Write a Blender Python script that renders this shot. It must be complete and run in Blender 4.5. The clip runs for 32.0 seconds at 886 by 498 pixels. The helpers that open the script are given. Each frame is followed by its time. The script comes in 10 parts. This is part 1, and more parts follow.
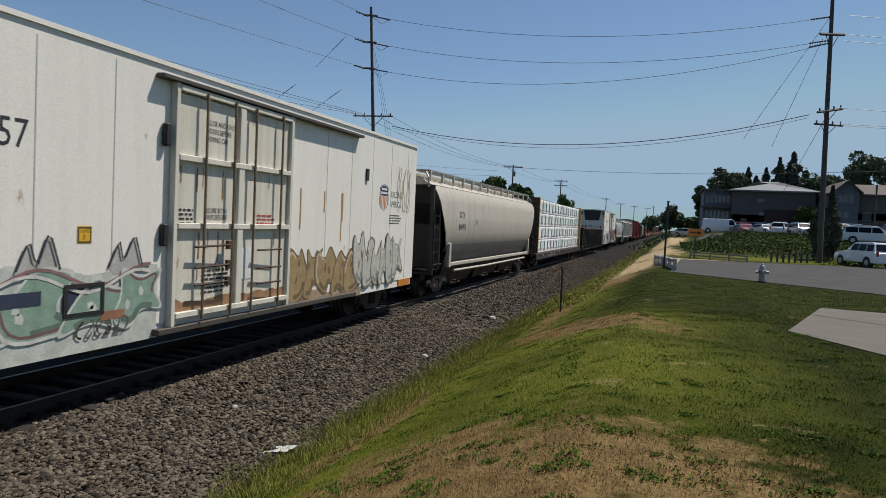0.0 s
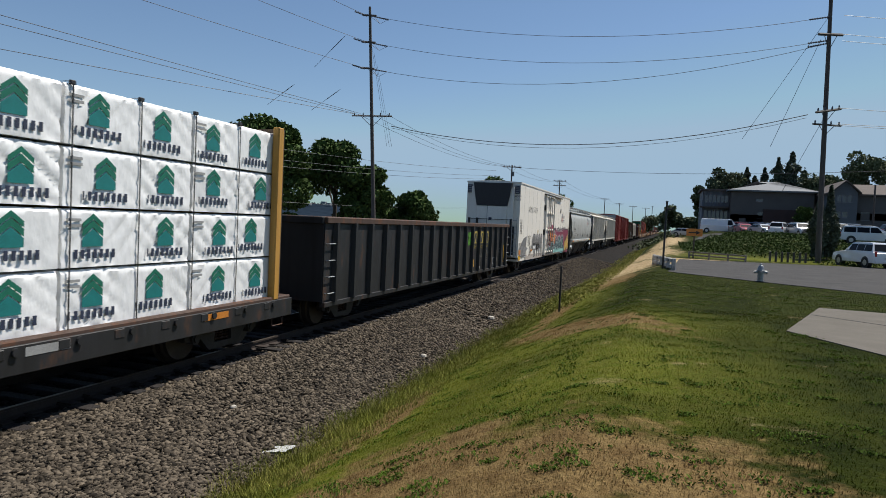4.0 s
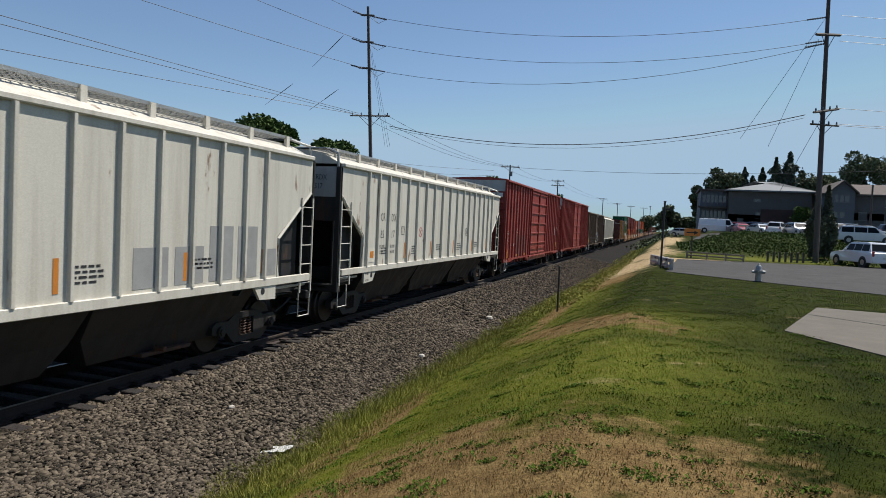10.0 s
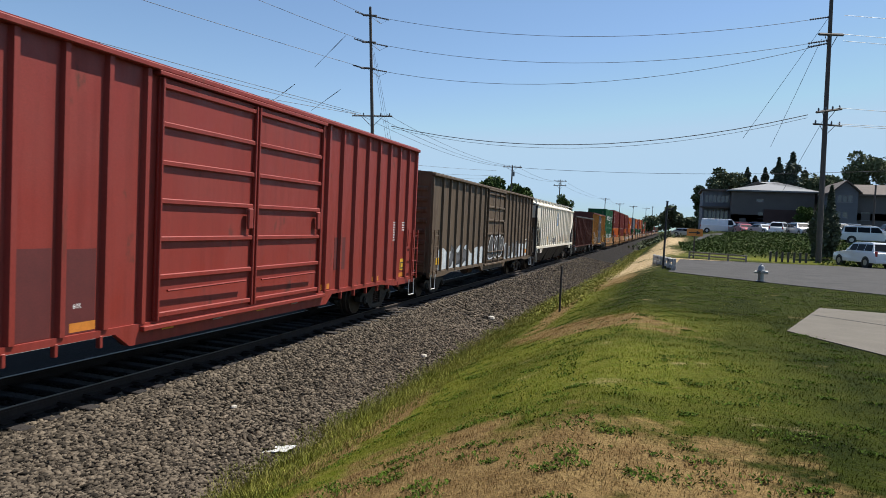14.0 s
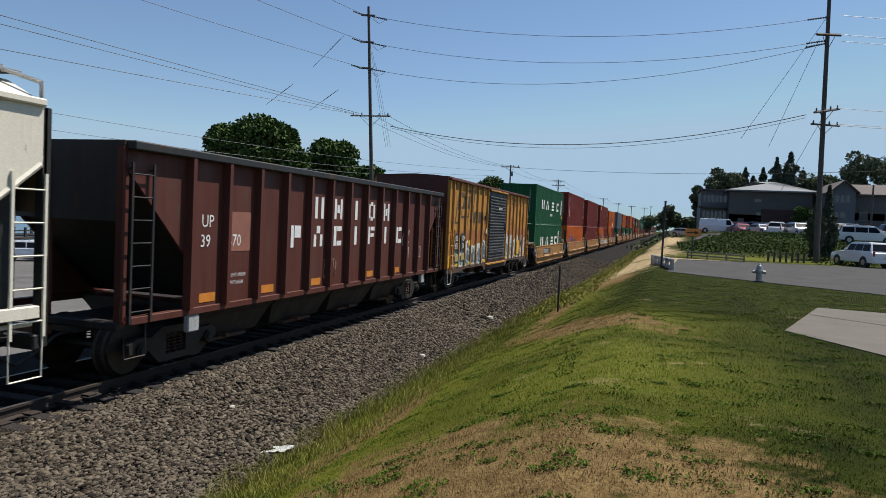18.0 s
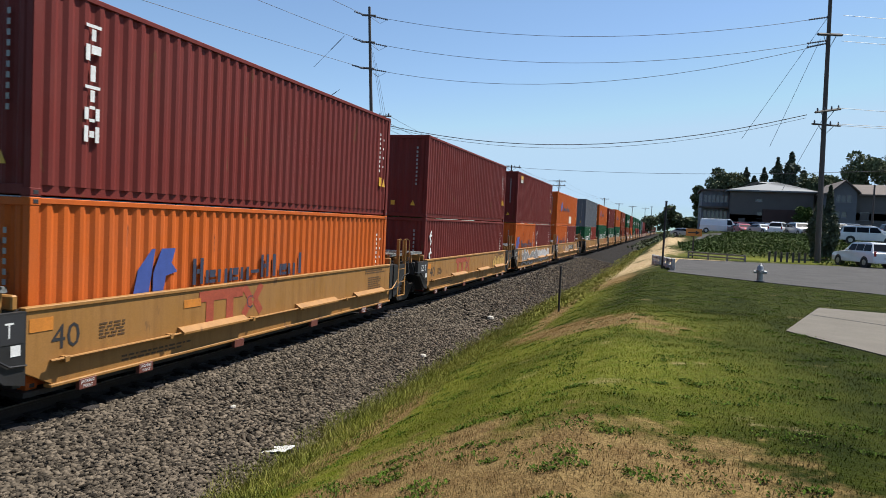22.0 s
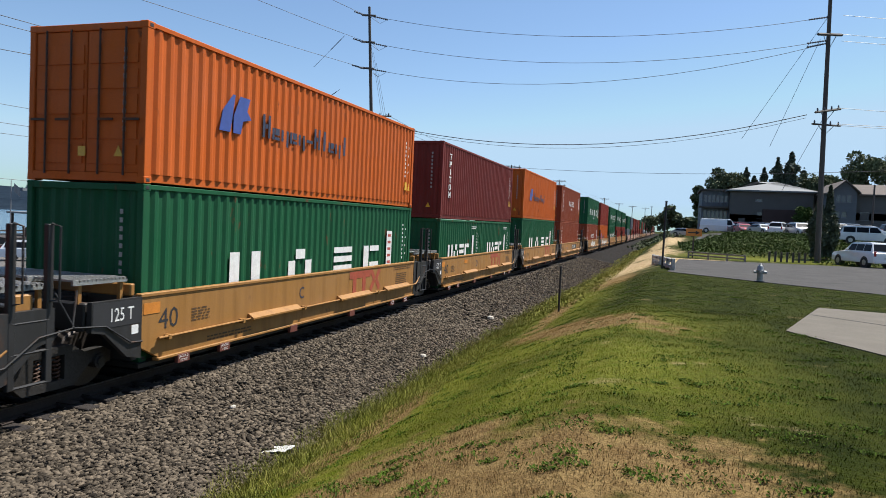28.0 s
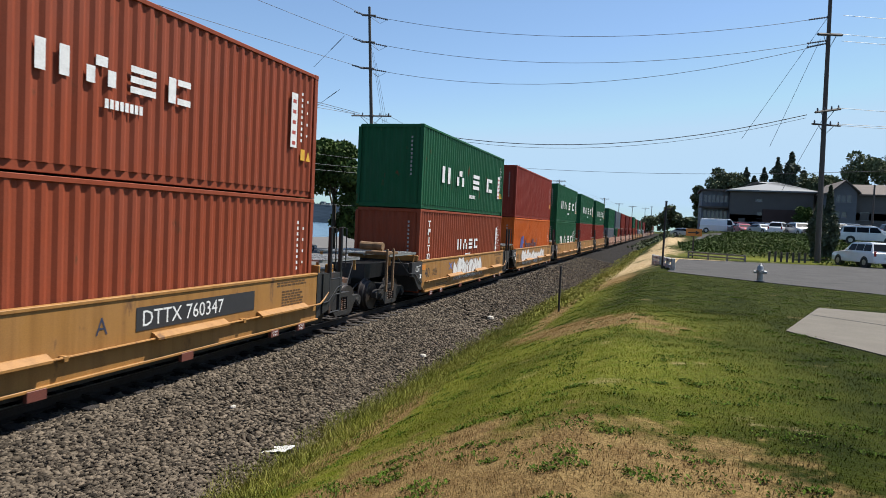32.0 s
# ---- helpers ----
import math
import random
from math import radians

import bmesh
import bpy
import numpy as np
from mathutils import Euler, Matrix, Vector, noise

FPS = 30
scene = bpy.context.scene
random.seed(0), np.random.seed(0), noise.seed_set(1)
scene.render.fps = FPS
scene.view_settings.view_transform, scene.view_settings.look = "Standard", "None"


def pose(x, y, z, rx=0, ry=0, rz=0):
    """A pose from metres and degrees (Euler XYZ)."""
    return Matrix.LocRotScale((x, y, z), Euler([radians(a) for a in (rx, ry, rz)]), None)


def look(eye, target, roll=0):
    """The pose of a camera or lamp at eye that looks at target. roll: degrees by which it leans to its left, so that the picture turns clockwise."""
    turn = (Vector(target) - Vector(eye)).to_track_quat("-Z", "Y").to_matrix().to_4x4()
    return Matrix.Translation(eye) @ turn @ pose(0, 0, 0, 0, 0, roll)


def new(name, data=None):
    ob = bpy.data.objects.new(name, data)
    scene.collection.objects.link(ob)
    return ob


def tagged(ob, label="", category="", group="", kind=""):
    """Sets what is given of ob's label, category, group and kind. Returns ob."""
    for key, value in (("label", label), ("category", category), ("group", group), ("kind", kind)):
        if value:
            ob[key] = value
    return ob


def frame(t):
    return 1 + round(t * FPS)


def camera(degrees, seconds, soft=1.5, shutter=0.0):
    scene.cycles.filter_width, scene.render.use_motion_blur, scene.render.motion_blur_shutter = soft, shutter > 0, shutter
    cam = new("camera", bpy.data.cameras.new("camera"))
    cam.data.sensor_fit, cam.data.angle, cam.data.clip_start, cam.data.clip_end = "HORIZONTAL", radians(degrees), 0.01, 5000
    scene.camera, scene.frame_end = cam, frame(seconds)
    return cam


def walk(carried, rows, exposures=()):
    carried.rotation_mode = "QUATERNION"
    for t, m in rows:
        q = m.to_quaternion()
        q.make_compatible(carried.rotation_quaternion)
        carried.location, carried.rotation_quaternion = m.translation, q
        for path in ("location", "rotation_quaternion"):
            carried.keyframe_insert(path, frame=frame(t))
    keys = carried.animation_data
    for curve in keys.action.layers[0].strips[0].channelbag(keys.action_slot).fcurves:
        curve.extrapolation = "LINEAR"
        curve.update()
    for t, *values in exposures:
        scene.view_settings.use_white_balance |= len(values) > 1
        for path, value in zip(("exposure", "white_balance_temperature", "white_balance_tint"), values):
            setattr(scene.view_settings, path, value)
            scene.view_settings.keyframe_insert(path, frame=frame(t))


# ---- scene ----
XC = -9.2          # centre line of the track
EYE = (0.0, 0.0, 2.83)
SPEED = 13.15      # the train's speed, metres a second
END = 32.0
cam = camera(65.77, END, soft=0.8, shutter=0.05)


def aim(yaw, pitch):
    """A pose of the camera that looks yaw degrees to the left of the track's line."""
    a, p = radians(yaw), radians(pitch)
    way = Vector((-math.sin(a) * math.cos(p), math.cos(a) * math.cos(p), math.sin(p)))
    return look(EYE, Vector(EYE) + way * 10, 2.63)


# seconds, and by how many hundredths of a degree the camera has turned
SWAY = ((0, 14), (0.5, 11), (1, 30), (1.5, 42), (2, 18), (2.5, 4), (3.5, 5), (5.5, 0), (7.5, 0), (8, -22), (8.5, -14), (9, -11), (10, -11),
        (12, -7), (12.5, 0), (13, 7), (17, 7), (17.5, -7), (18.5, -5), (19, 7), (20, 7), (20.5, 14), (21, 1), (22, 0), (28.5, 0), (29, -7),
        (29.5, -1), (30, -7), (30.5, 0), (32, 0))
walk(cam, [(t, aim(17.87 + a / 100, -2.35)) for t, a in SWAY],
     exposures=((0, 0.10), (1, 0.16), (2, 0.16), (3, 0.20), (5.5, 0.30), (6, 0.32), (7, 0.10), (8, 0.28), (9, 0.34), (11, 0.36), (12, 0.48), (13, 0.66), (14.5, 0.64), (16.5, 0.40), (17, 0.38), (18, 0.40), (19, 0.56), (20, 0.60), (21, 0.76), (23, 0.78), (32, 0.80)))

# ---- light ----
SUN = Vector((0.41, 0.46, 1.08)).normalized()
sun = new("sun", bpy.data.lights.new("sun", "SUN"))
sun.data.energy, sun.data.angle, sun.data.color = 5.0, radians(0.53), (1.0, 0.95, 0.87)
sun.matrix_world = look((0, 0, 60), Vector((0, 0, 60)) - SUN)
world = bpy.data.worlds.new("sky")
scene.world = world
world.use_nodes = True
wt = world.node_tree
sky = wt.nodes.new("ShaderNodeTexSky")
sky.sky_type, sky.sun_disc = "NISHITA", False
sky.sun_elevation, sky.sun_rotation = math.asin(SUN.z), math.atan2(SUN.x, SUN.y)
sky.air_density, sky.dust_density, sky.ozone_density, sky.altitude = 1.0, 0.35, 1.3, 10
haze = wt.nodes.new("ShaderNodeMixRGB")  # the pale blue haze is never brighter than this
haze.blend_type, haze.inputs[0].default_value, haze.inputs[2].default_value = "DARKEN", 1.0, (3.7, 5.25, 6.85, 1)
tint = wt.nodes.new("ShaderNodeMixRGB")
tint.blend_type, tint.inputs[0].default_value, tint.inputs[2].default_value = "MULTIPLY", 1.0, (0.90, 0.99, 1.08, 1)
wt.links.new(sky.outputs[0], tint.inputs[1])
wt.links.new(tint.outputs[0], haze.inputs[1])
wt.links.new(haze.outputs[0], wt.nodes["Background"].inputs[0])
wt.nodes["Background"].inputs[1].default_value = 0.078

# ---- materials ----


def material(name, color, rough=0.7, metal=0.0, dark=0.25, scale=3.0, fine=40.0, bump=0.0, second=None, mix=0.5, stretch=(1, 1, 1), rand=0.0, island=0.0, spec=0.5,
             coord="Object"):
    """Paint, metal or mineral: colour with stains at one scale, grain at another, and a fine relief."""
    m = bpy.data.materials.new(name)
    m.use_nodes = True
    t = m.node_tree
    n, link = t.nodes, t.links.new
    b = n["Principled BSDF"]
    b.inputs["Roughness"].default_value, b.inputs["Metallic"].default_value = rough, metal
    b.inputs["Specular IOR Level"].default_value = spec
    tc = n.new("ShaderNodeTexCoord")
    mp = n.new("ShaderNodeMapping")
    mp.inputs["Scale"].default_value = stretch
    link(tc.outputs[coord], mp.inputs[0])
    big = n.new("ShaderNodeTexNoise")
    big.inputs["Scale"].default_value, big.inputs["Detail"].default_value, big.inputs["Roughness"].default_value = scale, 5, 0.6
    small = n.new("ShaderNodeTexNoise")
    small.inputs["Scale"].default_value, small.inputs["Detail"].default_value = fine, 3
    link(mp.outputs[0], big.inputs[0]), link(mp.outputs[0], small.inputs[0])
    ramp = n.new("ShaderNodeValToRGB")
    ramp.color_ramp.elements[0].position, ramp.color_ramp.elements[1].position = 0.5 - 0.28 * mix - 0.05, 0.5 + 0.2
    c2 = second or [c * (1 - dark) for c in color]
    ramp.color_ramp.elements[0].color, ramp.color_ramp.elements[1].color = (*c2, 1), (*color, 1)
    link(big.outputs[0], ramp.inputs[0])
    mul = n.new("ShaderNodeMixRGB")
    mul.blend_type, mul.inputs[0].default_value = "MULTIPLY", 1.0
    gr = n.new("ShaderNodeMapRange")
    gr.inputs[1].default_value, gr.inputs[2].default_value = 0.3, 0.7
    gr.inputs[3].default_value, gr.inputs[4].default_value = 1 - dark * 0.9, 1 + dark * 0.25
    link(small.outputs[0], gr.inputs[0])
    link(ramp.outputs[0], mul.inputs[1]), link(gr.outputs[0], mul.inputs[2])
    out = mul.outputs[0]
    if rand or island:
        src = n.new("ShaderNodeObjectInfo").outputs["Random"] if rand else n.new("ShaderNodeNewGeometry").outputs["Random Per Island"]
        r2 = n.new("ShaderNodeMapRange")
        a = rand or island
        r2.inputs[3].default_value, r2.inputs[4].default_value = 1 - a, 1 + a
        link(src, r2.inputs[0])
        mul2 = n.new("ShaderNodeMixRGB")
        mul2.blend_type, mul2.inputs[0].default_value = "MULTIPLY", 1.0
        link(out, mul2.inputs[1]), link(r2.outputs[0], mul2.inputs[2])
        out = mul2.outputs[0]
    link(out, b.inputs["Base Color"])
    if bump:
        bp = n.new("ShaderNodeBump")
        bp.inputs["Strength"].default_value, bp.inputs["Distance"].default_value = min(1, bump * 3), 0.02 * bump
        link(small.outputs[0], bp.inputs["Height"])
        link(bp.outputs[0], b.inputs["Normal"])
    return m


def weathered(name, color, rust=(0.09, 0.035, 0.02), amount=0.35, rough=0.55, dirt=0.3, streak=True):
    """Car paint that has been out for years: faded patches, streaks that run down, rust where it has chipped."""
    m = bpy.data.materials.new(name)
    m.use_nodes = True
    t = m.node_tree
    n, link = t.nodes, t.links.new
    b = n["Principled BSDF"]
    b.inputs["Roughness"].default_value = rough
    b.inputs["Specular IOR Level"].default_value = 0.35
    tc = n.new("ShaderNodeTexCoord")

    def noise_at(scale, detail, stretch):
        mp = n.new("ShaderNodeMapping")
        mp.inputs["Scale"].default_value = stretch
        inf = n.new("ShaderNodeObjectInfo")
        link(tc.outputs["Object"], mp.inputs[0])
        sc = n.new("ShaderNodeVectorMath")
        sc.operation = "SCALE"
        sc.inputs[0].default_value, = (37.0, 91.0, 13.0),
        link(inf.outputs["Random"], sc.inputs["Scale"])
        link(sc.outputs[0], mp.inputs["Location"])
        q = n.new("ShaderNodeTexNoise")
        q.inputs["Scale"].default_value, q.inputs["Detail"].default_value, q.inputs["Roughness"].default_value = scale, detail, 0.62
        link(mp.outputs[0], q.inputs[0])
        return q.outputs[0]

    def ramp(src, p0, p1, v0, v1):
        r = n.new("ShaderNodeMapRange")
        r.inputs[1].default_value, r.inputs[2].default_value, r.inputs[3].default_value, r.inputs[4].default_value = p0, p1, v0, v1
        link(src, r.inputs[0])
        return r.outputs[0]

    def mixed(kind, fac, a, bb):
        x = n.new("ShaderNodeMixRGB")
        x.blend_type = kind
        if isinstance(fac, float):
            x.inputs[0].default_value = fac
        else:
            link(fac, x.inputs[0])
        for i, v in ((1, a), (2, bb)):
            if isinstance(v, tuple):
                x.inputs[i].default_value = (*v, 1)
            else:
                link(v, x.inputs[i])
        return x.outputs[0]
    fade = noise_at(0.9, 4, (1, 0.6, 1))
    c = mixed("MIX", ramp(fade, 0.35, 0.7, 0.0, 0.5), color, tuple(0.86 * v + 0.08 * (sum(color) / 3 + 0.12) for v in color))
    if streak:
        st = noise_at(5.0, 5, (1, 1, 0.06))
        c = mixed("MULTIPLY", ramp(st, 0.45, 0.75, 0.0, dirt * 1.6), c, (0.42, 0.36, 0.30))
    ru = noise_at(2.6, 8, (1, 1, 0.45))
    c = mixed("MIX", ramp(ru, 0.66 - 0.16 * amount, 0.72 - 0.12 * amount, 0.0, 0.85), c, rust)
    gr = noise_at(60, 2, (1, 1, 1))
    c = mixed("MULTIPLY", 1.0, c, mixed("MIX", ramp(gr, 0.3, 0.7, 0, 1), (0.86, 0.86, 0.86), (1.05, 1.05, 1.05)))
    link(c, b.inputs["Base Color"])
    link(ramp(ru, 0.4, 0.75, rough - 0.08, rough + 0.25), b.inputs["Roughness"])
    bp = n.new("ShaderNodeBump")
    bp.inputs["Strength"].default_value, bp.inputs["Distance"].default_value = 0.25, 0.012
    link(noise_at(7, 3, (1, 1, 0.5)), bp.inputs["Height"])
    link(bp.outputs[0], b.inputs["Normal"])
    return m


def glass(name, color=(0.02, 0.025, 0.03), rough=0.06):
    m = bpy.data.materials.new(name)
    m.use_nodes = True
    b = m.node_tree.nodes["Principled BSDF"]
    b.inputs["Base Color"].default_value, b.inputs["Roughness"].default_value = (*color, 1), rough
    b.inputs["Specular IOR Level"].default_value = 0.8
    return m


# ---- mesh kit ----


class G:
    """Vertices and faces of one mesh, gathered piece by piece."""

    def __init__(self):
        self.v, self.f = [], []

    def add(self, vs, fs):
        k = len(self.v)
        self.v += [tuple(p) for p in vs]
        self.f += [tuple(k + i for i in q) for q in fs]
        return self

    def box(self, x0, x1, y0, y1, z0, z1, c=0.0):
        if c <= 0:
            return self.add([(x, y, z) for z in (z0, z1) for y in (y0, y1) for x in (x0, x1)],
                            [(0, 2, 3, 1), (4, 5, 7, 6), (0, 1, 5, 4), (2, 6, 7, 3), (0, 4, 6, 2), (1, 3, 7, 5)])
        # edges broken by a chamfer
        c = min(c, (x1 - x0) / 2.01, (y1 - y0) / 2.01, (z1 - z0) / 2.01)
        ring = [(x0 + c, y0), (x1 - c, y0), (x1, y0 + c), (x1, y1 - c), (x1 - c, y1), (x0 + c, y1), (x0, y1 - c), (x0, y0 + c)]
        inn = [(x0 + c, y0 + c), (x1 - c, y0 + c), (x1 - c, y0 + c), (x1 - c, y1 - c), (x1 - c, y1 - c), (x0 + c, y1 - c), (x0 + c, y1 - c), (x0 + c, y0 + c)]
        vs = [(x, y, z0) for x, y in inn] + [(x, y, z0 + c) for x, y in ring] + [(x, y, z1 - c) for x, y in ring] + [(x, y, z1) for x, y in inn]
        fs = [tuple(reversed((0, 1, 3, 5))), (24, 25, 27, 29)]
        for a in range(3):
            for i in range(8):
                j = (i + 1) % 8
                fs.append((a * 8 + i, a * 8 + j, a * 8 + 8 + j, a * 8 + 8 + i))
        return self.add(vs, fs)

    def tube(self, pts, r, n=6, cap=True):
        pts = [Vector(p) for p in pts]
        rings = []
        for i, p in enumerate(pts):
            d = (pts[min(i + 1, len(pts) - 1)] - pts[max(i - 1, 0)]).normalized()
            u = d.cross(Vector((0, 0, 1)) if abs(d.z) < 0.9 else Vector((1, 0, 0))).normalized()
            w = d.cross(u)
            rr = r[i] if isinstance(r, (list, tuple)) else r
            rings.append([p + (u * math.cos(2 * math.pi * k / n) + w * math.sin(2 * math.pi * k / n)) * rr for k in range(n)])
        vs = [p for g in rings for p in g]
        fs = [(a * n + k, a * n + (k + 1) % n, (a + 1) * n + (k + 1) % n, (a + 1) * n + k) for a in range(len(pts) - 1) for k in range(n)]
        if cap:
            fs += [tuple(range(n - 1, -1, -1)), tuple((len(pts) - 1) * n + k for k in range(n))]
        return self.add(vs, fs)

    def prism(self, poly, axis, a, b):
        """poly: a closed outline in the two other axes; swept along axis from a to b."""
        def at(p, s):
            return (s, p[0], p[1]) if axis == "x" else (p[0], s, p[1]) if axis == "y" else (p[0], p[1], s)
        n = len(poly)
        vs = [at(p, a) for p in poly] + [at(p, b) for p in poly]
        fs = [(i, (i + 1) % n, n + (i + 1) % n, n + i) for i in range(n)] + [tuple(range(n - 1, -1, -1)), tuple(range(n, 2 * n))]
        return self.add(vs, fs)

    def loft(self, rings, close=True):
        n = len(rings[0])
        vs = [p for g in rings for p in g]
        fs = [(a * n + k, a * n + (k + 1) % n, (a + 1) * n + (k + 1) % n, (a + 1) * n + k) for a in range(len(rings) - 1) for k in range(n)]
        if close:
            fs += [tuple(range(n - 1, -1, -1)), tuple((len(rings) - 1) * n + k for k in range(n))]
        return self.add(vs, fs)

    def sheet(self, rows):
        n = len(rows[0])
        return self.add([p for r in rows for p in r], [(a * n + k, a * n + k + 1, (a + 1) * n + k + 1, (a + 1) * n + k) for a in range(len(rows) - 1) for k in range(n - 1)])

    def mesh(self, name, mat, smooth=False, fix=True):
        me = bpy.data.meshes.new(name)
        me.from_pydata(self.v, [], self.f)
        if fix:
            bm = bmesh.new()
            bm.from_mesh(me)
            bmesh.ops.recalc_face_normals(bm, faces=bm.faces)
            bm.to_mesh(me)
            bm.free()
        me.materials.append(mat)
        if smooth:
            me.shade_smooth()
            me.set_sharp_from_angle(angle=radians(38))
        return me


def part(name, g, mat, parent, label="", smooth=False, kind=""):
    me = g if isinstance(g, bpy.types.Mesh) else g.mesh(name, mat, smooth)
    ob = new(name, me)
    ob.parent = parent
    if label or kind:
        tagged(ob, label, kind=kind)
    return ob


def thing(name, m, label, category, group="", kind=""):
    ob = new(name)
    ob.empty_display_size = 0.2
    ob.matrix_basis = m
    return tagged(ob, label, category, group, kind)


def solo(name, g, mat, label, category="", group="", kind="", smooth=False, m=None, fix=True):
    ob = new(name, g.mesh(name, mat, smooth, fix))
    if m is not None:
        ob.matrix_basis = m
    return tagged(ob, label, category, group, kind)


def mesh_arrays(name, co, faces, mat, smooth=False):
    """A mesh from arrays: co (n, 3), faces (m, k) with one size of face."""
    me = bpy.data.meshes.new(name)
    k = faces.shape[1]
    me.vertices.add(len(co))
    me.vertices.foreach_set("co", np.ascontiguousarray(co, dtype=np.float32).ravel())
    me.loops.add(faces.size)
    me.loops.foreach_set("vertex_index", np.ascontiguousarray(faces, dtype=np.int32).ravel())
    me.polygons.add(len(faces))
    me.polygons.foreach_set("loop_start", np.arange(0, faces.size, k, dtype=np.int32))
    me.update(calc_edges=True)
    me.materials.append(mat)
    if smooth:
        me.shade_smooth()
    return me


MOVES = []  # what rides on the train: thing, its place along the train


def ride(ob, s, x=XC, z=0.0):
    MOVES.append((ob, s, x, z))
    return ob

# ---- ground ----
def smooth01(a, b, v):
    u = min(1.0, max(0.0, (v - a) / (b - a)))
    return u * u * (3 - 2 * u)


def toe(y):
    """Where the ballast's foot meets the grass."""
    return -5.15 + 1.0 * smooth01(18, 70, y)


def lawn(y):
    return 1.24 - 0.30 * smooth01(6, 34, y)


def height(x, y):
    """The ground's height: the bed of the track, the bank and lawn beside it, the slope to the car park, the low shore across the track."""
    tx = toe(y)
    if x < -12.5:
        low = -2.2 - 3.6 * smooth01(-75, -95, x) if x > -110 else -5.8
        return -0.78 + (low + 0.78) * smooth01(-12.5, -17.5, x)
    if x < tx:
        return -0.78
    up = lawn(y)
    if y > 40:
        far = smooth01(58, 86, y) * smooth01(1.5, 9, x)
        up += 1.95 * far + 0.9 * smooth01(45, 130, y) * (1 - smooth01(1.5, 9, x))
        up += 1.0 * smooth01(100, 160, y) * smooth01(8, 25, x)
    bank = smooth01(tx - 0.4, tx + 4.9, x)
    bank = 0.35 * bank + 0.65 * min(1, max(0, (x - tx) / 4.6))
    return -0.78 + (up + 0.78) * bank


def axis(parts):
    out = []
    for a, b, n in parts:
        out += list(np.linspace(a, b, n, endpoint=False))
    return out + [parts[-1][1]]


gx = axis([(-3500, -300, 6), (-300, -110, 5), (-110, -70, 12), (-70, -30, 8), (-30, -14, 26), (-14, -6.2, 12), (-6.2, 1, 60), (1, 12, 24), (12, 60, 16), (60, 400, 8), (400, 3500, 5)])
gy = axis([(-3500, -200, 5), (-200, -10, 8), (-10, 30, 90), (30, 140, 80), (140, 400, 12), (400, 3500, 8)])


def bumpy(x, y):
    z = height(x, y)
    if toe(y) - 0.3 < x < 60 and -10 < y < 200:
        z += (0.05 * noise.noise((x * 0.6, y * 0.6, 0)) + 0.02 * noise.noise((x * 2.3, y * 2.3, 5))) * (1 - smooth01(0.6, 2.0, x)) * (1 - 0.8 * smooth01(20, 30, y))
    return z


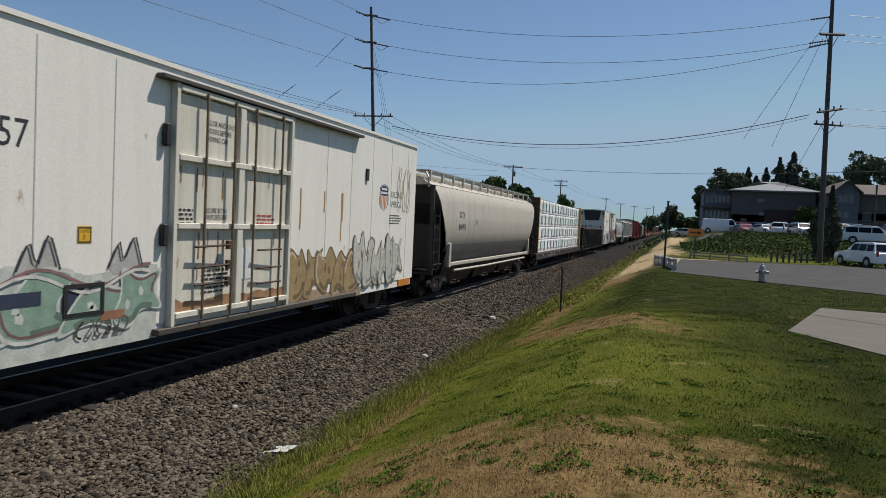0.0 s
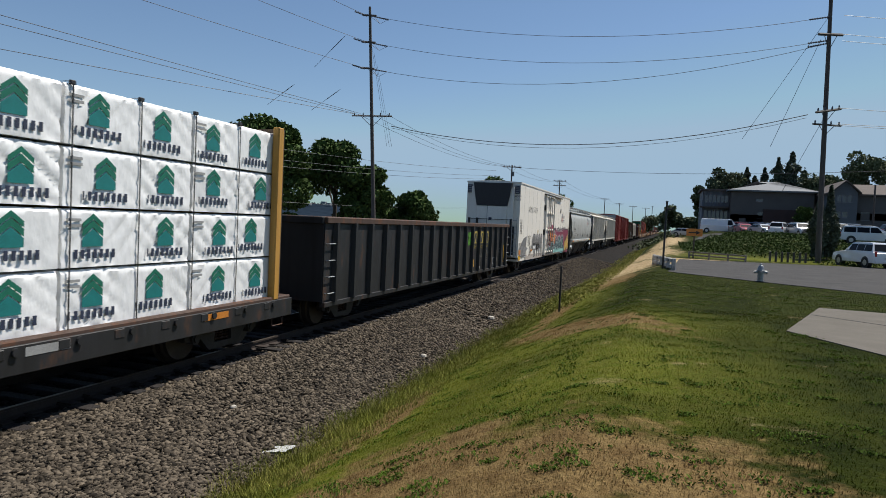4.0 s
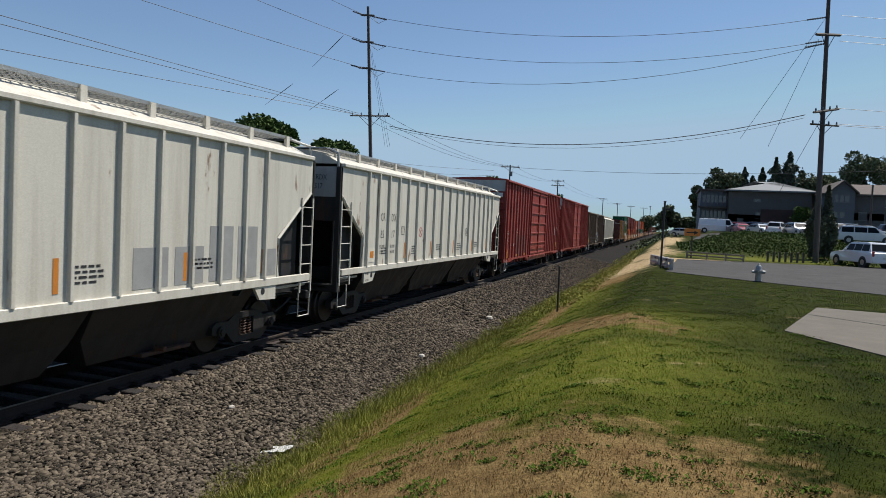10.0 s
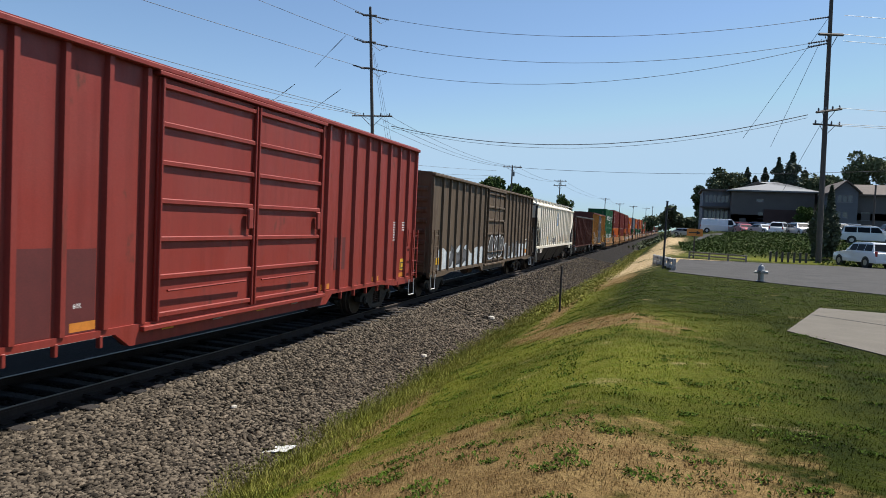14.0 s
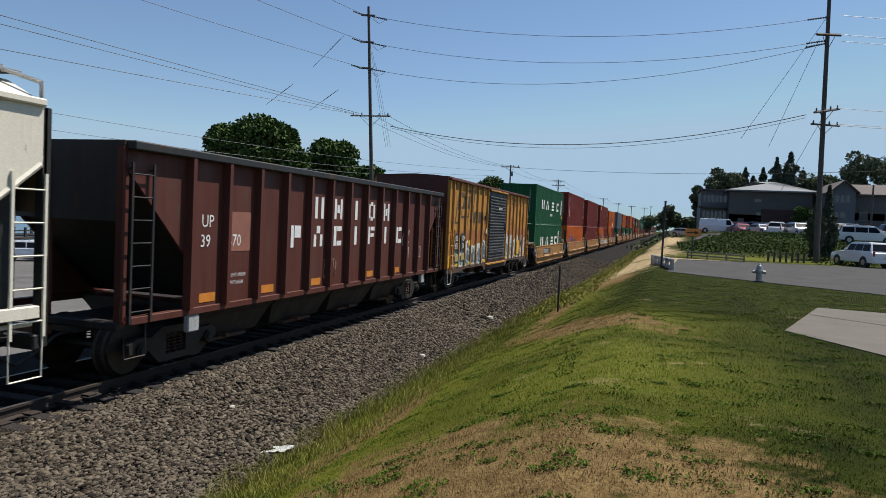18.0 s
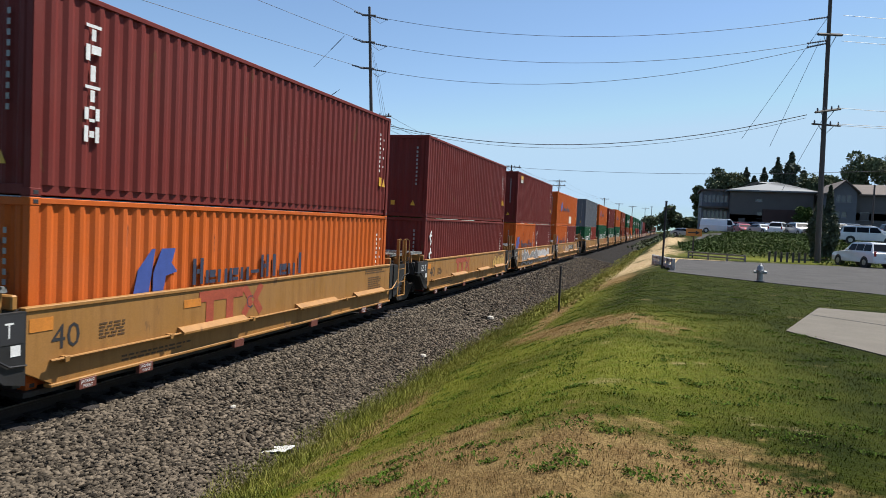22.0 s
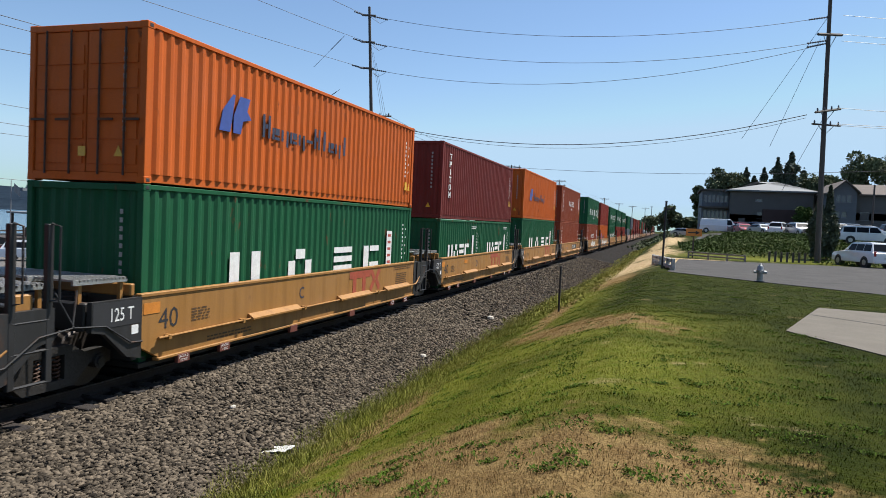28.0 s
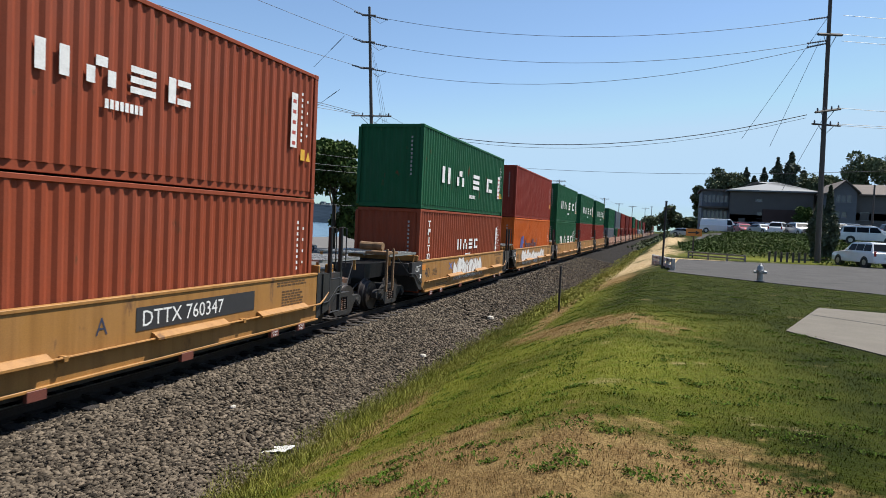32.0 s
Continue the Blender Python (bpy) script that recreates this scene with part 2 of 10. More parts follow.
def grass_material(name, blades):
    """Mown lawn: fresh and dry patches of a metre or two, at the same places in the turf and in its blades."""
    m = bpy.data.materials.new(name)
    m.use_nodes = True
    t = m.node_tree
    n, link = t.nodes, t.links.new
    b = n["Principled BSDF"]
    b.inputs["Roughness"].default_value, b.inputs["Specular IOR Level"].default_value = 0.8, 0.03
    geo = n.new("ShaderNodeNewGeometry")

    def tex(scale, detail, stretch=(1, 1, 0.0)):
        mp = n.new("ShaderNodeMapping")
        mp.inputs["Scale"].default_value = stretch
        link(geo.outputs["Position"], mp.inputs[0])
        q = n.new("ShaderNodeTexNoise")
        q.inputs["Scale"].default_value, q.inputs["Detail"].default_value, q.inputs["Roughness"].default_value = scale, detail, 0.65
        link(mp.outputs[0], q.inputs[0])
        return q.outputs[0]

    def rng(src, a, b2, c, d):
        r = n.new("ShaderNodeMapRange")
        r.inputs[1].default_value, r.inputs[2].default_value, r.inputs[3].default_value, r.inputs[4].default_value = a, b2, c, d
        link(src, r.inputs[0])
        return r.outputs[0]

    def math2(op, a, c):
        q = n.new("ShaderNodeMath")
        q.operation = op
        for i, v in enumerate((a, c)):
            if isinstance(v, (int, float)):
                q.inputs[i].default_value = v
            else:
                link(v, q.inputs[i])
        return q.outputs[0]

    def mix(fac, a, c):
        q = n.new("ShaderNodeMixRGB")
        link(fac, q.inputs[0])
        for i, v in ((1, a), (2, c)):
            if isinstance(v, tuple):
                q.inputs[i].default_value = (*v, 1)
            else:
                link(v, q.inputs[i])
        return q.outputs[0]

    def patch(x, y, rx, ry, turn=0.0):
        mp = n.new("ShaderNodeMapping")
        mp.vector_type = "TEXTURE"
        mp.inputs["Location"].default_value = (x, y, 0)
        mp.inputs["Rotation"].default_value = (0, 0, radians(turn))
        mp.inputs["Scale"].default_value = (rx, ry, 1000)
        link(geo.outputs["Position"], mp.inputs[0])
        ln = n.new("ShaderNodeVectorMath")
        ln.operation = "LENGTH"
        link(mp.outputs[0], ln.inputs[0])
        return rng(ln.outputs["Value"], 0.25, 1.25, 1.0, 0.0)
    wild = tex(2.1, 6)
    dry = None
    for p in DRY:
        q = patch(*p)
        dry = q if dry is None else math2("MAXIMUM", dry, q)
    dry = math2("ADD", math2("MULTIPLY", dry, 0.75), math2("MULTIPLY", math2("SUBTRACT", wild, 0.5), 1.5))
    dry = rng(dry, 0.22, 0.50, 0.0, 1.0)
    tone = tex(0.8, 4)
    green = mix(rng(tone, 0.35, 0.68, 0, 1), (0.0108, 0.0168, 0.001), (0.0235, 0.0315, 0.002))
    straw = mix(rng(tex(3.5, 4), 0.3, 0.7, 0, 1), (0.132, 0.082, 0.033), (0.230, 0.158, 0.067))
    pale = None
    for p in PALE:
        q = patch(*p)
        pale = q if pale is None else math2("MAXIMUM", pale, q)
    pale = math2("ADD", pale, math2("MULTIPLY", math2("SUBTRACT", tex(1.3, 6), 0.5), 0.9))
    green = mix(rng(pale, -0.1, 1.0, 0, 1), green, mix(rng(tex(5.0, 5), 0.35, 0.65, 0, 1), (0.082, 0.103, 0.007), (0.145, 0.142, 0.025)))
    c = mix(dry, green, straw)
    if blades:
        isl = geo.outputs["Random Per Island"]
        c = mix(rng(isl, 0.90, 0.93, 0, 0.7), c, (0.17, 0.145, 0.05))
        hs = n.new("ShaderNodeHueSaturation")
        # Blades outshine the turf: light passing through them is put into their colour.
        link(rng(isl, 0, 1, 0.95, 2.1), hs.inputs["Value"])
        link(c, hs.inputs["Color"])
        c = hs.outputs[0]
    else:
        fine = tex(30, 4, (1, 1, 1))
        hs = n.new("ShaderNodeHueSaturation")
        link(rng(fine, 0.3, 0.7, 0.55, 1.2), hs.inputs["Value"])
        link(c, hs.inputs["Color"])
        c = hs.outputs[0]
        # bare earth and sand of the path, low brush on the far slope
        sand = patch(*PATH)
        for p in PATHS:
            sand = math2("MAXIMUM", sand, patch(*p))
        sand = rng(math2("ADD", sand, math2("MULTIPLY", math2("SUBTRACT", tex(0.9, 6), 0.5), 2.2)), 0.25, 0.6, 0, 1)
        earth = mix(rng(tex(2.6, 8), 0.38, 0.60, 0, 1), (0.20, 0.135, 0.07), (0.46, 0.36, 0.21))
        c = mix(sand, c, earth)
        bp = n.new("ShaderNodeBump")
        bp.inputs["Strength"].default_value, bp.inputs["Distance"].default_value = 0.8, 0.05
        link(tex(22, 5, (1, 1, 1)), bp.inputs["Height"])
        link(bp.outputs[0], b.inputs["Normal"])
    link(c, b.inputs["Base Color"])
    return m


DRY = [(-0.9, 4.6, 2.3, 1.5, 10), (0.25, 4.6, 1.0, 0.9, -20), (-2.2, 5.6, 1.6, 1.6, 30), (-1.6, 14.4, 3.8, 1.0, -55), (-3.9, 9.3, 0.5, 3.0, 0),
       (-3.3, 24.0, 0.5, 9.0, 2), (-2.6, 36.0, 1.6, 7.0, 3)]
PALE = [(-3.6, 10.0, 1.7, 9.0, 0), (-3.1, 26.0, 1.6, 14.0, 2), (-2.6, 5.5, 2.2, 3.5, 0), (-1.6, 13.0, 3.2, 3.0, -40), (-0.9, 8.6, 2.4, 3.2, 0), (7.0, 58.0, 8.0, 5.0, 0), (-4.6, 12.0, 0.9, 12.0, 0), (-4.2, 34.0, 0.9, 16.0, 1)]
PATH = (-2.0, 50.0, 2.6, 12.0, 3)
PATHS = [(-1.0, 68.0, 2.4, 14.0, 4), (0.6, 100.0, 2.2, 30.0, -3), (3.6, 50.2, 4.6, 1.9, -4), (0.2, 45.0, 1.6, 5.0, 0), (-2.9, 56.0, 1.6, 8.0, 0)]
MAT_TURF = grass_material("turf", False)
MAT_BLADE = grass_material("grass", True)
ground = G()
ground.sheet([[(x, y, bumpy(x, y)) for x in gx] for y in gy])
tagged(new("ground", ground.mesh("ground", MAT_TURF, True)), "mown lawn with dry brown patches beside the track", "ground", kind="structure")

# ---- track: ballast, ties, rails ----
# The bed is far darker than its stones: shade beneath the cars, as colour.
M_BALLAST = material("crushed basalt ballast, darkened for shade", (0.024, 0.020, 0.017), 0.95, 0, 0.6, 14, 45, 1.0, second=(0.009, 0.008, 0.007), spec=0.1)
M_STONE = material("ballast stone", (0.110, 0.089, 0.066), 0.9, 0, 0.35, 20, 90, 0.3, island=0.85, spec=0.15)
# The same stone, its colour darkened to deepen the shade under the train.
M_SHADESTONE = material("stone between the rails, darkened for shade", (0.030, 0.025, 0.022), 0.9, 0, 0.35, 20, 90, 0.3, island=0.6, spec=0.1)
M_TIE = material("creosoted oak tie", (0.026, 0.019, 0.016), 0.85, 0, 0.4, 3, 60, 0.6, stretch=(0.25, 3, 3), rand=0.2)
M_RAIL = material("rusty rail web", (0.036, 0.022, 0.016), 0.8, 0.0, 0.35, 6, 50, 0.3)
M_HEAD = material("polished rail head", (0.22, 0.18, 0.15), 0.45, 0.9, 0.2, 4, 60)

bed = G()
rows = []
for y in axis([(-60, 0, 6), (0, 90, 60), (90, 700, 30)]):
    r = []
    for u in (-3.5, -3.3, -2.95, -1.62, -0.8, 0.8, 1.40, 1.62, 2.0, 2.4, 2.8, 3.2):
        uu = u if u <= 1.62 else 1.62 + (u - 1.62) / (3.2 - 1.62) * (toe(y) + 0.12 - XC - 1.62)
        foot = (toe(y) - XC) if uu >= 0 else 3.3
        a = abs(uu)
        # The far shoulder is kept level so the view under the cars ends in shade.
        z = -0.20 if a <= 1.62 or -3.0 < uu < 0 else -0.20 - (a - 1.62) / (foot - 1.62) * 0.54
        r.append((XC + uu, y, z + 0.02 * noise.noise((uu * 2, y * 2, 3))))
    rows.append(r)
bed.sheet(rows)
ballast = tagged(new("ballast_bed", bed.mesh("ballast_bed", M_BALLAST, True)), "sloping bed of crushed stone under the track, darkened for the train's shade", "ballast", kind="structure")


def scatter_stones(n, u0, u1, y0, y1, big, seed, name, mat=None):
    """Angular stones, each a bent six-sided block, bedded in the slope."""
    r = np.random.default_rng(seed)
    y = y0 * (y1 / y0) ** r.random(n)
    u = u0 + (u1 - u0) * r.random(n)
    foot = np.array([toe(v) - XC for v in y])
    u = np.where(u > 1.62, 1.62 + (u - 1.62) / (3.6 - 1.62) * (foot + 0.1 - 1.62), u)
    z = np.where(u > 1.62, -0.20 - (u - 1.62) / (foot - 1.62) * 0.54, -0.20)
    size = big * (0.55 + 0.75 * r.random(n) ** 2)
    cube = np.array([(a, b, c) for a in (-1, 1) for b in (-1, 1) for c in (-1, 1)], float) * 0.5
    v = cube[None] * (1 + 0.5 * (r.random((n, 8, 3)) - 0.5)) * size[:, None, None] * np.stack([0.9 + 0.9 * r.random(n), 0.6 + 0.5 * r.random(n), 0.3 + 0.3 * r.random(n)], 1)[:, None]
    a, b, c = (r.random((3, n)) * 6.283)
    b = (b - 3.14) * 0.24
    ca, sa, cb, sb, = np.cos(a), np.sin(a), np.cos(b), np.sin(b)
    x1 = v[..., 0] * ca[:, None] - v[..., 1] * sa[:, None]
    y1_ = v[..., 0] * sa[:, None] + v[..., 1] * ca[:, None]
    z1 = v[..., 2]
    x2 = x1 * cb[:, None] + z1 * sb[:, None]
    z2 = -x1 * sb[:, None] + z1 * cb[:, None]
    co = np.stack([x2 + (XC + u)[:, None], y1_ + y[:, None], z2 + (z + size * 0.22)[:, None]], -1).reshape(-1, 3)
    f = np.array([(0, 1, 3, 2), (4, 6, 7, 5), (0, 4, 5, 1), (2, 3, 7, 6), (0, 2, 6, 4), (1, 5, 7, 3)])
    faces = (f[None] + 8 * np.arange(n)[:, None, None]).reshape(-1, 4)
    ob = new(name, mesh_arrays(name, co, faces, mat or M_STONE))
    ob.parent = ballast
    tagged(ob, "loose angular ballast stones", kind="stuff")


scatter_stones(44000, 1.0, 3.75, 4.5, 22, 0.053, 1, "ballast_stones")
scatter_stones(18000, 1.0, 3.75, 20, 70, 0.08, 2, "ballast_stones")
# Between the rails the stones carry the train's shade in their colour.
scatter_stones(5000, -1.4, 1.0, 5, 40, 0.06, 3, "ballast_stones", M_SHADESTONE)
scatter_stones(9000, 1.0, 3.75, 0.8, 4.6, 0.055, 4, "ballast_stones")

tie_mesh = G().box(-1.30, 1.30, -0.115, 0.115, -0.33, -0.14, 0.012).mesh("tie", M_TIE)
plate_mesh = G().box(-0.2, 0.2, -0.09, 0.09, -0.13, -0.112, 0.004).mesh("tie_plate", M_RAIL)
track = tagged(new("railway_track"), "railway track of two rusty rails on timber ties in ballast", "railway track", kind="structure")
track.matrix_basis = pose(XC, 0, 0)
rt = random.Random(4)
for i in range(230):
    y = -2 + i * 0.52
    t = part("tie", tie_mesh, None, track)
    t.location = (rt.uniform(-0.05, 0.09), y + rt.uniform(-0.03, 0.03), rt.uniform(-0.02, 0.012))
    t.rotation_euler = (0, 0, rt.uniform(-0.02, 0.02))
    if i < 44:
        p = part("tie_plate", plate_mesh, None, t)
        p.location = (0.76, 0, 0)
rest = G()
for i in range(900):
    y = -2 + (230 + i) * 0.52
    rest.box(-1.3, 1.34, y - 0.11, y + 0.11, -0.33, -0.13)
part("far_ties", rest, M_TIE, track, "timber ties further along", kind="stuff")
for s in (-1, 1):
    x = s * 0.755
    g = G()
    g.prism([(x - 0.07, -0.175), (x + 0.07, -0.175), (x + 0.07, -0.16), (x + 0.012, -0.14), (x + 0.010, -0.045), (x + 0.034, -0.035), (x + 0.034, -0.004), (x - 0.034, -0.004), (x - 0.034, -0.035), (x - 0.010, -0.045), (x - 0.012, -0.14), (x - 0.07, -0.16)], "y", -60, 700)
    g.v = [(a, b, c + 0.0) for a, b, c in g.v]
    rl = part("rail", g, M_RAIL, track, "rusty steel rail with a polished head")
    part("rail_head", G().box(x - 0.03, x + 0.03, -60, 700, -0.004, 0.0), M_HEAD, rl)

# ---- lawn: blades, tufts and weeds ----
def top(x, y):
    return bumpy(x, y)


PAD = ((2.08, 13.07), (3.69, 18.83), (9.5, 17.9), (5.5, 5.7))


def on_grass(x, y):
    """Keeps the turf off the slab and the road."""
    inside = np.ones(len(x), bool)
    for (ax, ay), (bx, by) in zip(PAD, PAD[1:] + PAD[:1]):
        inside &= ((bx - ax) * (y - ay) - (by - ay) * (x - ax)) < 0.03
    road_side = (9.1 * (y - 33.5) + 8.9 * (x - 0.2)) > -0.3
    return ~inside & ~road_side


M_WEED = material("clover and dandelion leaf", (0.062, 0.105, 0.010), 0.75, 0, 0.2, 5, 40, island=0.45, spec=0.08)
M_VERGE = material("uncut verge grass", (0.275, 0.250, 0.070), 0.8, 0, 0.25, 0.9, 12, second=(0.145, 0.175, 0.032), island=0.45, spec=0.05)


def blades(n, x0, x1, y0, y1, h, w, seed, name, edge=False):
    r = np.random.default_rng(seed)
    y = y0 * (y1 / y0) ** r.random(n)
    if edge:
        x = np.array([toe(v) for v in y]) - 0.12 + 0.25 * np.array([noise.noise((v * 1.1, 3, 8)) for v in y]) + 1.6 * r.random(n) ** 1.6
    else:
        x = np.array([toe(v) for v in y]) + 0.1 + (x1 - x0) * r.random(n)
    keep = on_grass(x, y)
    x, y = x[keep], y[keep]
    n = len(x)
    z = np.array([top(a, b) for a, b in zip(x, y)])
    grow = 1 + 0.03 * y
    ht = h * (0.4 + 0.9 * r.random(n)) * grow ** 0.5
    if edge:
        ht *= 1.6 * np.exp(-((x - np.array([toe(v) for v in y])) / 0.7)) + 0.5
    a = r.random(n) * 6.283
    lean = ht * (0.2 + 0.8 * r.random(n))
    b = r.random(n) * 6.283
    wd = w * grow
    p0 = np.stack([x - np.cos(a) * wd, y - np.sin(a) * wd, z - 0.01], 1)
    p1 = np.stack([x + np.cos(a) * wd, y + np.sin(a) * wd, z - 0.01], 1)
    p2 = np.stack([x + np.cos(b) * lean, y + np.sin(b) * lean, z + ht], 1)
    co = np.stack([p0, p1, p2], 1).reshape(-1, 3)
    ob = new(name, mesh_arrays(name, co, np.arange(3 * n).reshape(-1, 3), M_VERGE if edge else MAT_BLADE))
    tagged(ob, "short mown grass blades, green and straw-dry", "grass", kind="stuff")


blades(130000, 0, 9.5, 2.6, 16, 0.022, 0.0032, 11, "grass")
blades(60000, 0, 14, 14, 34, 0.022, 0.004, 12, "grass")
blades(42000, 0, 1.5, 4, 60, 0.07, 0.004, 13, "grass", True)

def weeds(spots, seed):
    r = random.Random(seed)
    v, f = [], []
    for cx, cy, rad, n in spots:
        for _ in range(n):
            a, d = r.uniform(0, 6.283), rad * math.sqrt(r.random())
            x, y = cx + d * math.cos(a) * 1.3, cy + d * math.sin(a) * 0.75
            z = top(x, y)
            b, l, w = r.uniform(0, 6.283), r.uniform(0.015, 0.045), r.uniform(0.006, 0.013)
            k = len(v)
            c, s = math.cos(b), math.sin(b)
            v += [(x, y, z), (x + c * l * 0.6 - s * w, y + s * l * 0.6 + c * w, z + 0.022), (x + c * l, y + s * l, z + r.uniform(0.008, 0.03)), (x + c * l * 0.6 + s * w, y + s * l * 0.6 - c * w, z + 0.022)]
            f.append((k, k + 1, k + 2, k + 3))
    me = bpy.data.meshes.new("weeds")
    me.from_pydata(v, [], f)
    me.materials.append(M_WEED)
    tagged(new("weeds", me), "dark green clover and dandelion patches in the lawn", "weeds", kind="stuff")


rw = random.Random(8)
spots = [(-0.6, 4.62, 0.16, 120), (-0.05, 4.55, 0.13, 80), (-0.5, 3.95, 0.12, 60), (0.25, 4.1, 0.14, 70), (0.95, 4.05, 0.16, 90), (-1.55, 4.75, 0.12, 60), (-2.1, 5.3, 0.13, 80), (-0.95, 4.0, 0.11, 90), (1.2, 3.85, 0.14, 90)]
for _ in range(520):
    y = 4.5 * (28 / 4.5) ** rw.random()
    x = toe(y) + 1.0 + rw.random() * (6 + y * 0.25)
    if on_grass(np.array([x]), np.array([y]))[0]:
        spots.append((x, y, rw.uniform(0.06, 0.22), int(rw.uniform(14, 50))))
weeds(spots, 5)

# ---- paved ground beside the lawn ----
M_ASPHALT = material("worn asphalt", (0.080, 0.077, 0.074), 0.92, 0, 0.35, 0.8, 60, 0.4, second=(0.055, 0.053, 0.052), spec=0.12)
M_CONC = material("sunlit concrete slab", (0.140, 0.126, 0.104), 0.9, 0, 0.18, 1.5, 50, 0.3, second=(0.112, 0.10, 0.082), spec=0.2)


def draped(poly, lift, n, thick=0.12):
    """A slab that lies on the ground inside a four-cornered outline."""
    g = G()
    a, b, c, d = [Vector(p) for p in poly]
    rows = []
    for i in range(n + 1):
        r = []
        for j in range(n + 1):
            s, t = i / n, j / n
            p = a * (1 - s) * (1 - t) + b * s * (1 - t) + c * s * t + d * (1 - s) * t
            r.append((p.x, p.y, height(p.x, p.y) + lift))
        rows.append(r)
    g.sheet(rows)
    k = len(g.v)
    ring = [rows[0][j] for j in range(n + 1)] + [rows[i][n] for i in range(1, n + 1)] + [rows[n][j] for j in range(n - 1, -1, -1)] + [rows[i][0] for i in range(n - 1, 0, -1)]
    m = len(ring)
    g.v += ring + [(p[0], p[1], p[2] - thick) for p in ring]
    g.f += [(k + i, k + (i + 1) % m, k + m + (i + 1) % m, k + m + i) for i in range(m)]
    return g


solo("road", draped([(0.2, 33.5), (9.3, 24.6), (60, 4), (60, 56)], 0.022, 40), M_ASPHALT, "grey asphalt road beyond the lawn", "road", kind="structure")
solo("road", draped([(0.2, 33.5), (60, 56), (26, 58.5), (1.0, 49.5)], 0.018, 24), M_ASPHALT, "grey asphalt road beyond the lawn", "road", kind="structure")
pad = solo("pavement", draped(PAD, 0.015, 10), M_CONC, "pale concrete slab set into the lawn", "pavement", kind="structure")
joint = G()
for a, b in (((3.1, 16.6), (6.9, 12.6)), ((4.6, 13.6), (6.2, 18.3))):
    a, b = Vector(a), Vector(b)
    for i in range(12):
        p, q = a.lerp(b, i / 12), a.lerp(b, (i + 1) / 12)
        joint.add([(p.x - 0.02, p.y - 0.02, height(p.x, p.y) + 0.02), (q.x - 0.02, q.y - 0.02, height(q.x, q.y) + 0.02), (q.x + 0.02, q.y + 0.02, height(q.x, q.y) + 0.02), (p.x + 0.02, p.y + 0.02, height(p.x, p.y) + 0.02)], [(0, 1, 2, 3)])
part("slab_joint", joint, M_ASPHALT, pad)
solo("parking_lot", draped([(3.0, 88.0), (6.0, 122.0), (70, 118.0), (70, 64.0)], 0.06, 26), M_ASPHALT, "asphalt car park on the rise", "car park", kind="structure")

# ---- things beside the track ----
M_WOODPOLE = material("weathered utility pole wood", (0.10, 0.086, 0.076), 0.85, 0, 0.35, 2, 30, 0.5, stretch=(6, 6, 0.4))
M_INSUL = material("grey insulator", (0.10, 0.10, 0.11), 0.35, 0, 0.2)
M_WIRE = material("weathered wire", (0.05, 0.055, 0.065), 0.5, 0.4, 0.2)
M_SILVER = material("silver hydrant paint", (0.36, 0.36, 0.35), 0.4, 0.6, 0.25, 8, 60, 0.2)
M_GRAYCONC = material("scuffed grey-white paint", (0.55, 0.53, 0.50), 0.85, 0, 0.3, 4, 50, 0.4)
M_ORANGE = material("orange warning sign sheeting", (0.60, 0.22, 0.03), 0.5, 0, 0.2, 5, 60)
M_PAPER = material("crumpled white paper", (0.60, 0.60, 0.58), 0.8, 0, 0.4, 14, 60, 0.6)


def at(x, y, up=0.0):
    return Vector((x, y, height(x, y) + up))


def hydrant(x, y):
    th = thing("fire_hydrant", Matrix.Translation(at(x, y)), "silver-painted fire hydrant at the edge of the lawn", "hydrant")
    n = 18
    prof = [(0.17, 0.0), (0.17, 0.05), (0.115, 0.06), (0.11, 0.42), (0.15, 0.44), (0.15, 0.48), (0.13, 0.5), (0.12, 0.58), (0.09, 0.66), (0.04, 0.70), (0.035, 0.75), (0.01, 0.76)]
    g = G()
    g.loft([[(r * math.cos(6.2832 * k / n), r * math.sin(6.2832 * k / n), z) for k in range(n)] for r, z in prof])
    part("barrel", g, M_SILVER, th, smooth=True)
    for d, r in (((1, 0.1), 0.075), ((-1, -0.1), 0.055), ((0.1, -1), 0.06)):
        v = Vector((*d, 0)).normalized()
        c = part("nozzle_cap", G().tube([Vector((0, 0, 0.4)) + v * 0.1, Vector((0, 0, 0.4)) + v * 0.24], r, 12).tube([Vector((0, 0, 0.4)) + v * 0.24, Vector((0, 0, 0.4)) + v * 0.28], 0.025, 5), M_SILVER, th)
    part("base_flange", G().tube([(0, 0, 0), (0, 0, 0.045)], 0.2, 16), M_STEEL0, th)


M_STEEL0 = material("dark painted iron", (0.04, 0.04, 0.04), 0.6, 0.3, 0.3)
hydrant(3.72, 30.1)


def post(x, y, h, r, mat, name, label, category, lean=(0, 0)):
    th = thing(name, Matrix.Translation(at(x, y)), label, category)
    part("shaft", G().tube([(0, 0, -0.3), (lean[0] * h, lean[1] * h, h)], r, 8), mat, th)
    part("cap", G().tube([(lean[0] * h, lean[1] * h, h), (lean[0] * h, lean[1] * h, h + 0.04)], r * 1.4, 8), mat, th)
    return th


p = post(-3.3, 23.4, 1.5, 0.035, M_STEEL0, "marker_post", "thin black marker post beside the ballast", "post")
p = post(-0.05, 36.2, 3.35, 0.05, M_STEEL0, "steel_pole", "thin dark steel pole beside the barrier", "pole", (0.01, 0))
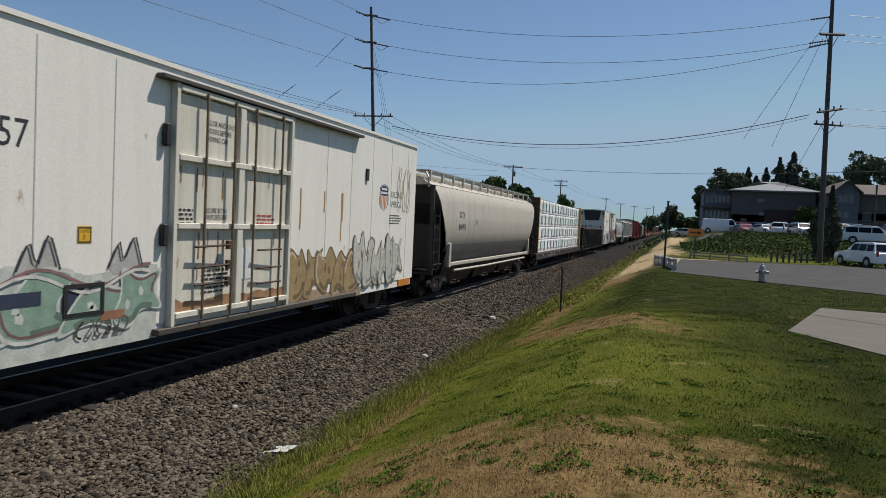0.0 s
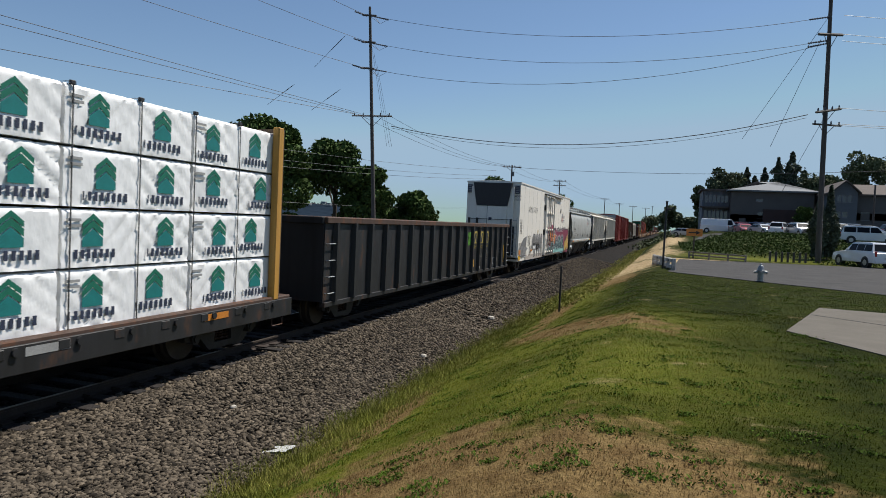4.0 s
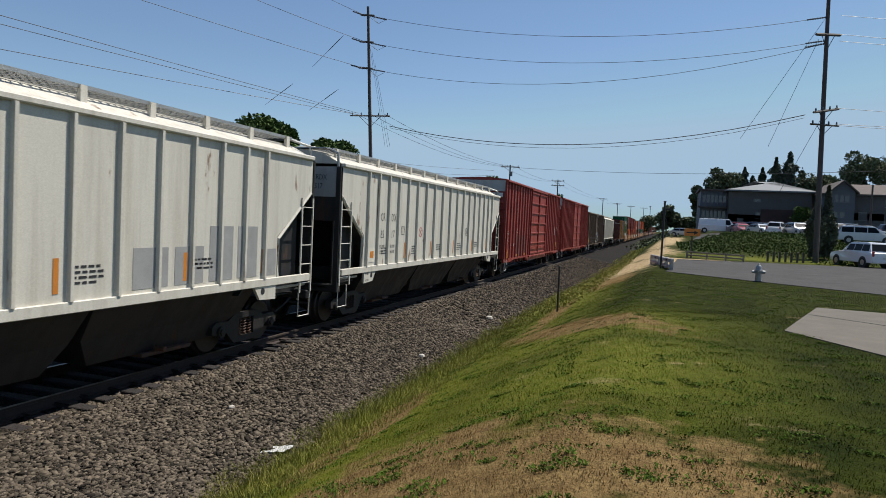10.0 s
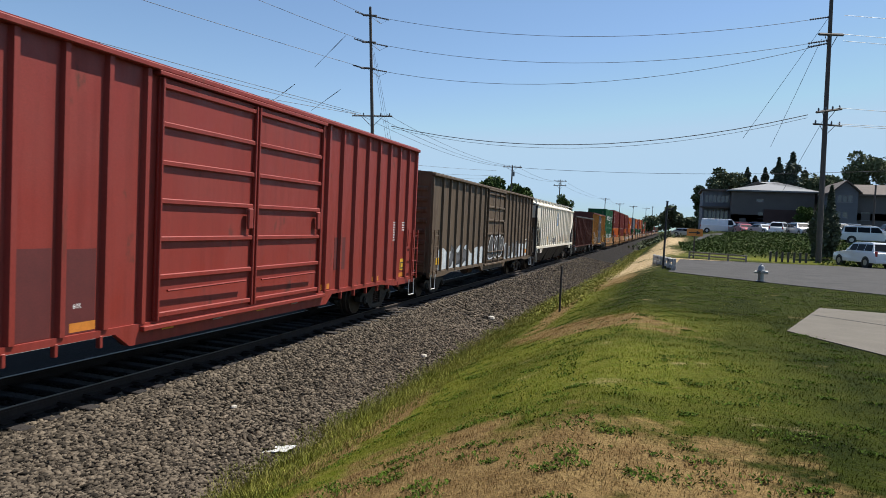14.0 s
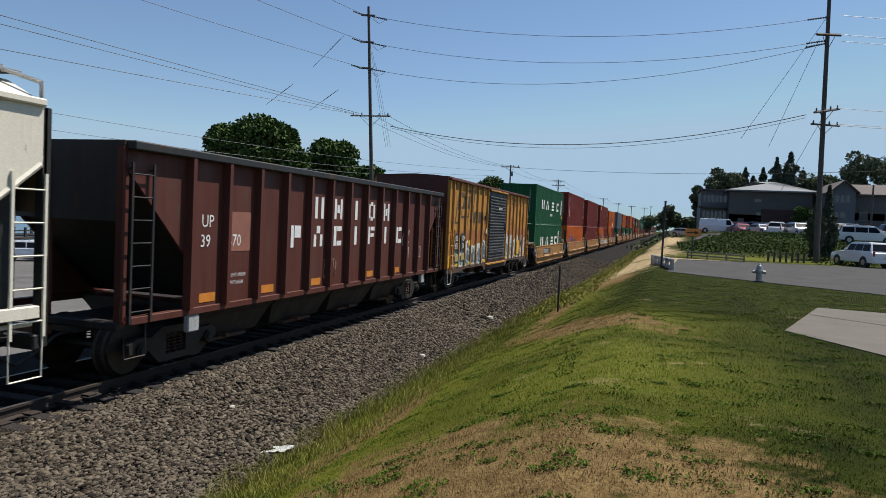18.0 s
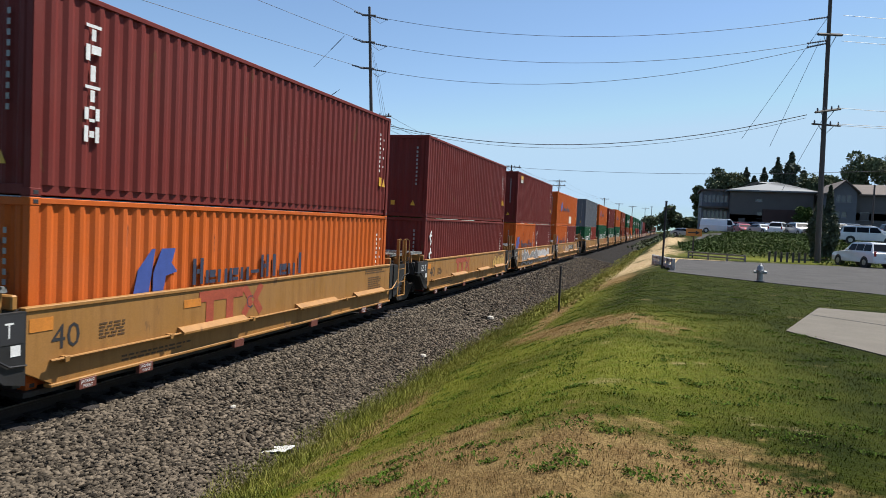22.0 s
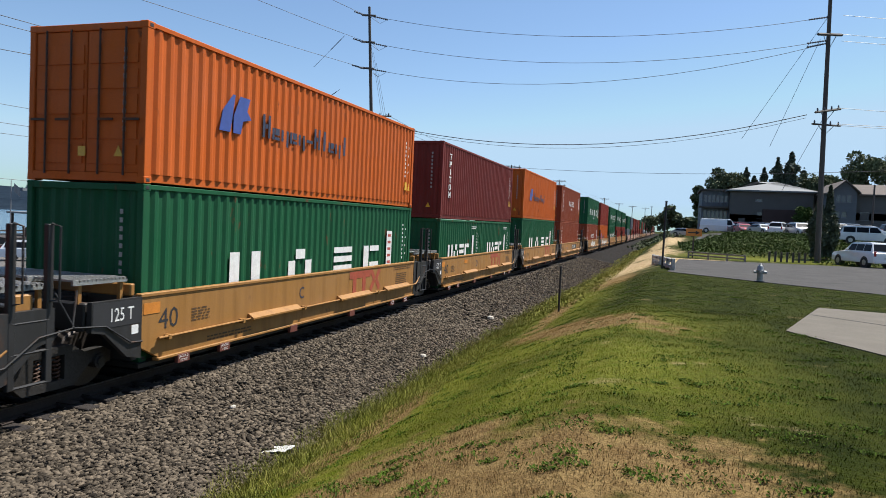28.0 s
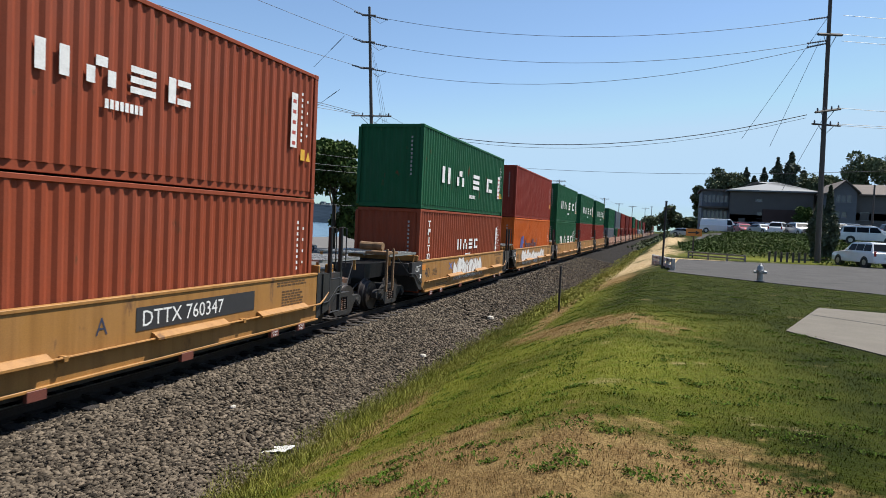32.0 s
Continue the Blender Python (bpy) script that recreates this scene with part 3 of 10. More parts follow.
part("bracket", G().box(0.0, 0.3, -0.03, 0.03, 2.95, 3.05, 0.01).tube([(0.3, 0, 2.95), (0.34, 0, 3.1)], 0.05, 6), M_STEEL0, p)


def barrier(a, b):
    """Two lengths of low white rail on stub posts, scrawled on."""
    a, b = at(*a), at(*b)
    th = thing("low_barrier", Matrix.Translation(a), "low scuffed white road barrier on stub posts beside the path", "barrier")
    d = b - a
    w = Vector((-d.y, d.x, 0)).normalized()
    for i in range(2):
        p, q = d * (i * 0.52), d * (i * 0.52 + 0.46)
        for z0, z1 in ((0.40, 0.56), (0.12, 0.26)):
            g = G()
            g.loft([[e + w * s + Vector((0, 0, z)) for s, z in ((-0.07, z0), (0.07, z0), (0.06, z1), (-0.06, z1))] for e in (p, q)])
            part("beam", g, M_GRAYCONC, th)
        for k in (0.06, 0.5, 0.94):
            e = p.lerp(q, k)
            part("stub_post", G().box(e.x - 0.1, e.x + 0.1, e.y - 0.1, e.y + 0.1, e.z - 0.15, e.z + 0.6, 0.02), M_GRAYCONC, th)
        e = p.lerp(q, 0.6)
        part("scrawl", G().loft([[e - w * 0.074 + d.normalized() * u + Vector((0, 0, z)) for u, z in ((-0.3, 0.43), (0.3, 0.43), (0.25, 0.52), (-0.2, 0.5))], [e - w * 0.062 + d.normalized() * u + Vector((0, 0, z)) for u, z in ((-0.3, 0.43), (0.3, 0.43), (0.25, 0.52), (-0.2, 0.5))]]), M_STEEL0, th)


barrier((-0.62, 44.6), (0.5, 34.6))


def arrow_sign(x, y):
    th = thing("arrow_sign", Matrix.Translation(at(x, y)), "orange arrow sign on a post by the road", "sign")
    part("post", G().box(-0.05, 0.05, -0.04, 0.04, -0.2, 1.9), M_WOODPOLE, th)
    bd = part("board", G().box(-0.55, 0.55, -0.06, -0.04, 1.6, 2.13, 0.005), M_ORANGE, th)
    g = G().box(-0.4, 0.15, -0.066, -0.062, 1.81, 1.89)
    g.add([(0.12, -0.066, 1.7), (0.12, -0.066, 2.0), (0.42, -0.066, 1.85)], [(0, 1, 2)])
    part("arrow", g, M_PBLACK0, bd)


M_PBLACK0 = material("black sign paint", (0.02, 0.02, 0.02), 0.6)
arrow_sign(1.98, 52.8)


M_PALEWOOD = material("sun-bleached timber", (0.34, 0.29, 0.23), 0.85, 0, 0.3, 3, 30, 0.4)


def rail_fence(pts, h, name, label, wood=None):
    wood = wood or M_WOODPOLE
    th = thing(name, Matrix.Identity(4), label, "fence")
    prev = None
    for x, y in pts:
        p = at(x, y)
        part("fence_post", G().box(p.x - 0.06, p.x + 0.06, p.y - 0.06, p.y + 0.06, p.z - 0.2, p.z + h), wood, th)
        if prev is not None:
            for k in (0.45, 0.88):
                part("fence_rail", G().tube([prev + Vector((0, 0, h * k)), p + Vector((0, 0, h * k))], 0.06, 6), wood, th)
        prev = p
    return th


rail_fence([(1.7, 52.6), (3.0, 51.9), (4.2, 51.3), (5.26, 50.6)], 0.5, "log_fence", "low sun-bleached log rail at the road's edge", M_PALEWOOD)
th = thing("bollard_row", Matrix.Identity(4), "row of short dark wooden stakes on the bank", "bollards")
for i in range(7):
    p = at(7.4 + i * 0.42, 55.4 + 0.15 * i)
    part("stake", G().box(p.x - 0.07, p.x + 0.07, p.y - 0.07, p.y + 0.07, p.z - 0.2, p.z + 0.75, 0.02), M_WOODPOLE, th)

# litter and pale stones at the ballast's foot
lit = G()
rl_ = random.Random(3)
rows = []
for i in range(8):
    rows.append([(-5.28 + (i - 3.5) * 0.052 + 0.01 * rl_.random(), 8.78 + (j - 2) * 0.075 + 0.015 * i, -0.69 + 0.022 * rl_.random() + 0.006 * i) for j in range(5)])
lit.sheet(rows)
solo("paper_litter", lit, M_PAPER, "crumpled sheet of white paper lying at the ballast's edge", "litter")
for k, (x, y, r) in enumerate(((-5.62, 16.2, 0.075), (-5.72, 23.6, 0.12), (-5.3, 8.75, 0.045), (-6.6, 9.6, 0.05))):
    g = G()
    n = 8
    g.loft([[(r * a * math.cos(6.283 * i / n) * (1 + 0.2 * math.sin(i * 2 + k)), r * a * 1.3 * math.sin(6.283 * i / n), r * z) for i in range(n)] for a, z in ((0.6, -0.5), (1.0, 0.0), (0.85, 0.5), (0.35, 0.75))])
    u = x - XC
    zz = -0.20 - (u - 1.62) / (toe(y) - XC - 1.62) * 0.54
    solo("pale_stone", g, M_PAPER if k == 2 else material("pale stone %d" % k, (0.5, 0.46, 0.4), 0.8, 0, 0.3, 20, 60), "pale stone lying on the ballast slope", "stone", "pale stones", m=Matrix.Translation((x, y, max(zz, height(x, y)) + r * 0.5)))

# ---- utility poles and wires ----


def catenary(a, b, sag, n=14):
    a, b = Vector(a), Vector(b)
    return [a.lerp(b, i / n) - Vector((0, 0, 4 * sag * (i / n) * (1 - i / n))) for i in range(n + 1)]


def wire(pts, r=0.018, name="overhead_wire", label="thin dark overhead wire between utility poles"):
    g = G().tube(pts, r, 4, False)
    return solo(name, g, M_WIRE, label, "wire", "overhead wires")


def big_pole(base, tip, r0, label):
    th = thing("utility_pole", Matrix.Identity(4), label, "utility pole", "utility poles")
    n = 6
    b, t = Vector(base), Vector(tip)
    part("shaft", G().tube([b.lerp(t, i / n) for i in range(n + 1)], [r0 * (1 - 0.45 * i / n) for i in range(n + 1)], 14), M_WOODPOLE, th, smooth=True)
    return th


def crossarm(th, a, b, pins=4, brace=None, t=0.07):
    a, b = Vector(a), Vector(b)
    d = (b - a).normalized()
    arm = part("crossarm", G().tube([a, b], t, 4), M_WOODPOLE, th)
    for i in range(pins):
        p = a.lerp(b, (i + 0.3) / (pins - 0.4))
        part("insulator", G().tube([p, p + Vector((0, 0, 0.12)), p + Vector((0, 0, 0.16)), p + Vector((0, 0, 0.3))], [0.02, 0.06, 0.07, 0.04], 8), M_INSUL, arm)
    if brace is not None:
        m = Vector(brace)
        part("arm_brace", G().tube([a.lerp(b, 0.22), m], 0.025, 5).tube([a.lerp(b, 0.78), m], 0.025, 5), M_WOODPOLE, arm)
    return arm


def strain(th, p, d, length=1.3):
    """A string of insulators along the wire's first metre."""
    p, d = Vector(p), Vector(d).normalized()
    n = 9
    pts, rr = [], []
    for i in range(n):
        for k, r in ((0.0, 0.03), (0.3, 0.075), (0.6, 0.075), (0.9, 0.03)):
            pts.append(p + d * (length * (i + k) / n))
            rr.append(r)
    part("strain_insulator", G().tube(pts, rr, 7), M_INSUL, th)


poleA = big_pole((-26.2, 60, -1.6), (-27.75, 60, 22.7), 0.22, "tall brown wooden power pole across the tracks")
a_arm = crossarm(poleA, (-29.2, 60.1, 12.5), (-25.0, 59.9, 12.4), 5, (-27.05, 60, 11.4))
poleB = big_pole((11.12, 58.3, 0.5), (10.75, 58.3, 24.0), 0.215, "tall brown wooden power pole beside the road")
crossarm(poleB, (10.0, 57.6, 11.35), (12.2, 59.0, 11.4), 4, (11.0, 58.3, 10.6))
crossarm(poleB, (10.1, 57.2, 12.15), (12.2, 59.4, 12.75), 4, (11.0, 58.3, 11.6), 0.09)
crossarm(poleB, (9.9, 57.0, 17.85), (12.0, 59.6, 18.4), 0, (10.9, 58.3, 17.0), 0.11)
for zA, zB, sag in ((21.4, 19.25, 1.7), (18.9, 17.5, 1.8), (16.45, 17.3, 2.2)):
    a, b = Vector((-27.55, 60, zA + 0.45)), Vector((10.9, 58.3, zB + 0.2))
    wire(catenary(a, b, sag))
    strain(poleA, a, b - a + Vector((0, 0, -8)), 1.9)
    strain(poleB, b, a - b + Vector((0, 0, -6)), 1.5)
    strain(poleA, a + Vector((-0.45, 0, 0)), Vector((-0.5, -1, 0.05)), 1.5)
    part("davit_arm", G().tube([a + Vector((-0.9, 0, 0.12)), a + Vector((0.5, 0, -0.02))], 0.1, 6), M_WOODPOLE, poleA)
    for s in (-1, 1):
        part("jumper_loop", G().tube([a + Vector((s * 0.2, 0, 0)), a + Vector((0.9, 0.1, -0.75)), a + Vector((1.7, 0, -0.45))], 0.016, 4, False), M_WIRE, poleA)
wire(catenary((-25.1, 60, 11.5), (9.7, 58, 12.1), 2.0), 0.03)
wire(catenary((-25.1, 60.2, 11.35), (9.7, 58.2, 11.9), 2.1), 0.015)
# towards the viewer's side, overhead
for a, b in (((-28.0, 60, 21.9), (-30.6, 44.0, 22.3)), ((-28.1, 60, 19.5), (-33.2, 37.0, 19.9)), ((-28.1, 60, 17.0), (-38.6, 24.0, 17.4)), ((-28.9, 60, 12.7), (-44.0, -4, 13.6)), ((-28.3, 60, 12.7), (-41.0, -6, 13.6)), ((-27.3, 60, 12.4), (-46.0, 8, 12.0))):
    a, b = Vector(a), Vector(b)
    wire(catenary(a, a + (b - a) * 1.8, 0.5), 0.02)
for z0, z1, y1 in ((9.9, 10.6, 28), (9.0, 9.2, 28), (8.4, 8.4, 28), (5.6, 5.2, 30)):
    wire(catenary((-29, 118, z0 + 2.2 if z0 > 6 else z0), (-52 - (10 - z0), y1, z1), 1.2), 0.02)
# to the right of the second pole
for z0, z1 in ((19.6, 20.4), (18.2, 18.6), (17.7, 18.4), (12.7, 13.6), (11.5, 13.2), (11.4, 12.6)):
    wire(catenary((11.8, 58.6, z0), (48, 70, z1), 0.6), 0.018)
wire(catenary((-26.5, 120, 12.9), (42, 96, 12.6), 1.2), 0.025)
# short guy rods in mid-air
for a, b in (((-33.4, 60, 17.2), (-30.2, 60, 20.1)), ((-33.6, 60, 13.0), (-30.5, 60, 15.0)), ((-38.5, 60, 13.6), (-35.5, 60, 15.6))):
    g = G().tube([Vector(a).lerp(Vector(b), t) for t in (0, 1)], 0.02, 4, False)
    g.tube([Vector(a).lerp(Vector(b), t) for t in (0.55, 0.9)], 0.035, 5)
    solo("guy_wire", g, M_WIRE, "slanting guy wire with an insulator rod", "wire", "guy wires")
for k in (0.0, 0.35, 0.7):
    solo("guy_wire", G().tube([(-27.5 + k, 60, 19.5 - 3 * k), (-25.2 + k * 0.7, 59.5, 9.5)], 0.012, 4, False), M_WIRE, "slanting guy wire with an insulator rod", "wire", "guy wires")
for x0, z0, x1, z1 in ((10.3, 17.8, 7.2, 9.6), (10.7, 19.4, 5.2, 10.2), (10.9, 12.0, 8.2, 6.2)):
    solo("guy_wire", G().tube([(x0, 58.2, z0), (x1, 57.5, z1)], 0.014, 4, False), M_WIRE, "slanting guy wire with an insulator rod", "wire", "guy wires")


def t_pole(x, y, zt, w, arms=1):
    th = thing("utility_pole", Matrix.Identity(4), "distant wooden utility pole with a crossarm", "utility pole", "utility poles")
    zb = -1.5
    part("shaft", G().tube([(x, y, zb), (x, y, zt)], [0.17, 0.12], 8), M_WOODPOLE, th)
    for k in range(arms):
        z = zt - 0.35 - k * 1.1
        crossarm(th, (x - w, y, z), (x + w, y, z), 4, (x, y, z - 0.8), 0.08)
    if arms == 1 and y < 130:
        part("transformer", G().tube([(x + 0.3, y - 0.2, zt - 2.0), (x + 0.3, y - 0.2, zt - 1.2)], 0.22, 10), M_INSUL, th)


for x, y, z, w, k in ((-26.6, 120, 13.3, 1.7, 1), (-25.5, 170, 14.3, 1.6, 2), (-22, 260, 14.0, 1.6, 1), (-19.2, 300, 13.8, 1.7, 1), (-15.5, 340, 14.2, 1.8, 1), (-11.3, 400, 15.4, 2.0, 1), (-7.4, 380, 15.6, 0.7, 1),
                      (-62.5, 76.5, 8.9, 0.5, 0), (28, 112, 10.8, 1.0, 0)):
    t_pole(x, y, z, w, k)
a = None
for p in ((-26.6, 120, 12.9), (-25.5, 170, 13.9), (-22, 260, 13.6), (-19.2, 300, 13.4)):
    if a:
        wire(catenary((a[0] - 1.2, a[1], a[2]), (p[0] - 1.2, p[1], p[2]), 0.8), 0.02)
        wire(catenary((a[0] + 1.2, a[1], a[2]), (p[0] + 1.2, p[1], p[2]), 0.8), 0.02)
    a = p
for k in (-1.2, 0, 1.2):
    wire(catenary((-27 + k * 1.2, 60, 12.6), (-26.6 + k, 120, 13.0), 1.0), 0.018)

# ---- trees and brush ----
M_BARK = material("grey-brown bark", (0.10, 0.08, 0.06), 0.9, 0, 0.4, 4, 30, 0.6, stretch=(3, 3, 0.6))
M_LEAF = material("broad tree leaf", (0.075, 0.120, 0.032), 0.75, 0, 0.3, 0.5, 6, island=0.45, spec=0.1)
M_LEAF2 = material("dark tree leaf", (0.125, 0.150, 0.080), 0.75, 0, 0.3, 0.5, 6, island=0.4, spec=0.1)
M_NEEDLE = material("conifer needles", (0.075, 0.098, 0.058), 0.8, 0, 0.3, 0.5, 6, island=0.4)
M_IVY = material("ivy and bramble leaf", (0.060, 0.098, 0.018), 0.7, 0, 0.3, 0.5, 6, island=0.4, spec=0.1)


def leaf_mesh(name, pts, size, mat, seed, flat_=0.0):
    """Folded leaves, one at each point, turned every way."""
    r = np.random.default_rng(seed)
    n = len(pts)
    a = r.normal(size=(n, 3))
    a /= np.linalg.norm(a, axis=1)[:, None]
    b = np.cross(a, r.normal(size=(n, 3)))
    b /= np.linalg.norm(b, axis=1)[:, None]
    c = np.cross(a, b)
    s = (size * (0.5 + 0.9 * r.random(n)))[:, None]
    p = np.asarray(pts)
    co = np.stack([p - a * s, p + b * s * 0.6 + c * s * 0.25, p + a * s, p - b * s * 0.6 + c * s * 0.25], 1).reshape(-1, 3)
    return mesh_arrays(name, co, np.arange(4 * n).reshape(-1, 4), mat)


def tree(x, y, zb, h, w, mat, seed, leaves=4200, size=0.32, label="round green broadleaf tree", low=0.22, name="tree"):
    r = random.Random(seed)
    th = thing(name, pose(x, y, zb), label, "tree", "trees")
    g = G()
    g.tube([(0, 0, -0.3), (0.1, 0, h * 0.2), (0.05, 0.1, h * 0.5), (0, 0, h * 0.75)], [h * 0.028, h * 0.022, h * 0.015, h * 0.005], 9)
    part("trunk", g, M_BARK, th)
    centres = []
    for i in range(16):
        a = r.uniform(0, 6.283)
        z = h * (low + (0.93 - low) * math.sqrt(r.random()))
        k = (z / h - low) / (1 - low)
        reach = w * 0.5 * math.sqrt(max(0.05, 1 - (2 * k - 0.85) ** 2 * 0.75)) * r.uniform(0.45, 0.78)
        c = Vector((math.cos(a) * reach, math.sin(a) * reach, z))
        centres.append((c, w * r.uniform(0.17, 0.28)))
        part("limb", G().tube([(0, 0, max(h * 0.15, z - h * 0.25)), c * 0.5 + Vector((0, 0, (z - h * 0.1) * 0.5)), c], [h * 0.011, h * 0.007, h * 0.002], 5), M_BARK, th)
    centres.append((Vector((0, 0, h * 0.85)), w * 0.2))
    rn = np.random.default_rng(seed)
    pts = []
    per = leaves // len(centres)
    for c, rad in centres:
        d = rn.normal(size=(per, 3))
        d /= np.linalg.norm(d, axis=1)[:, None]
        rr = rad * (0.45 + 0.6 * rn.random(per) ** 0.5)
        q = d * rr[:, None] * np.array([1, 1, 0.8]) + np.array(c)
        pts.append(q)
    ob = new("crown", leaf_mesh("crown", np.concatenate(pts), size, mat, seed))
    ob.parent = th
    tagged(ob, kind="stuff")
    return th


def conifer(x, y, zb, h, w, seed, dense=2600, size=0.3, slim=False, label="dark pointed conifer behind the buildings"):
    th = thing("conifer", pose(x, y, zb), label, "tree", "trees")
    part("trunk", G().tube([(0, 0, -0.3), (0, 0, h * 0.97)], [h * 0.010, 0.03], 7), M_BARK, th)
    rn = np.random.default_rng(seed)
    z = h * (0.06 + 0.94 * rn.random(dense) ** 1.3)
    k = 1 - z / h
    tier = 0.72 + 0.28 * np.sin(z / h * (9 if slim else 34) + seed) + 0.12 * rn.normal(size=dense)
    rad = w * 0.5 * (np.minimum(1, k * 2.4) if slim else k ** 0.85) * tier * np.sqrt(0.35 + 0.65 * rn.random(dense))
    a = rn.random(dense) * 6.283
    if not slim:  # uneven boughs, thin places
        rad *= 1.15 + 0.5 * np.sin(3 * a + 0.9 * z + seed) * np.sin(a * 2 - 1.7 * z)
    pts = np.stack([rad * np.cos(a), rad * np.sin(a), z - rad * 0.12], 1)
    ob = new("crown", leaf_mesh("crown", pts, size, M_NEEDLE, seed))
    ob.parent = th
    tagged(ob, kind="stuff")
    return th


tree(-50.5, 76, -2.4, 17.2, 13.5, M_LEAF, 1, 34000, 0.30, "large dense broadleaf tree across the tracks", 0.02)
tree(-46.5, 91, -2.4, 16.2, 9.5, M_LEAF, 2, 12000, 0.34, "broadleaf tree behind the train", 0.15)
tree(-39.5, 88, -2.4, 12.0, 7.5, M_LEAF, 3, 10000, 0.32, "broadleaf tree behind the train", 0.1)
tree(-36.5, 96, -2.4, 9.5, 7.0, M_LEAF, 4, 8000, 0.32, "broadleaf tree behind the train", 0.1)
tree(-33, 132, -2.4, 14.4, 6.5, M_LEAF, 5, 7000, 0.32, "broadleaf tree behind the train", 0.15)
tree(-27.5, 130, -2.4, 13.2, 6.0, M_LEAF, 6, 6000, 0.32, "broadleaf tree behind the train", 0.15)
tree(-24, 168, -2, 13, 5, M_LEAF, 7, 1800, 0.3, "broadleaf tree behind the train", 0.15)
for k, (x, y, h, w) in enumerate(((12.6, 172, 14.4, 8.4), (15.0, 176, 12.5, 6.0), (7.6, 172, 10.2, 4.6), (31.5, 174, 13.5, 8.0), (34.9, 172, 13.0, 7.0), (41.5, 175, 19.6, 9.5), (47, 176, 18.5, 10.0))):
    tree(x, y, 3.6, h, w, M_LEAF2, 20 + k, 4200, 0.34, "grey-green broadleaf tree behind the buildings", 0.2)
tree(23.6, 138, height(23.6, 138), 4.8, 3.2, M_LEAF, 29, 2200, 0.2, "light green bushy tree before the office wall", 0.05)
for k, (x, y, h, w) in enumerate(((17.0, 172, 14.6, 7.0), (21.0, 174, 14.8, 7.0), (23.5, 172, 17.0, 9.0), (26.4, 173, 18.4, 13.0), (29.6, 176, 14.5, 12.0), (19.2, 176, 13.0, 9.0))):
    conifer(x, y, 3.6, h, w, 40 + k, 4200, 0.34)
for k, (x, y, h, w) in enumerate(((11.8, 62.4, 5.4, 1.5), (12.65, 63.0, 6.0, 1.5))):
    conifer(x, y, height(x, y), h, w, 60 + k, 9000, 0.13, True, "dark clipped column-shaped cypress beside the pole")
for k, (x, y, h, w) in enumerate(((0.6, 205, 6.4, 5.0), (3.2, 208, 4.6, 5.0), (6.0, 206, 3.2, 5.0), (9.2, 206, 3.0, 6.0), (13, 208, 3.4, 6.0), (-5.5, 300, 5.0, 9.0), (20, 210, 5.0, 7.0))):
    tree(x, y, 3.2, h, w, M_LEAF2, 80 + k, 1500, 0.5, "far broadleaf tree along the path", 0.05)


def brush(n, x0, x1, y0, y1, hmax, size, mat, seed, label, mask):
    rn = np.random.default_rng(seed)
    pts = []
    while len(pts) < n:
        x, y = x0 + (x1 - x0) * rn.random(), y0 + (y1 - y0) * rn.random()
        if rn.random() < mask(x, y):
            hill = 0.5 + 0.5 * noise.noise((x * 0.7, y * 0.4, seed))
            pts.append((x, y, height(x, y) + hmax * hill * rn.random()))
    ob = new("brush", leaf_mesh("brush", np.array(pts), size, mat, seed))
    tagged(ob, label, "shrubs", kind="stuff")


brush(26000, 1.5, 24, 54, 88, 0.5, 0.09, M_IVY, 1, "ivy and brambles covering the bank below the car park", lambda x, y: min(1.0, max(0.0, (y - 60 - max(0, 4 - x) * 1.5) / 8)) ** 1.5 if x < 10.5 or y > 62 else 0.15)
brush(7000, 4, 26, 82, 89, 0.7, 0.10, M_IVY, 2, "ragged hedge along the car park's edge", lambda x, y: 0.8 if y < 86 + 0.2 * x else 0.0)
brush(16000, -4.9, -2.6, 24, 120, 0.4, 0.045, M_VERGE, 3, "dry weeds and grass between path and ballast", lambda x, y: 0.8 if x < -3.0 - 0.004 * y else 0.3)
brush(3000, -6, 3.0, 118, 260, 1.6, 0.25, M_LEAF2, 4, "dark brush where the path meets the track", lambda x, y: 0.9 if x > -4.5 else 0.4)

# ---- parked vehicles ----
M_TYRE = material("tyre rubber", (0.02, 0.02, 0.02), 0.8, 0, 0.2)
M_RIM = material("alloy rim", (0.45, 0.45, 0.46), 0.35, 0.8, 0.2)
M_PANE = glass("tinted car glass", (0.008, 0.009, 0.011), 0.25)
M_PANE.node_tree.nodes["Principled BSDF"].inputs["Specular IOR Level"].default_value = 0.12
M_LAMP = material("clear headlamp", (0.6, 0.6, 0.6), 0.15, 0, 0.1)
M_TAIL = material("red tail lamp", (0.35, 0.02, 0.02), 0.2, 0, 0.1)
M_TRIM = material("black plastic trim", (0.03, 0.03, 0.03), 0.6, 0, 0.2)
CARPAINT = {}


def car_paint(c):
    if c not in CARPAINT:
        rgb = {"white": (0.72, 0.73, 0.74), "silver": (0.40, 0.42, 0.44), "black": (0.02, 0.02, 0.025), "red": (0.30, 0.03, 0.03), "blue": (0.03, 0.05, 0.11), "green": (0.10, 0.12, 0.09), "grey": (0.12, 0.13, 0.14), "tan": (0.33, 0.29, 0.22)}[c]
        m = material(c + " car paint", rgb, 0.28, 0.2 if c != "white" else 0.0, 0.06, 2, 80)
        m.node_tree.nodes["Principled BSDF"].inputs["Coat Weight"].default_value = 0.6
        CARPAINT[c] = m
    return CARPAINT[c]


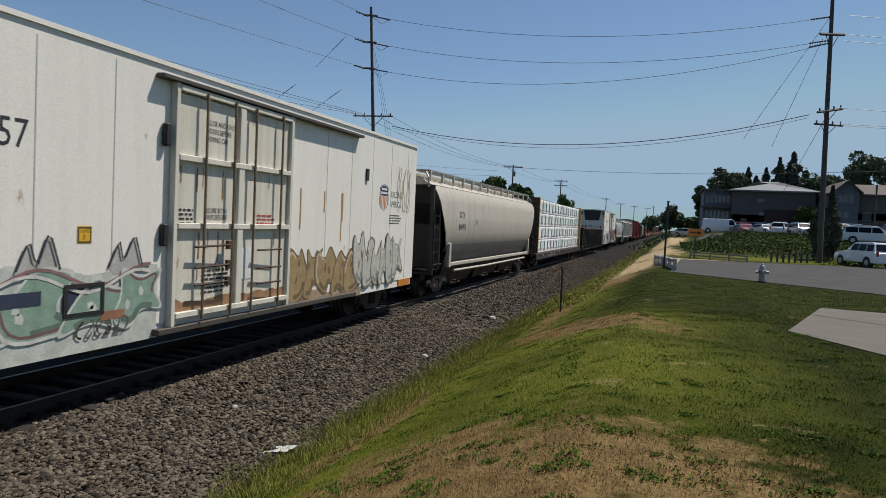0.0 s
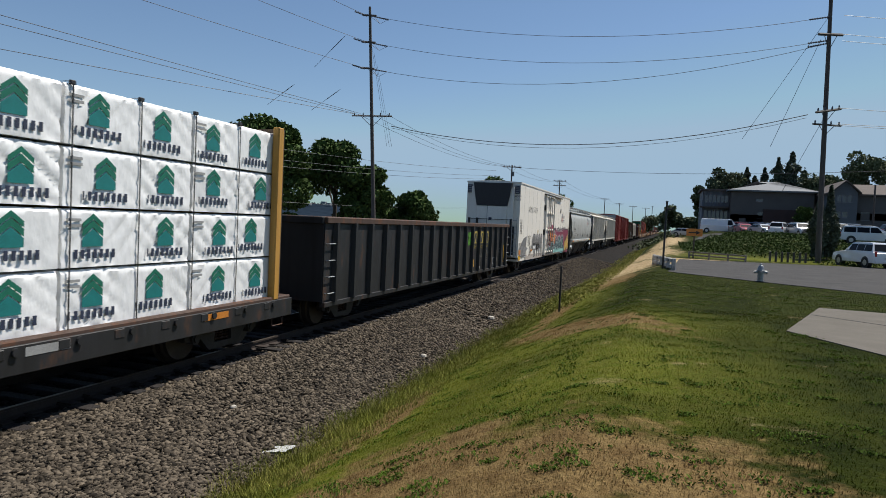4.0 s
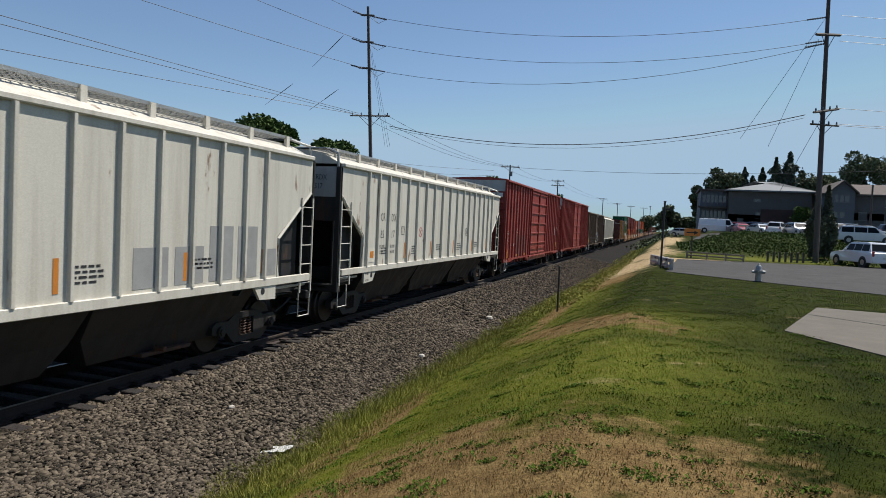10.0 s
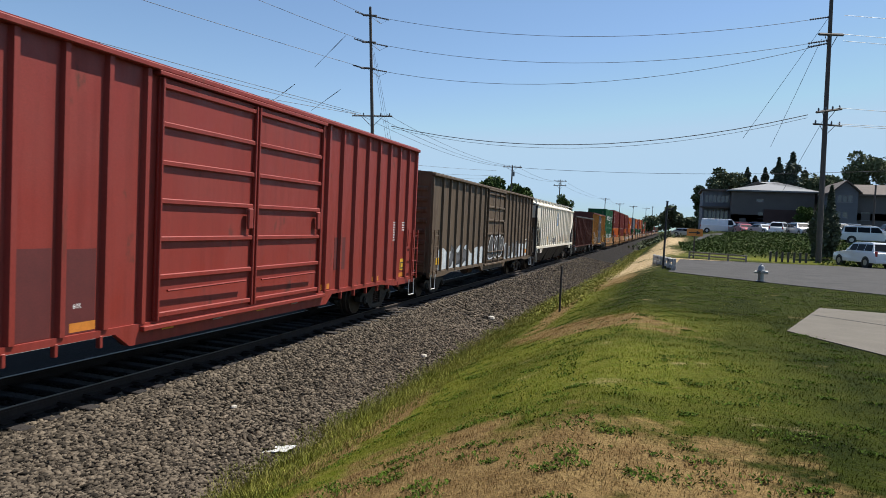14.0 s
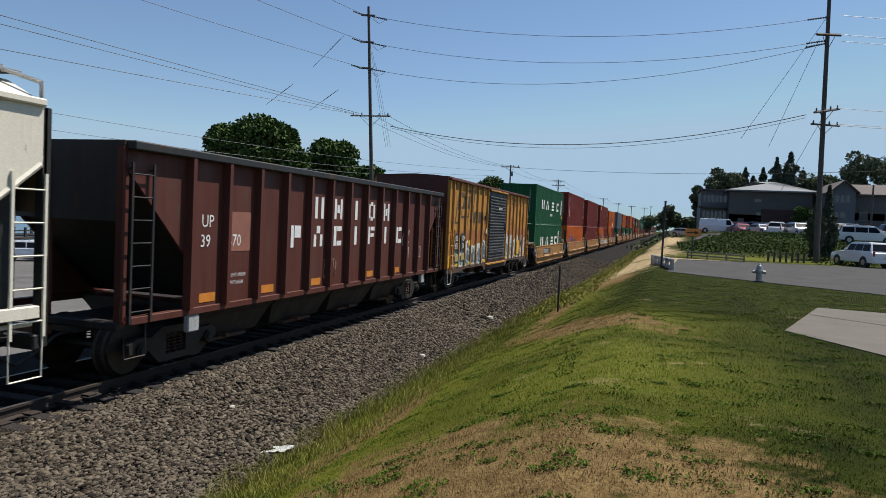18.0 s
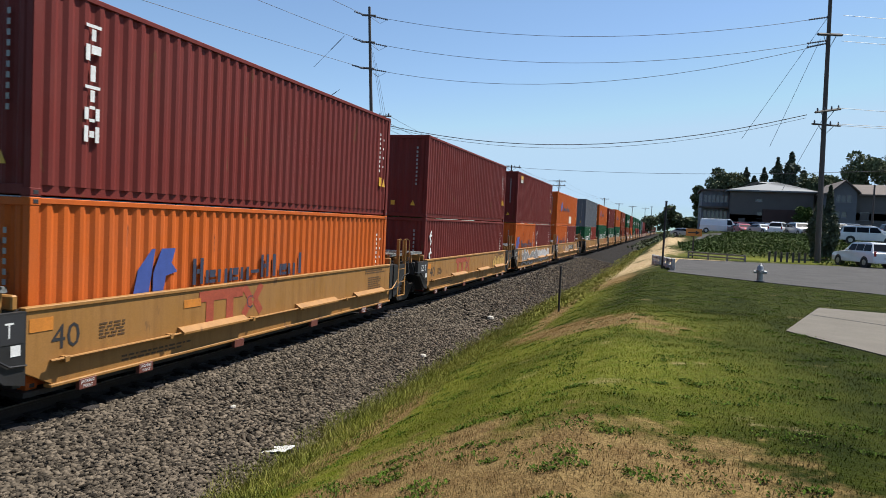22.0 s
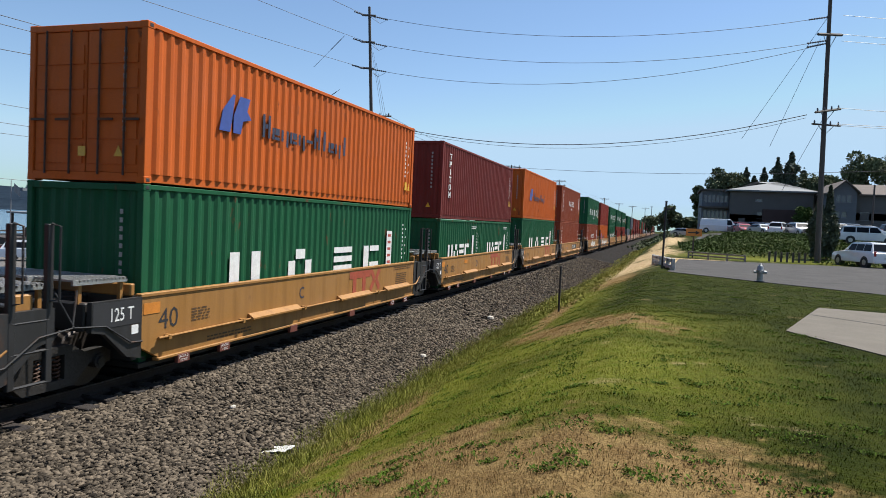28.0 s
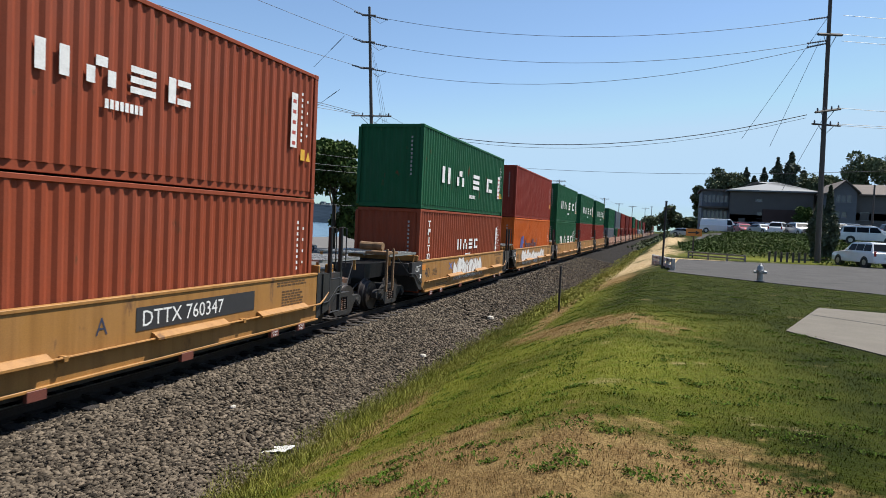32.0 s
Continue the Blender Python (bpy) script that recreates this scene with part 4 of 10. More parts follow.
SHAPES = {  # length, width, roof height, belt height, bonnet length, roof start and end, tail rake
    "suv": (4.75, 0.93, 1.74, 1.08, 1.42, 2.05, 4.2, 4.6), "sedan": (4.7, 0.90, 1.45, 0.95, 1.25, 2.0, 3.55, 4.35), "minivan": (5.0, 0.97, 1.76, 1.05, 0.95, 1.85, 4.65, 4.95),
    "van": (5.9, 1.0, 2.15, 1.2, 0.75, 1.5, 5.75, 5.88), "pickup": (5.6, 0.97, 1.85, 1.15, 1.35, 2.05, 3.45, 3.75)}


def car(kind, color, x, y, z, turn, label=""):
    L, w, zr, zb, hood, r0, r1, tail = SHAPES[kind]
    th = thing("parked_car", pose(x, y, z, 0, 0, turn), label or f"{color} {kind} parked in the lot", "car", "parked cars")
    mat = car_paint(color)
    h = L / 2

    def section(pts, wa, wb):
        """Side outline, swept across with rounded flanks."""
        g = G()
        rings = []
        c = Vector((sum(p[0] for p in pts) / len(pts), sum(p[1] for p in pts) / len(pts)))
        for k, s in ((-wa, 0.93), (-wa * 0.965, 0.985), (-wa * 0.8, 1.0), (wa * 0.8, 1.0), (wa * 0.965, 0.985), (wa, 0.93)):
            rings.append([(k, c.x + (p[0] - c.x) * (0.5 + 0.5 * s), c.y + (p[1] - c.y) * s) for p in pts])
        g.loft(rings)
        return g
    body = [(-h + 0.05, 0.32), (-h, 0.55), (-h + 0.06, zb - 0.28), (-h + 0.35, zb - 0.12), (-h + hood, zb + 0.0), (tail - h, zb), (h - 0.03, zb - 0.08), (h, 0.6), (h - 0.06, 0.32)]
    if kind == "pickup":
        body = body[:5] + [(tail - h, zb), (tail - h + 0.02, zb + 0.02), (h - 0.03, zb + 0.02), (h, 0.6), (h - 0.06, 0.32)]
    bd = part("body", section(body, w, w), mat, th, smooth=True)
    cab = [(hood - h - 0.02, zb - 0.03), (r0 - h, zr - 0.06), (r0 - h + 0.3, zr), (r1 - h - 0.3, zr), (r1 - h, zr - 0.06), (tail - h, zb - 0.03)]
    g = G()
    rings = []
    for k, top in ((-1, 0), (-0.9, 1), (0.9, 1), (1, 0)):
        rings.append([(k * (w - 0.04 - 0.22 * max(0, (p[1] - zb)) / (zr - zb)), p[0], p[1] if top else zb + (p[1] - zb) * 0.97) for p in cab])
    g.loft(rings)
    part("cabin", g, mat, th, smooth=True)

    def side_x(z):
        return w - 0.035 - 0.22 * max(0, (z - zb)) / (zr - zb)
    spans = {"suv": 3, "sedan": 2, "minivan": 3, "van": 1, "pickup": 2}[kind]
    a0, a1 = hood - h + 0.42, tail - h - 0.22
    if kind == "van":
        a1 = a0 + 0.9
    for s in (-1, 1):
        for i in range(spans):
            u0, u1 = a0 + (a1 - a0) * i / spans + 0.04, a0 + (a1 - a0) * (i + 1) / spans - 0.04
            zt = zr - 0.15
            t0 = max(u0, r0 - h + 0.0) if i == 0 else u0
            t1 = min(u1, r1 - h + 0.02) if i == spans - 1 else u1
            z0 = zb + 0.06
            vs = [(s * (side_x(z0) + 0.006), u0, z0), (s * (side_x(z0) + 0.006), u1, z0), (s * (side_x(zt) + 0.006), t1, zt), (s * (side_x(zt) + 0.006), t0, zt)]
            g = G().add(vs + [(p[0] - s * 0.02, p[1], p[2]) for p in vs], [(0, 1, 2, 3), (4, 5, 6, 7), (0, 1, 5, 4), (1, 2, 6, 5), (2, 3, 7, 6), (3, 0, 4, 7)])
            part("side_window", g, M_PANE, th)
        part("mirror", G().box(min(s * w, s * (w + 0.16)), max(s * w, s * (w + 0.16)), hood - h + 0.45, hood - h + 0.6, zb + 0.02, zb + 0.18, 0.03), mat, th)
        part("headlight", G().box(min(s * 0.5, s * (w - 0.1)), max(s * 0.5, s * (w - 0.1)), -h + 0.0, -h + 0.14, zb - 0.34, zb - 0.18, 0.03), M_LAMP, th)
        part("tail_light", G().box(min(s * (w - 0.22), s * (w - 0.06)), max(s * (w - 0.22), s * (w - 0.06)), h - 0.1, h + 0.01, zb - 0.3, zb + 0.05, 0.03), M_TAIL, th)
        for e in (-1, 1):
            yy = (-h + 0.85) if e < 0 else (h - 0.95)
            n = 18
            t = part("wheel", G().tube([(s * (w - 0.2), yy, 0.34), (s * (w - 0.16), yy, 0.34), (s * (w - 0.02), yy, 0.34), (s * (w + 0.01), yy, 0.34)], [0.30, 0.35, 0.35, 0.31], n), M_TYRE, th)
            part("rim", G().tube([(s * (w - 0.02), yy, 0.34), (s * (w + 0.018), yy, 0.34)], [0.22, 0.2], n), M_RIM, t)
            part("wheel_arch", G().tube([(s * (w - 0.3), yy, 0.36), (s * (w + 0.004), yy, 0.36)], 0.41, n), M_TRIM, th)
    for y0, y1, nm in ((hood - h + 0.03, r0 - h + 0.03, "windscreen"), (tail - h + 0.0, r1 - h - 0.0, "rear_window")):
        if kind in ("van",) and nm == "rear_window":
            continue
        k = -0.012 if nm == "windscreen" else 0.012
        z0, zt = zb + 0.08, zr - 0.12
        ya, yb = y0 + (y1 - y0) * 0.12, y0 + (y1 - y0) * 0.86
        vs = [(-side_x(z0) + 0.1, ya + k, z0), (side_x(z0) - 0.1, ya + k, z0), (side_x(zt) - 0.1, yb + k, zt), (-side_x(zt) + 0.1, yb + k, zt)]
        part(nm, G().add(vs + [(p[0], p[1] - k * 2, p[2] - 0.01) for p in vs], [(0, 1, 2, 3), (4, 5, 6, 7), (0, 1, 5, 4), (1, 2, 6, 5), (2, 3, 7, 6), (3, 0, 4, 7)]), M_PANE, th)
    for y0 in (-h - 0.02, h - 0.08):
        part("bumper", G().box(-w + 0.08, w - 0.08, y0, y0 + 0.1, 0.36, 0.58, 0.03), M_TRIM if color != "white" else mat, th)
    part("number_plate", G().box(-0.16, 0.16, h + 0.02, h + 0.03, 0.62, 0.74), M_LAMP, th)
    if kind in ("suv", "minivan"):
        for s in (-1, 1):
            part("roof_rail", G().tube([(s * (w - 0.3), r0 - h + 0.4, zr + 0.0), (s * (w - 0.3), r0 - h + 0.5, zr + 0.05), (s * (w - 0.3), r1 - h - 0.5, zr + 0.05), (s * (w - 0.3), r1 - h - 0.4, zr)], 0.02, 5), M_TRIM, th)
    return th


def lot(x, y):
    return height(x, y) + 0.06


car("suv", "white", 13.55, 55.6, height(13.55, 55.6) + 0.02, 200, "white off-road estate car parked at the road's edge")
car("minivan", "white", 18.9, 76.8, lot(18.9, 76.8), 84, "white minivan parked above the bank")
car("van", "white", 7.9, 112, lot(7.9, 112), 88, "white cargo van parked above the bank")
for kind, color, x, y, turn in (("sedan", "red", 10.6, 106, 8), ("sedan", "silver", 12.4, 101, 25), ("suv", "white", 14.3, 100, 160), ("suv", "silver", 16.3, 97, 14), ("suv", "black", 17.6, 92, -165), ("suv", "grey", 19.4, 91, 15),
                                ("sedan", "white", 20.9, 84, 92), ("suv", "black", 24.2, 85, 96), ("sedan", "silver", 26.5, 82, 90), ("suv", "blue", 29, 80, 98), ("sedan", "black", 23.3, 77, 88), ("suv", "grey", 27.8, 75.5, 92),
                                ("suv", "red", 11.8, 116, 90), ("suv", "white", 16.0, 115, 90), ("minivan", "silver", 20.4, 113, 92), ("sedan", "white", 21.6, 104, 88), ("suv", "red", 25.0, 101, 91), ("suv", "white", 29.2, 100, 90), ("pickup", "black", 33.6, 98, 93),
                                ("sedan", "grey", 11.2, 110, 80), ("suv", "white", 20.6, 99, 90), ("sedan", "silver", 33, 86, 90), ("sedan", "black", 15.2, 104, 20), ("suv", "black", 18.2, 100, 12), ("suv", "blue", 13.2, 108, 85), ("sedan", "black", 19.3, 95.5, 8), ("suv", "grey", 21.2, 93, 170), ("sedan", "blue", 22.6, 97, 88), ("suv", "black", 17.6, 110, 90), ("sedan", "black", 23.5, 90, 95), ("suv", "silver", 22.2, 70.5, 84), ("sedan", "black", 24.5, 68, 80), ("suv", "black", 28.5, 90, 92), ("sedan", "silver", 3.2, 120, 75), ("suv", "silver", 32, 72, 95)):
    car(kind, color, x, y, lot(x, y), turn)
for kind, color, x, y, turn in (("suv", "white", -51.0, 44.6, 135), ("suv", "white", -51.6, 48.2, 160), ("suv", "green", -51.6, 50.6, 150), ("suv", "black", -51.6, 53.6, 148), ("sedan", "silver", -55, 40, 140), ("pickup", "white", -53, 58.5, 150), ("sedan", "grey", -50, 64, 150), ("suv", "silver", -49, 72, 150), ("sedan", "white", -48, 84, 150)):
    car(kind, color, x, y, height(x, y) + 0.05, turn, f"{color} {kind} parked on the shore road")

# ---- buildings on the rise ----
BACK = Matrix.Translation((0, 0, -0.42)) @ Matrix.Scale(1.15, 4)  # the plan is drawn smaller and set further off
M_WALL1 = material("grey-brown cladding", (0.120, 0.110, 0.106), 0.8, 0, 0.2, 0.7, 20, 0.2)
M_WALL2 = material("blue-grey siding", (0.125, 0.135, 0.155), 0.75, 0, 0.2, 0.7, 20, 0.2, stretch=(0.3, 0.3, 6))
M_WALL3 = material("dark brick", (0.075, 0.042, 0.038), 0.85, 0, 0.25, 1, 20, 0.3)
M_ROOF1 = material("pale metal roof", (0.17, 0.18, 0.19), 0.75, 0.0, 0.15, 0.5, 12)
M_ROOF2 = material("brown shingle roof", (0.13, 0.105, 0.09), 0.9, 0, 0.3, 2, 14, 0.4)
M_FRAME = material("window frame paint", (0.22, 0.22, 0.23), 0.6, 0, 0.1)
M_WIN = glass("office window glass", (0.035, 0.045, 0.06), 0.05)


def wall_with_windows(th, x0, x1, y, z0, z1, wins, mat, t=0.3):
    """A wall facing the viewer, with real openings; wins: (x, z, width, height)."""
    rows = sorted({(w[1], w[3]) for w in wins})

    def panel(xa, xb, za, zb_):
        part("wall_panel", G().box(xa, xb, y, y + t, za, zb_), mat, th)
    z = z0
    for zb, h in rows:
        if zb > z:
            panel(x0, x1, z, zb)
        line = sorted(w for w in wins if (w[1], w[3]) == (zb, h))
        x = x0
        for wx, _, ww, _ in line:
            if wx > x:
                panel(x, wx, zb, zb + h)
            x = wx + ww
        if x < x1:
            panel(x, x1, zb, zb + h)
        z = zb + h
    if z < z1:
        panel(x0, x1, z, z1)
    for wx, wz, ww, wh in wins:
        fr = G()
        for a, b, c, d in ((wx, wx + ww, wz, wz + 0.08), (wx, wx + ww, wz + wh - 0.08, wz + wh), (wx, wx + 0.07, wz + 0.08, wz + wh - 0.08), (wx + ww - 0.07, wx + ww, wz + 0.08, wz + wh - 0.08)):
            fr.box(a, b, y + 0.06, y + 0.16, c, d)
        w = part("window", fr, M_FRAME, th)
        part("pane", G().box(wx + 0.07, wx + ww - 0.07, y + 0.1, y + 0.12, wz + 0.08, wz + wh - 0.08), M_WIN, w)
        part("sill", G().box(wx - 0.05, wx + ww + 0.05, y - 0.06, y + 0.1, wz - 0.06, wz), M_FRAME, w)


def hip_roof(th, x0, x1, y0, y1, z, rise, over, mat, gable=False):
    a, b, c, d = x0 - over, x1 + over, y0 - over, y1 + over
    my = (c + d) / 2
    k = 0 if gable else (d - c) / 2
    g = G()
    g.add([(a, c, z), (b, c, z), (b, d, z), (a, d, z), (a + k, my, z + rise), (b - k, my, z + rise), (a, c, z - 0.25), (b, c, z - 0.25), (b, d, z - 0.25), (a, d, z - 0.25)],
          [(0, 1, 5, 4), (1, 2, 5), (2, 3, 4, 5), (3, 0, 4), (0, 1, 7, 6), (1, 2, 8, 7), (2, 3, 9, 8), (3, 0, 6, 9), (6, 7, 8, 9)])
    part("roof", g, mat, th)


b1 = thing("office_building", BACK, "two-storey dark office building with a pale hipped roof", "building")
wall_with_windows(b1, 10.2, 22.7, 125, 3.2, 10.2, [(11.6, 5.0, 1.0, 1.1), (14.4, 5.6, 0.9, 1.1), (17.1, 5.6, 0.9, 1.1), (14.0, 8.4, 1.1, 0.5), (19.4, 5.0, 1.4, 1.2)], M_WALL1)
part("wall", G().box(10.2, 10.5, 125.3, 141, 3.2, 10.2), M_WALL1, b1)
part("wall", G().box(22.4, 22.7, 125.3, 141, 3.2, 10.2), M_WALL1, b1)
part("wall", G().box(10.5, 22.4, 140.7, 141, 3.2, 10.2), M_WALL1, b1)
part("brick_bay", G().box(15.2, 22.5, 124.7, 124.99, 3.2, 7.2), M_WALL3, b1)
hip_roof(b1, 10.2, 22.7, 125, 141, 10.3, 2.0, 0.7, M_ROOF1)
b3 = thing("office_building", BACK, "glazed low office wing with two bands of windows", "building")
wall_with_windows(b3, 5.8, 10.15, 128, 3.2, 10.2, [(6.1 + 0.66 * i, 5.3, 0.58, 1.5) for i in range(6)] + [(6.1 + 0.66 * i, 8.2, 0.58, 1.3) for i in range(6)], M_WALL2)
part("wall", G().box(5.8, 6.1, 128.3, 140, 3.2, 10.2), M_WALL2, b3)
part("roof", G().box(5.4, 10.2, 127.5, 140.4, 10.2, 10.5), M_ROOF2, b3)
part("canopy", G().box(5.4, 10.1, 126.9, 128, 7.2, 7.5), M_ROOF2, b3)
b2 = thing("house", BACK, "blue-grey two-storey house with gabled brown roof", "building")
wall_with_windows(b2, 23.3, 26.6, 115, 4.0, 9.8, [(23.8, 6.0, 0.7, 0.9), (24.7, 6.0, 0.7, 0.9), (23.9, 8.3, 0.6, 1.1), (24.6, 8.3, 0.6, 1.1), (25.3, 8.3, 0.6, 1.1)], M_WALL2)
part("gable", G().prism([(23.3, 9.8), (26.6, 9.8), (24.95, 11.4)], "y", 115, 115.3), M_WALL2, b2)
part("wall", G().box(23.3, 23.6, 115.3, 128, 4.0, 9.8), M_WALL2, b2)
g = G()
g.add([(22.9, 114.4, 9.75), (24.95, 114.4, 11.6), (24.95, 128, 11.6), (22.9, 128, 9.75), (27.0, 114.4, 9.75), (27.0, 128, 9.75), (22.9, 114.4, 9.55), (24.95, 114.4, 11.4), (24.95, 128, 11.4), (22.9, 128, 9.55), (27.0, 114.4, 9.55), (27.0, 128, 9.55)],
      [(0, 1, 2, 3), (1, 4, 5, 2), (6, 7, 8, 9), (7, 10, 11, 8), (0, 1, 7, 6), (1, 4, 10, 7), (3, 2, 8, 9), (2, 5, 11, 8), (0, 3, 9, 6), (4, 5, 11, 10)])
part("roof", g, M_ROOF2, b2)
b4 = thing("house", BACK, "long dark house with a brown shingle roof", "building")
wall_with_windows(b4, 26.7, 48.0, 117, 4.0, 9.6, [(27.6, 5.8, 1.2, 1.2), (31.0, 5.2, 1.4, 1.6), (33.6, 5.2, 1.4, 1.6), (36.5, 5.2, 1.4, 1.6), (31.0, 7.8, 1.4, 1.1), (33.6, 7.8, 1.4, 1.1), (36.5, 7.8, 1.4, 1.1), (40, 5.2, 1.4, 1.6)], M_WALL1)
part("wall", G().box(47.7, 48.0, 117.3, 130, 4.0, 9.6), M_WALL1, b4)
hip_roof(b4, 26.0, 48.0, 117, 130, 9.65, 1.9, 0.5, M_ROOF2, True)
b5 = thing("house", BACK, "white-gabled house half hidden among the trees", "building")
part("wall", G().box(21.2, 24.2, 152, 156, 3.5, 14.2), M_WALL1, b5)
part("roof", G().prism([(20.8, 14.2), (24.6, 14.2), (22.7, 15.9)], "y", 151.6, 156.4), M_ROOF1, b5)

# ---- the shore across the track ----
M_GRAVEL = material("dusty yard gravel", (0.13, 0.12, 0.11), 0.9, 0, 0.35, 0.6, 30, 0.5, second=(0.085, 0.08, 0.075))
M_PILE = material("tarred timber", (0.06, 0.05, 0.045), 0.85, 0, 0.35, 3, 30, 0.4)
# The blue of distant haze is put into the colour of the woods.
M_HILL = material("far wooded hillside in haze blue", (0.022, 0.034, 0.050), 0.95, 0, 0.35, 0.02, 0.15, second=(0.014, 0.023, 0.036), spec=0.0)
M_HOUSE = material("far pale houses", (0.20, 0.22, 0.24), 0.9, 0, 0.3, 0.5, 5)
solo("yard", draped([(-17.0, -40.0), (-17.0, 300.0), (-76, 300.0), (-76, -40.0)], 0.05, 60), M_GRAVEL, "dusty gravel yard and lot across the track", "yard", kind="structure")
wm = bpy.data.materials.new("bay water")
wm.use_nodes = True
nt = wm.node_tree
bs = nt.nodes["Principled BSDF"]
bs.inputs["Base Color"].default_value, bs.inputs["Roughness"].default_value = (0.03, 0.075, 0.12, 1), 0.18
nz = nt.nodes.new("ShaderNodeTexNoise")
nz.inputs["Scale"].default_value, nz.inputs["Detail"].default_value = 0.35, 6
bpn = nt.nodes.new("ShaderNodeBump")
bpn.inputs["Strength"].default_value, bpn.inputs["Distance"].default_value = 0.6, 0.4
tcw = nt.nodes.new("ShaderNodeTexCoord")
nt.links.new(tcw.outputs["Object"], nz.inputs[0]), nt.links.new(nz.outputs[0], bpn.inputs["Height"]), nt.links.new(bpn.outputs[0], bs.inputs["Normal"])
solo("water", G().sheet([[(x, y, -5.0) for x in (-3400, -1500, -600, -250, -84)] for y in (-1500, -400, 0, 300, 900, 3400)]), wm, "blue water of the bay beyond the tracks", "water", kind="structure")

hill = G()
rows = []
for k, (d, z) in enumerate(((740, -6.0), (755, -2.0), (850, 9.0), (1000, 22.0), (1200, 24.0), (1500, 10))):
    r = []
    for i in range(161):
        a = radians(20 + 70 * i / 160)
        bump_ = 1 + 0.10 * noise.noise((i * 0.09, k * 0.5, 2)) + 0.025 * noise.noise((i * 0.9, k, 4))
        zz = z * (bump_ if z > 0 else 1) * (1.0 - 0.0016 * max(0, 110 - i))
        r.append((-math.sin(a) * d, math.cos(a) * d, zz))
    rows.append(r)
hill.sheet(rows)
solo("far_hillside", hill, M_HILL, "far wooded hillside in haze blue across the bay", "hill", kind="structure")
rn = np.random.default_rng(5)
n = 5200
a = np.radians(20 + 70 * rn.random(n))
d = 985 + 60 * rn.random(n)
zz = 17.0 + 4.5 * rn.random(n) ** 2 + np.array([2.2 * noise.noise((v * 14, 2.0, 1.0)) for v in a]) - 0.12 * np.maximum(0, 65 - np.degrees(a)) * 0.35
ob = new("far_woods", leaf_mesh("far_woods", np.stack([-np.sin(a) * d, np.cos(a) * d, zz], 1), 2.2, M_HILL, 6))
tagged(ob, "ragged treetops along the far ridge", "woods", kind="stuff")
hs = G()
for _ in range(140):
    aa, dd = radians(20 + 70 * random.Random(_).random()), 930 + 60 * random.Random(_ + 500).random()
    x, y = -math.sin(aa) * dd, math.cos(aa) * dd
    z = 9 + (dd - 850) / 150 * 13
    hs.box(x - 3, x + 3, y - 3, y + 3, z - 1, z + 2.2)
tagged(new("far_houses", hs.mesh("far_houses", M_HOUSE)), "tiny pale houses along the far ridge", "houses", kind="stuff")

pier = thing("timber_pier", Matrix.Identity(4), "long dark timber pier and railing on the shore", "pier")
part("deck", G().box(-79, -74, 10, 120, -1.75, -1.45), M_PILE, pier)
for i in range(56):
    y = 10 + i * 2
    for x in (-74.2, -78.8):
        part("pile", G().tube([(x, y, -7), (x, y, -0.55 + 0.25 * (i % 3 == 0))], 0.16, 6), M_PILE, pier)
for z in (-0.7, -1.1):
    part("railing", G().box(-74.3, -74.2, 10, 120, z - 0.08, z + 0.08), M_PILE, pier)
shed = thing("pier_shelter", Matrix.Identity(4), "open shelter with a pale roof on the pier", "shelter")
part("roof", G().box(-80, -74.5, 66, 70, 1.3, 1.55, 0.05), M_FRAME, shed)
for x, y in ((-79.5, 66.5), (-75, 66.5), (-79.5, 69.5), (-75, 69.5)):
    part("shelter_post", G().box(x - 0.12, x + 0.12, y - 0.12, y + 0.12, -1.5, 1.3), M_PILE, shed)
frame_mat = material("blue painted steel", (0.04, 0.08, 0.16), 0.5, 0.2, 0.2)
for y, wd in ((73, 4.0), (79, 5.0)):
    gt = thing("gantry_frame", Matrix.Identity(4), "dark blue steel gantry frame on the pier", "gantry", "gantries")
    part("beam", G().box(-76.2, -75.8, y, y + wd, 1.4, 1.8), frame_mat, gt)
    for yy in (y + 0.2, y + wd - 0.2):
        part("leg", G().box(-76.2, -75.8, yy - 0.2, yy + 0.2, -1.5, 1.4), frame_mat, gt)
fl = thing("flagpole", Matrix.Identity(4), "white flagpole with a small flag by the water", "flagpole")
part("pole", G().tube([(-72, 60, -2.2), (-72, 60, 5.2)], [0.07, 0.04], 8), M_FRAME, fl)
rows = [[(-71.9 + 0.2 * i, 60.3 + 0.05 * math.sin(i), 4.9 - 0.25 * j - 0.12 * i) for i in range(6)] for j in range(5)]
part("flag", G().sheet(rows), M_FRAME, fl)
rail_fence([(-58 + 0.0 * i, 18 + i * 3.0) for i in range(18)], 1.1, "yard_fence", "dark timber fence along the shore road")
for k, (x, y) in enumerate(((-56.5, 80.5), (-62, 40))):
    lp = thing("lamp_post", Matrix.Identity(4), "dark shore lamp post with a short arm", "lamp post", "lamp posts")
    part("shaft", G().tube([(x, y, -2.3), (x, y, 4.2)], 0.09, 8), M_STEEL0, lp)
    part("arm", G().box(x - 0.05, x + 1.2, y - 0.08, y + 0.08, 4.05, 4.25, 0.02), M_STEEL0, lp)
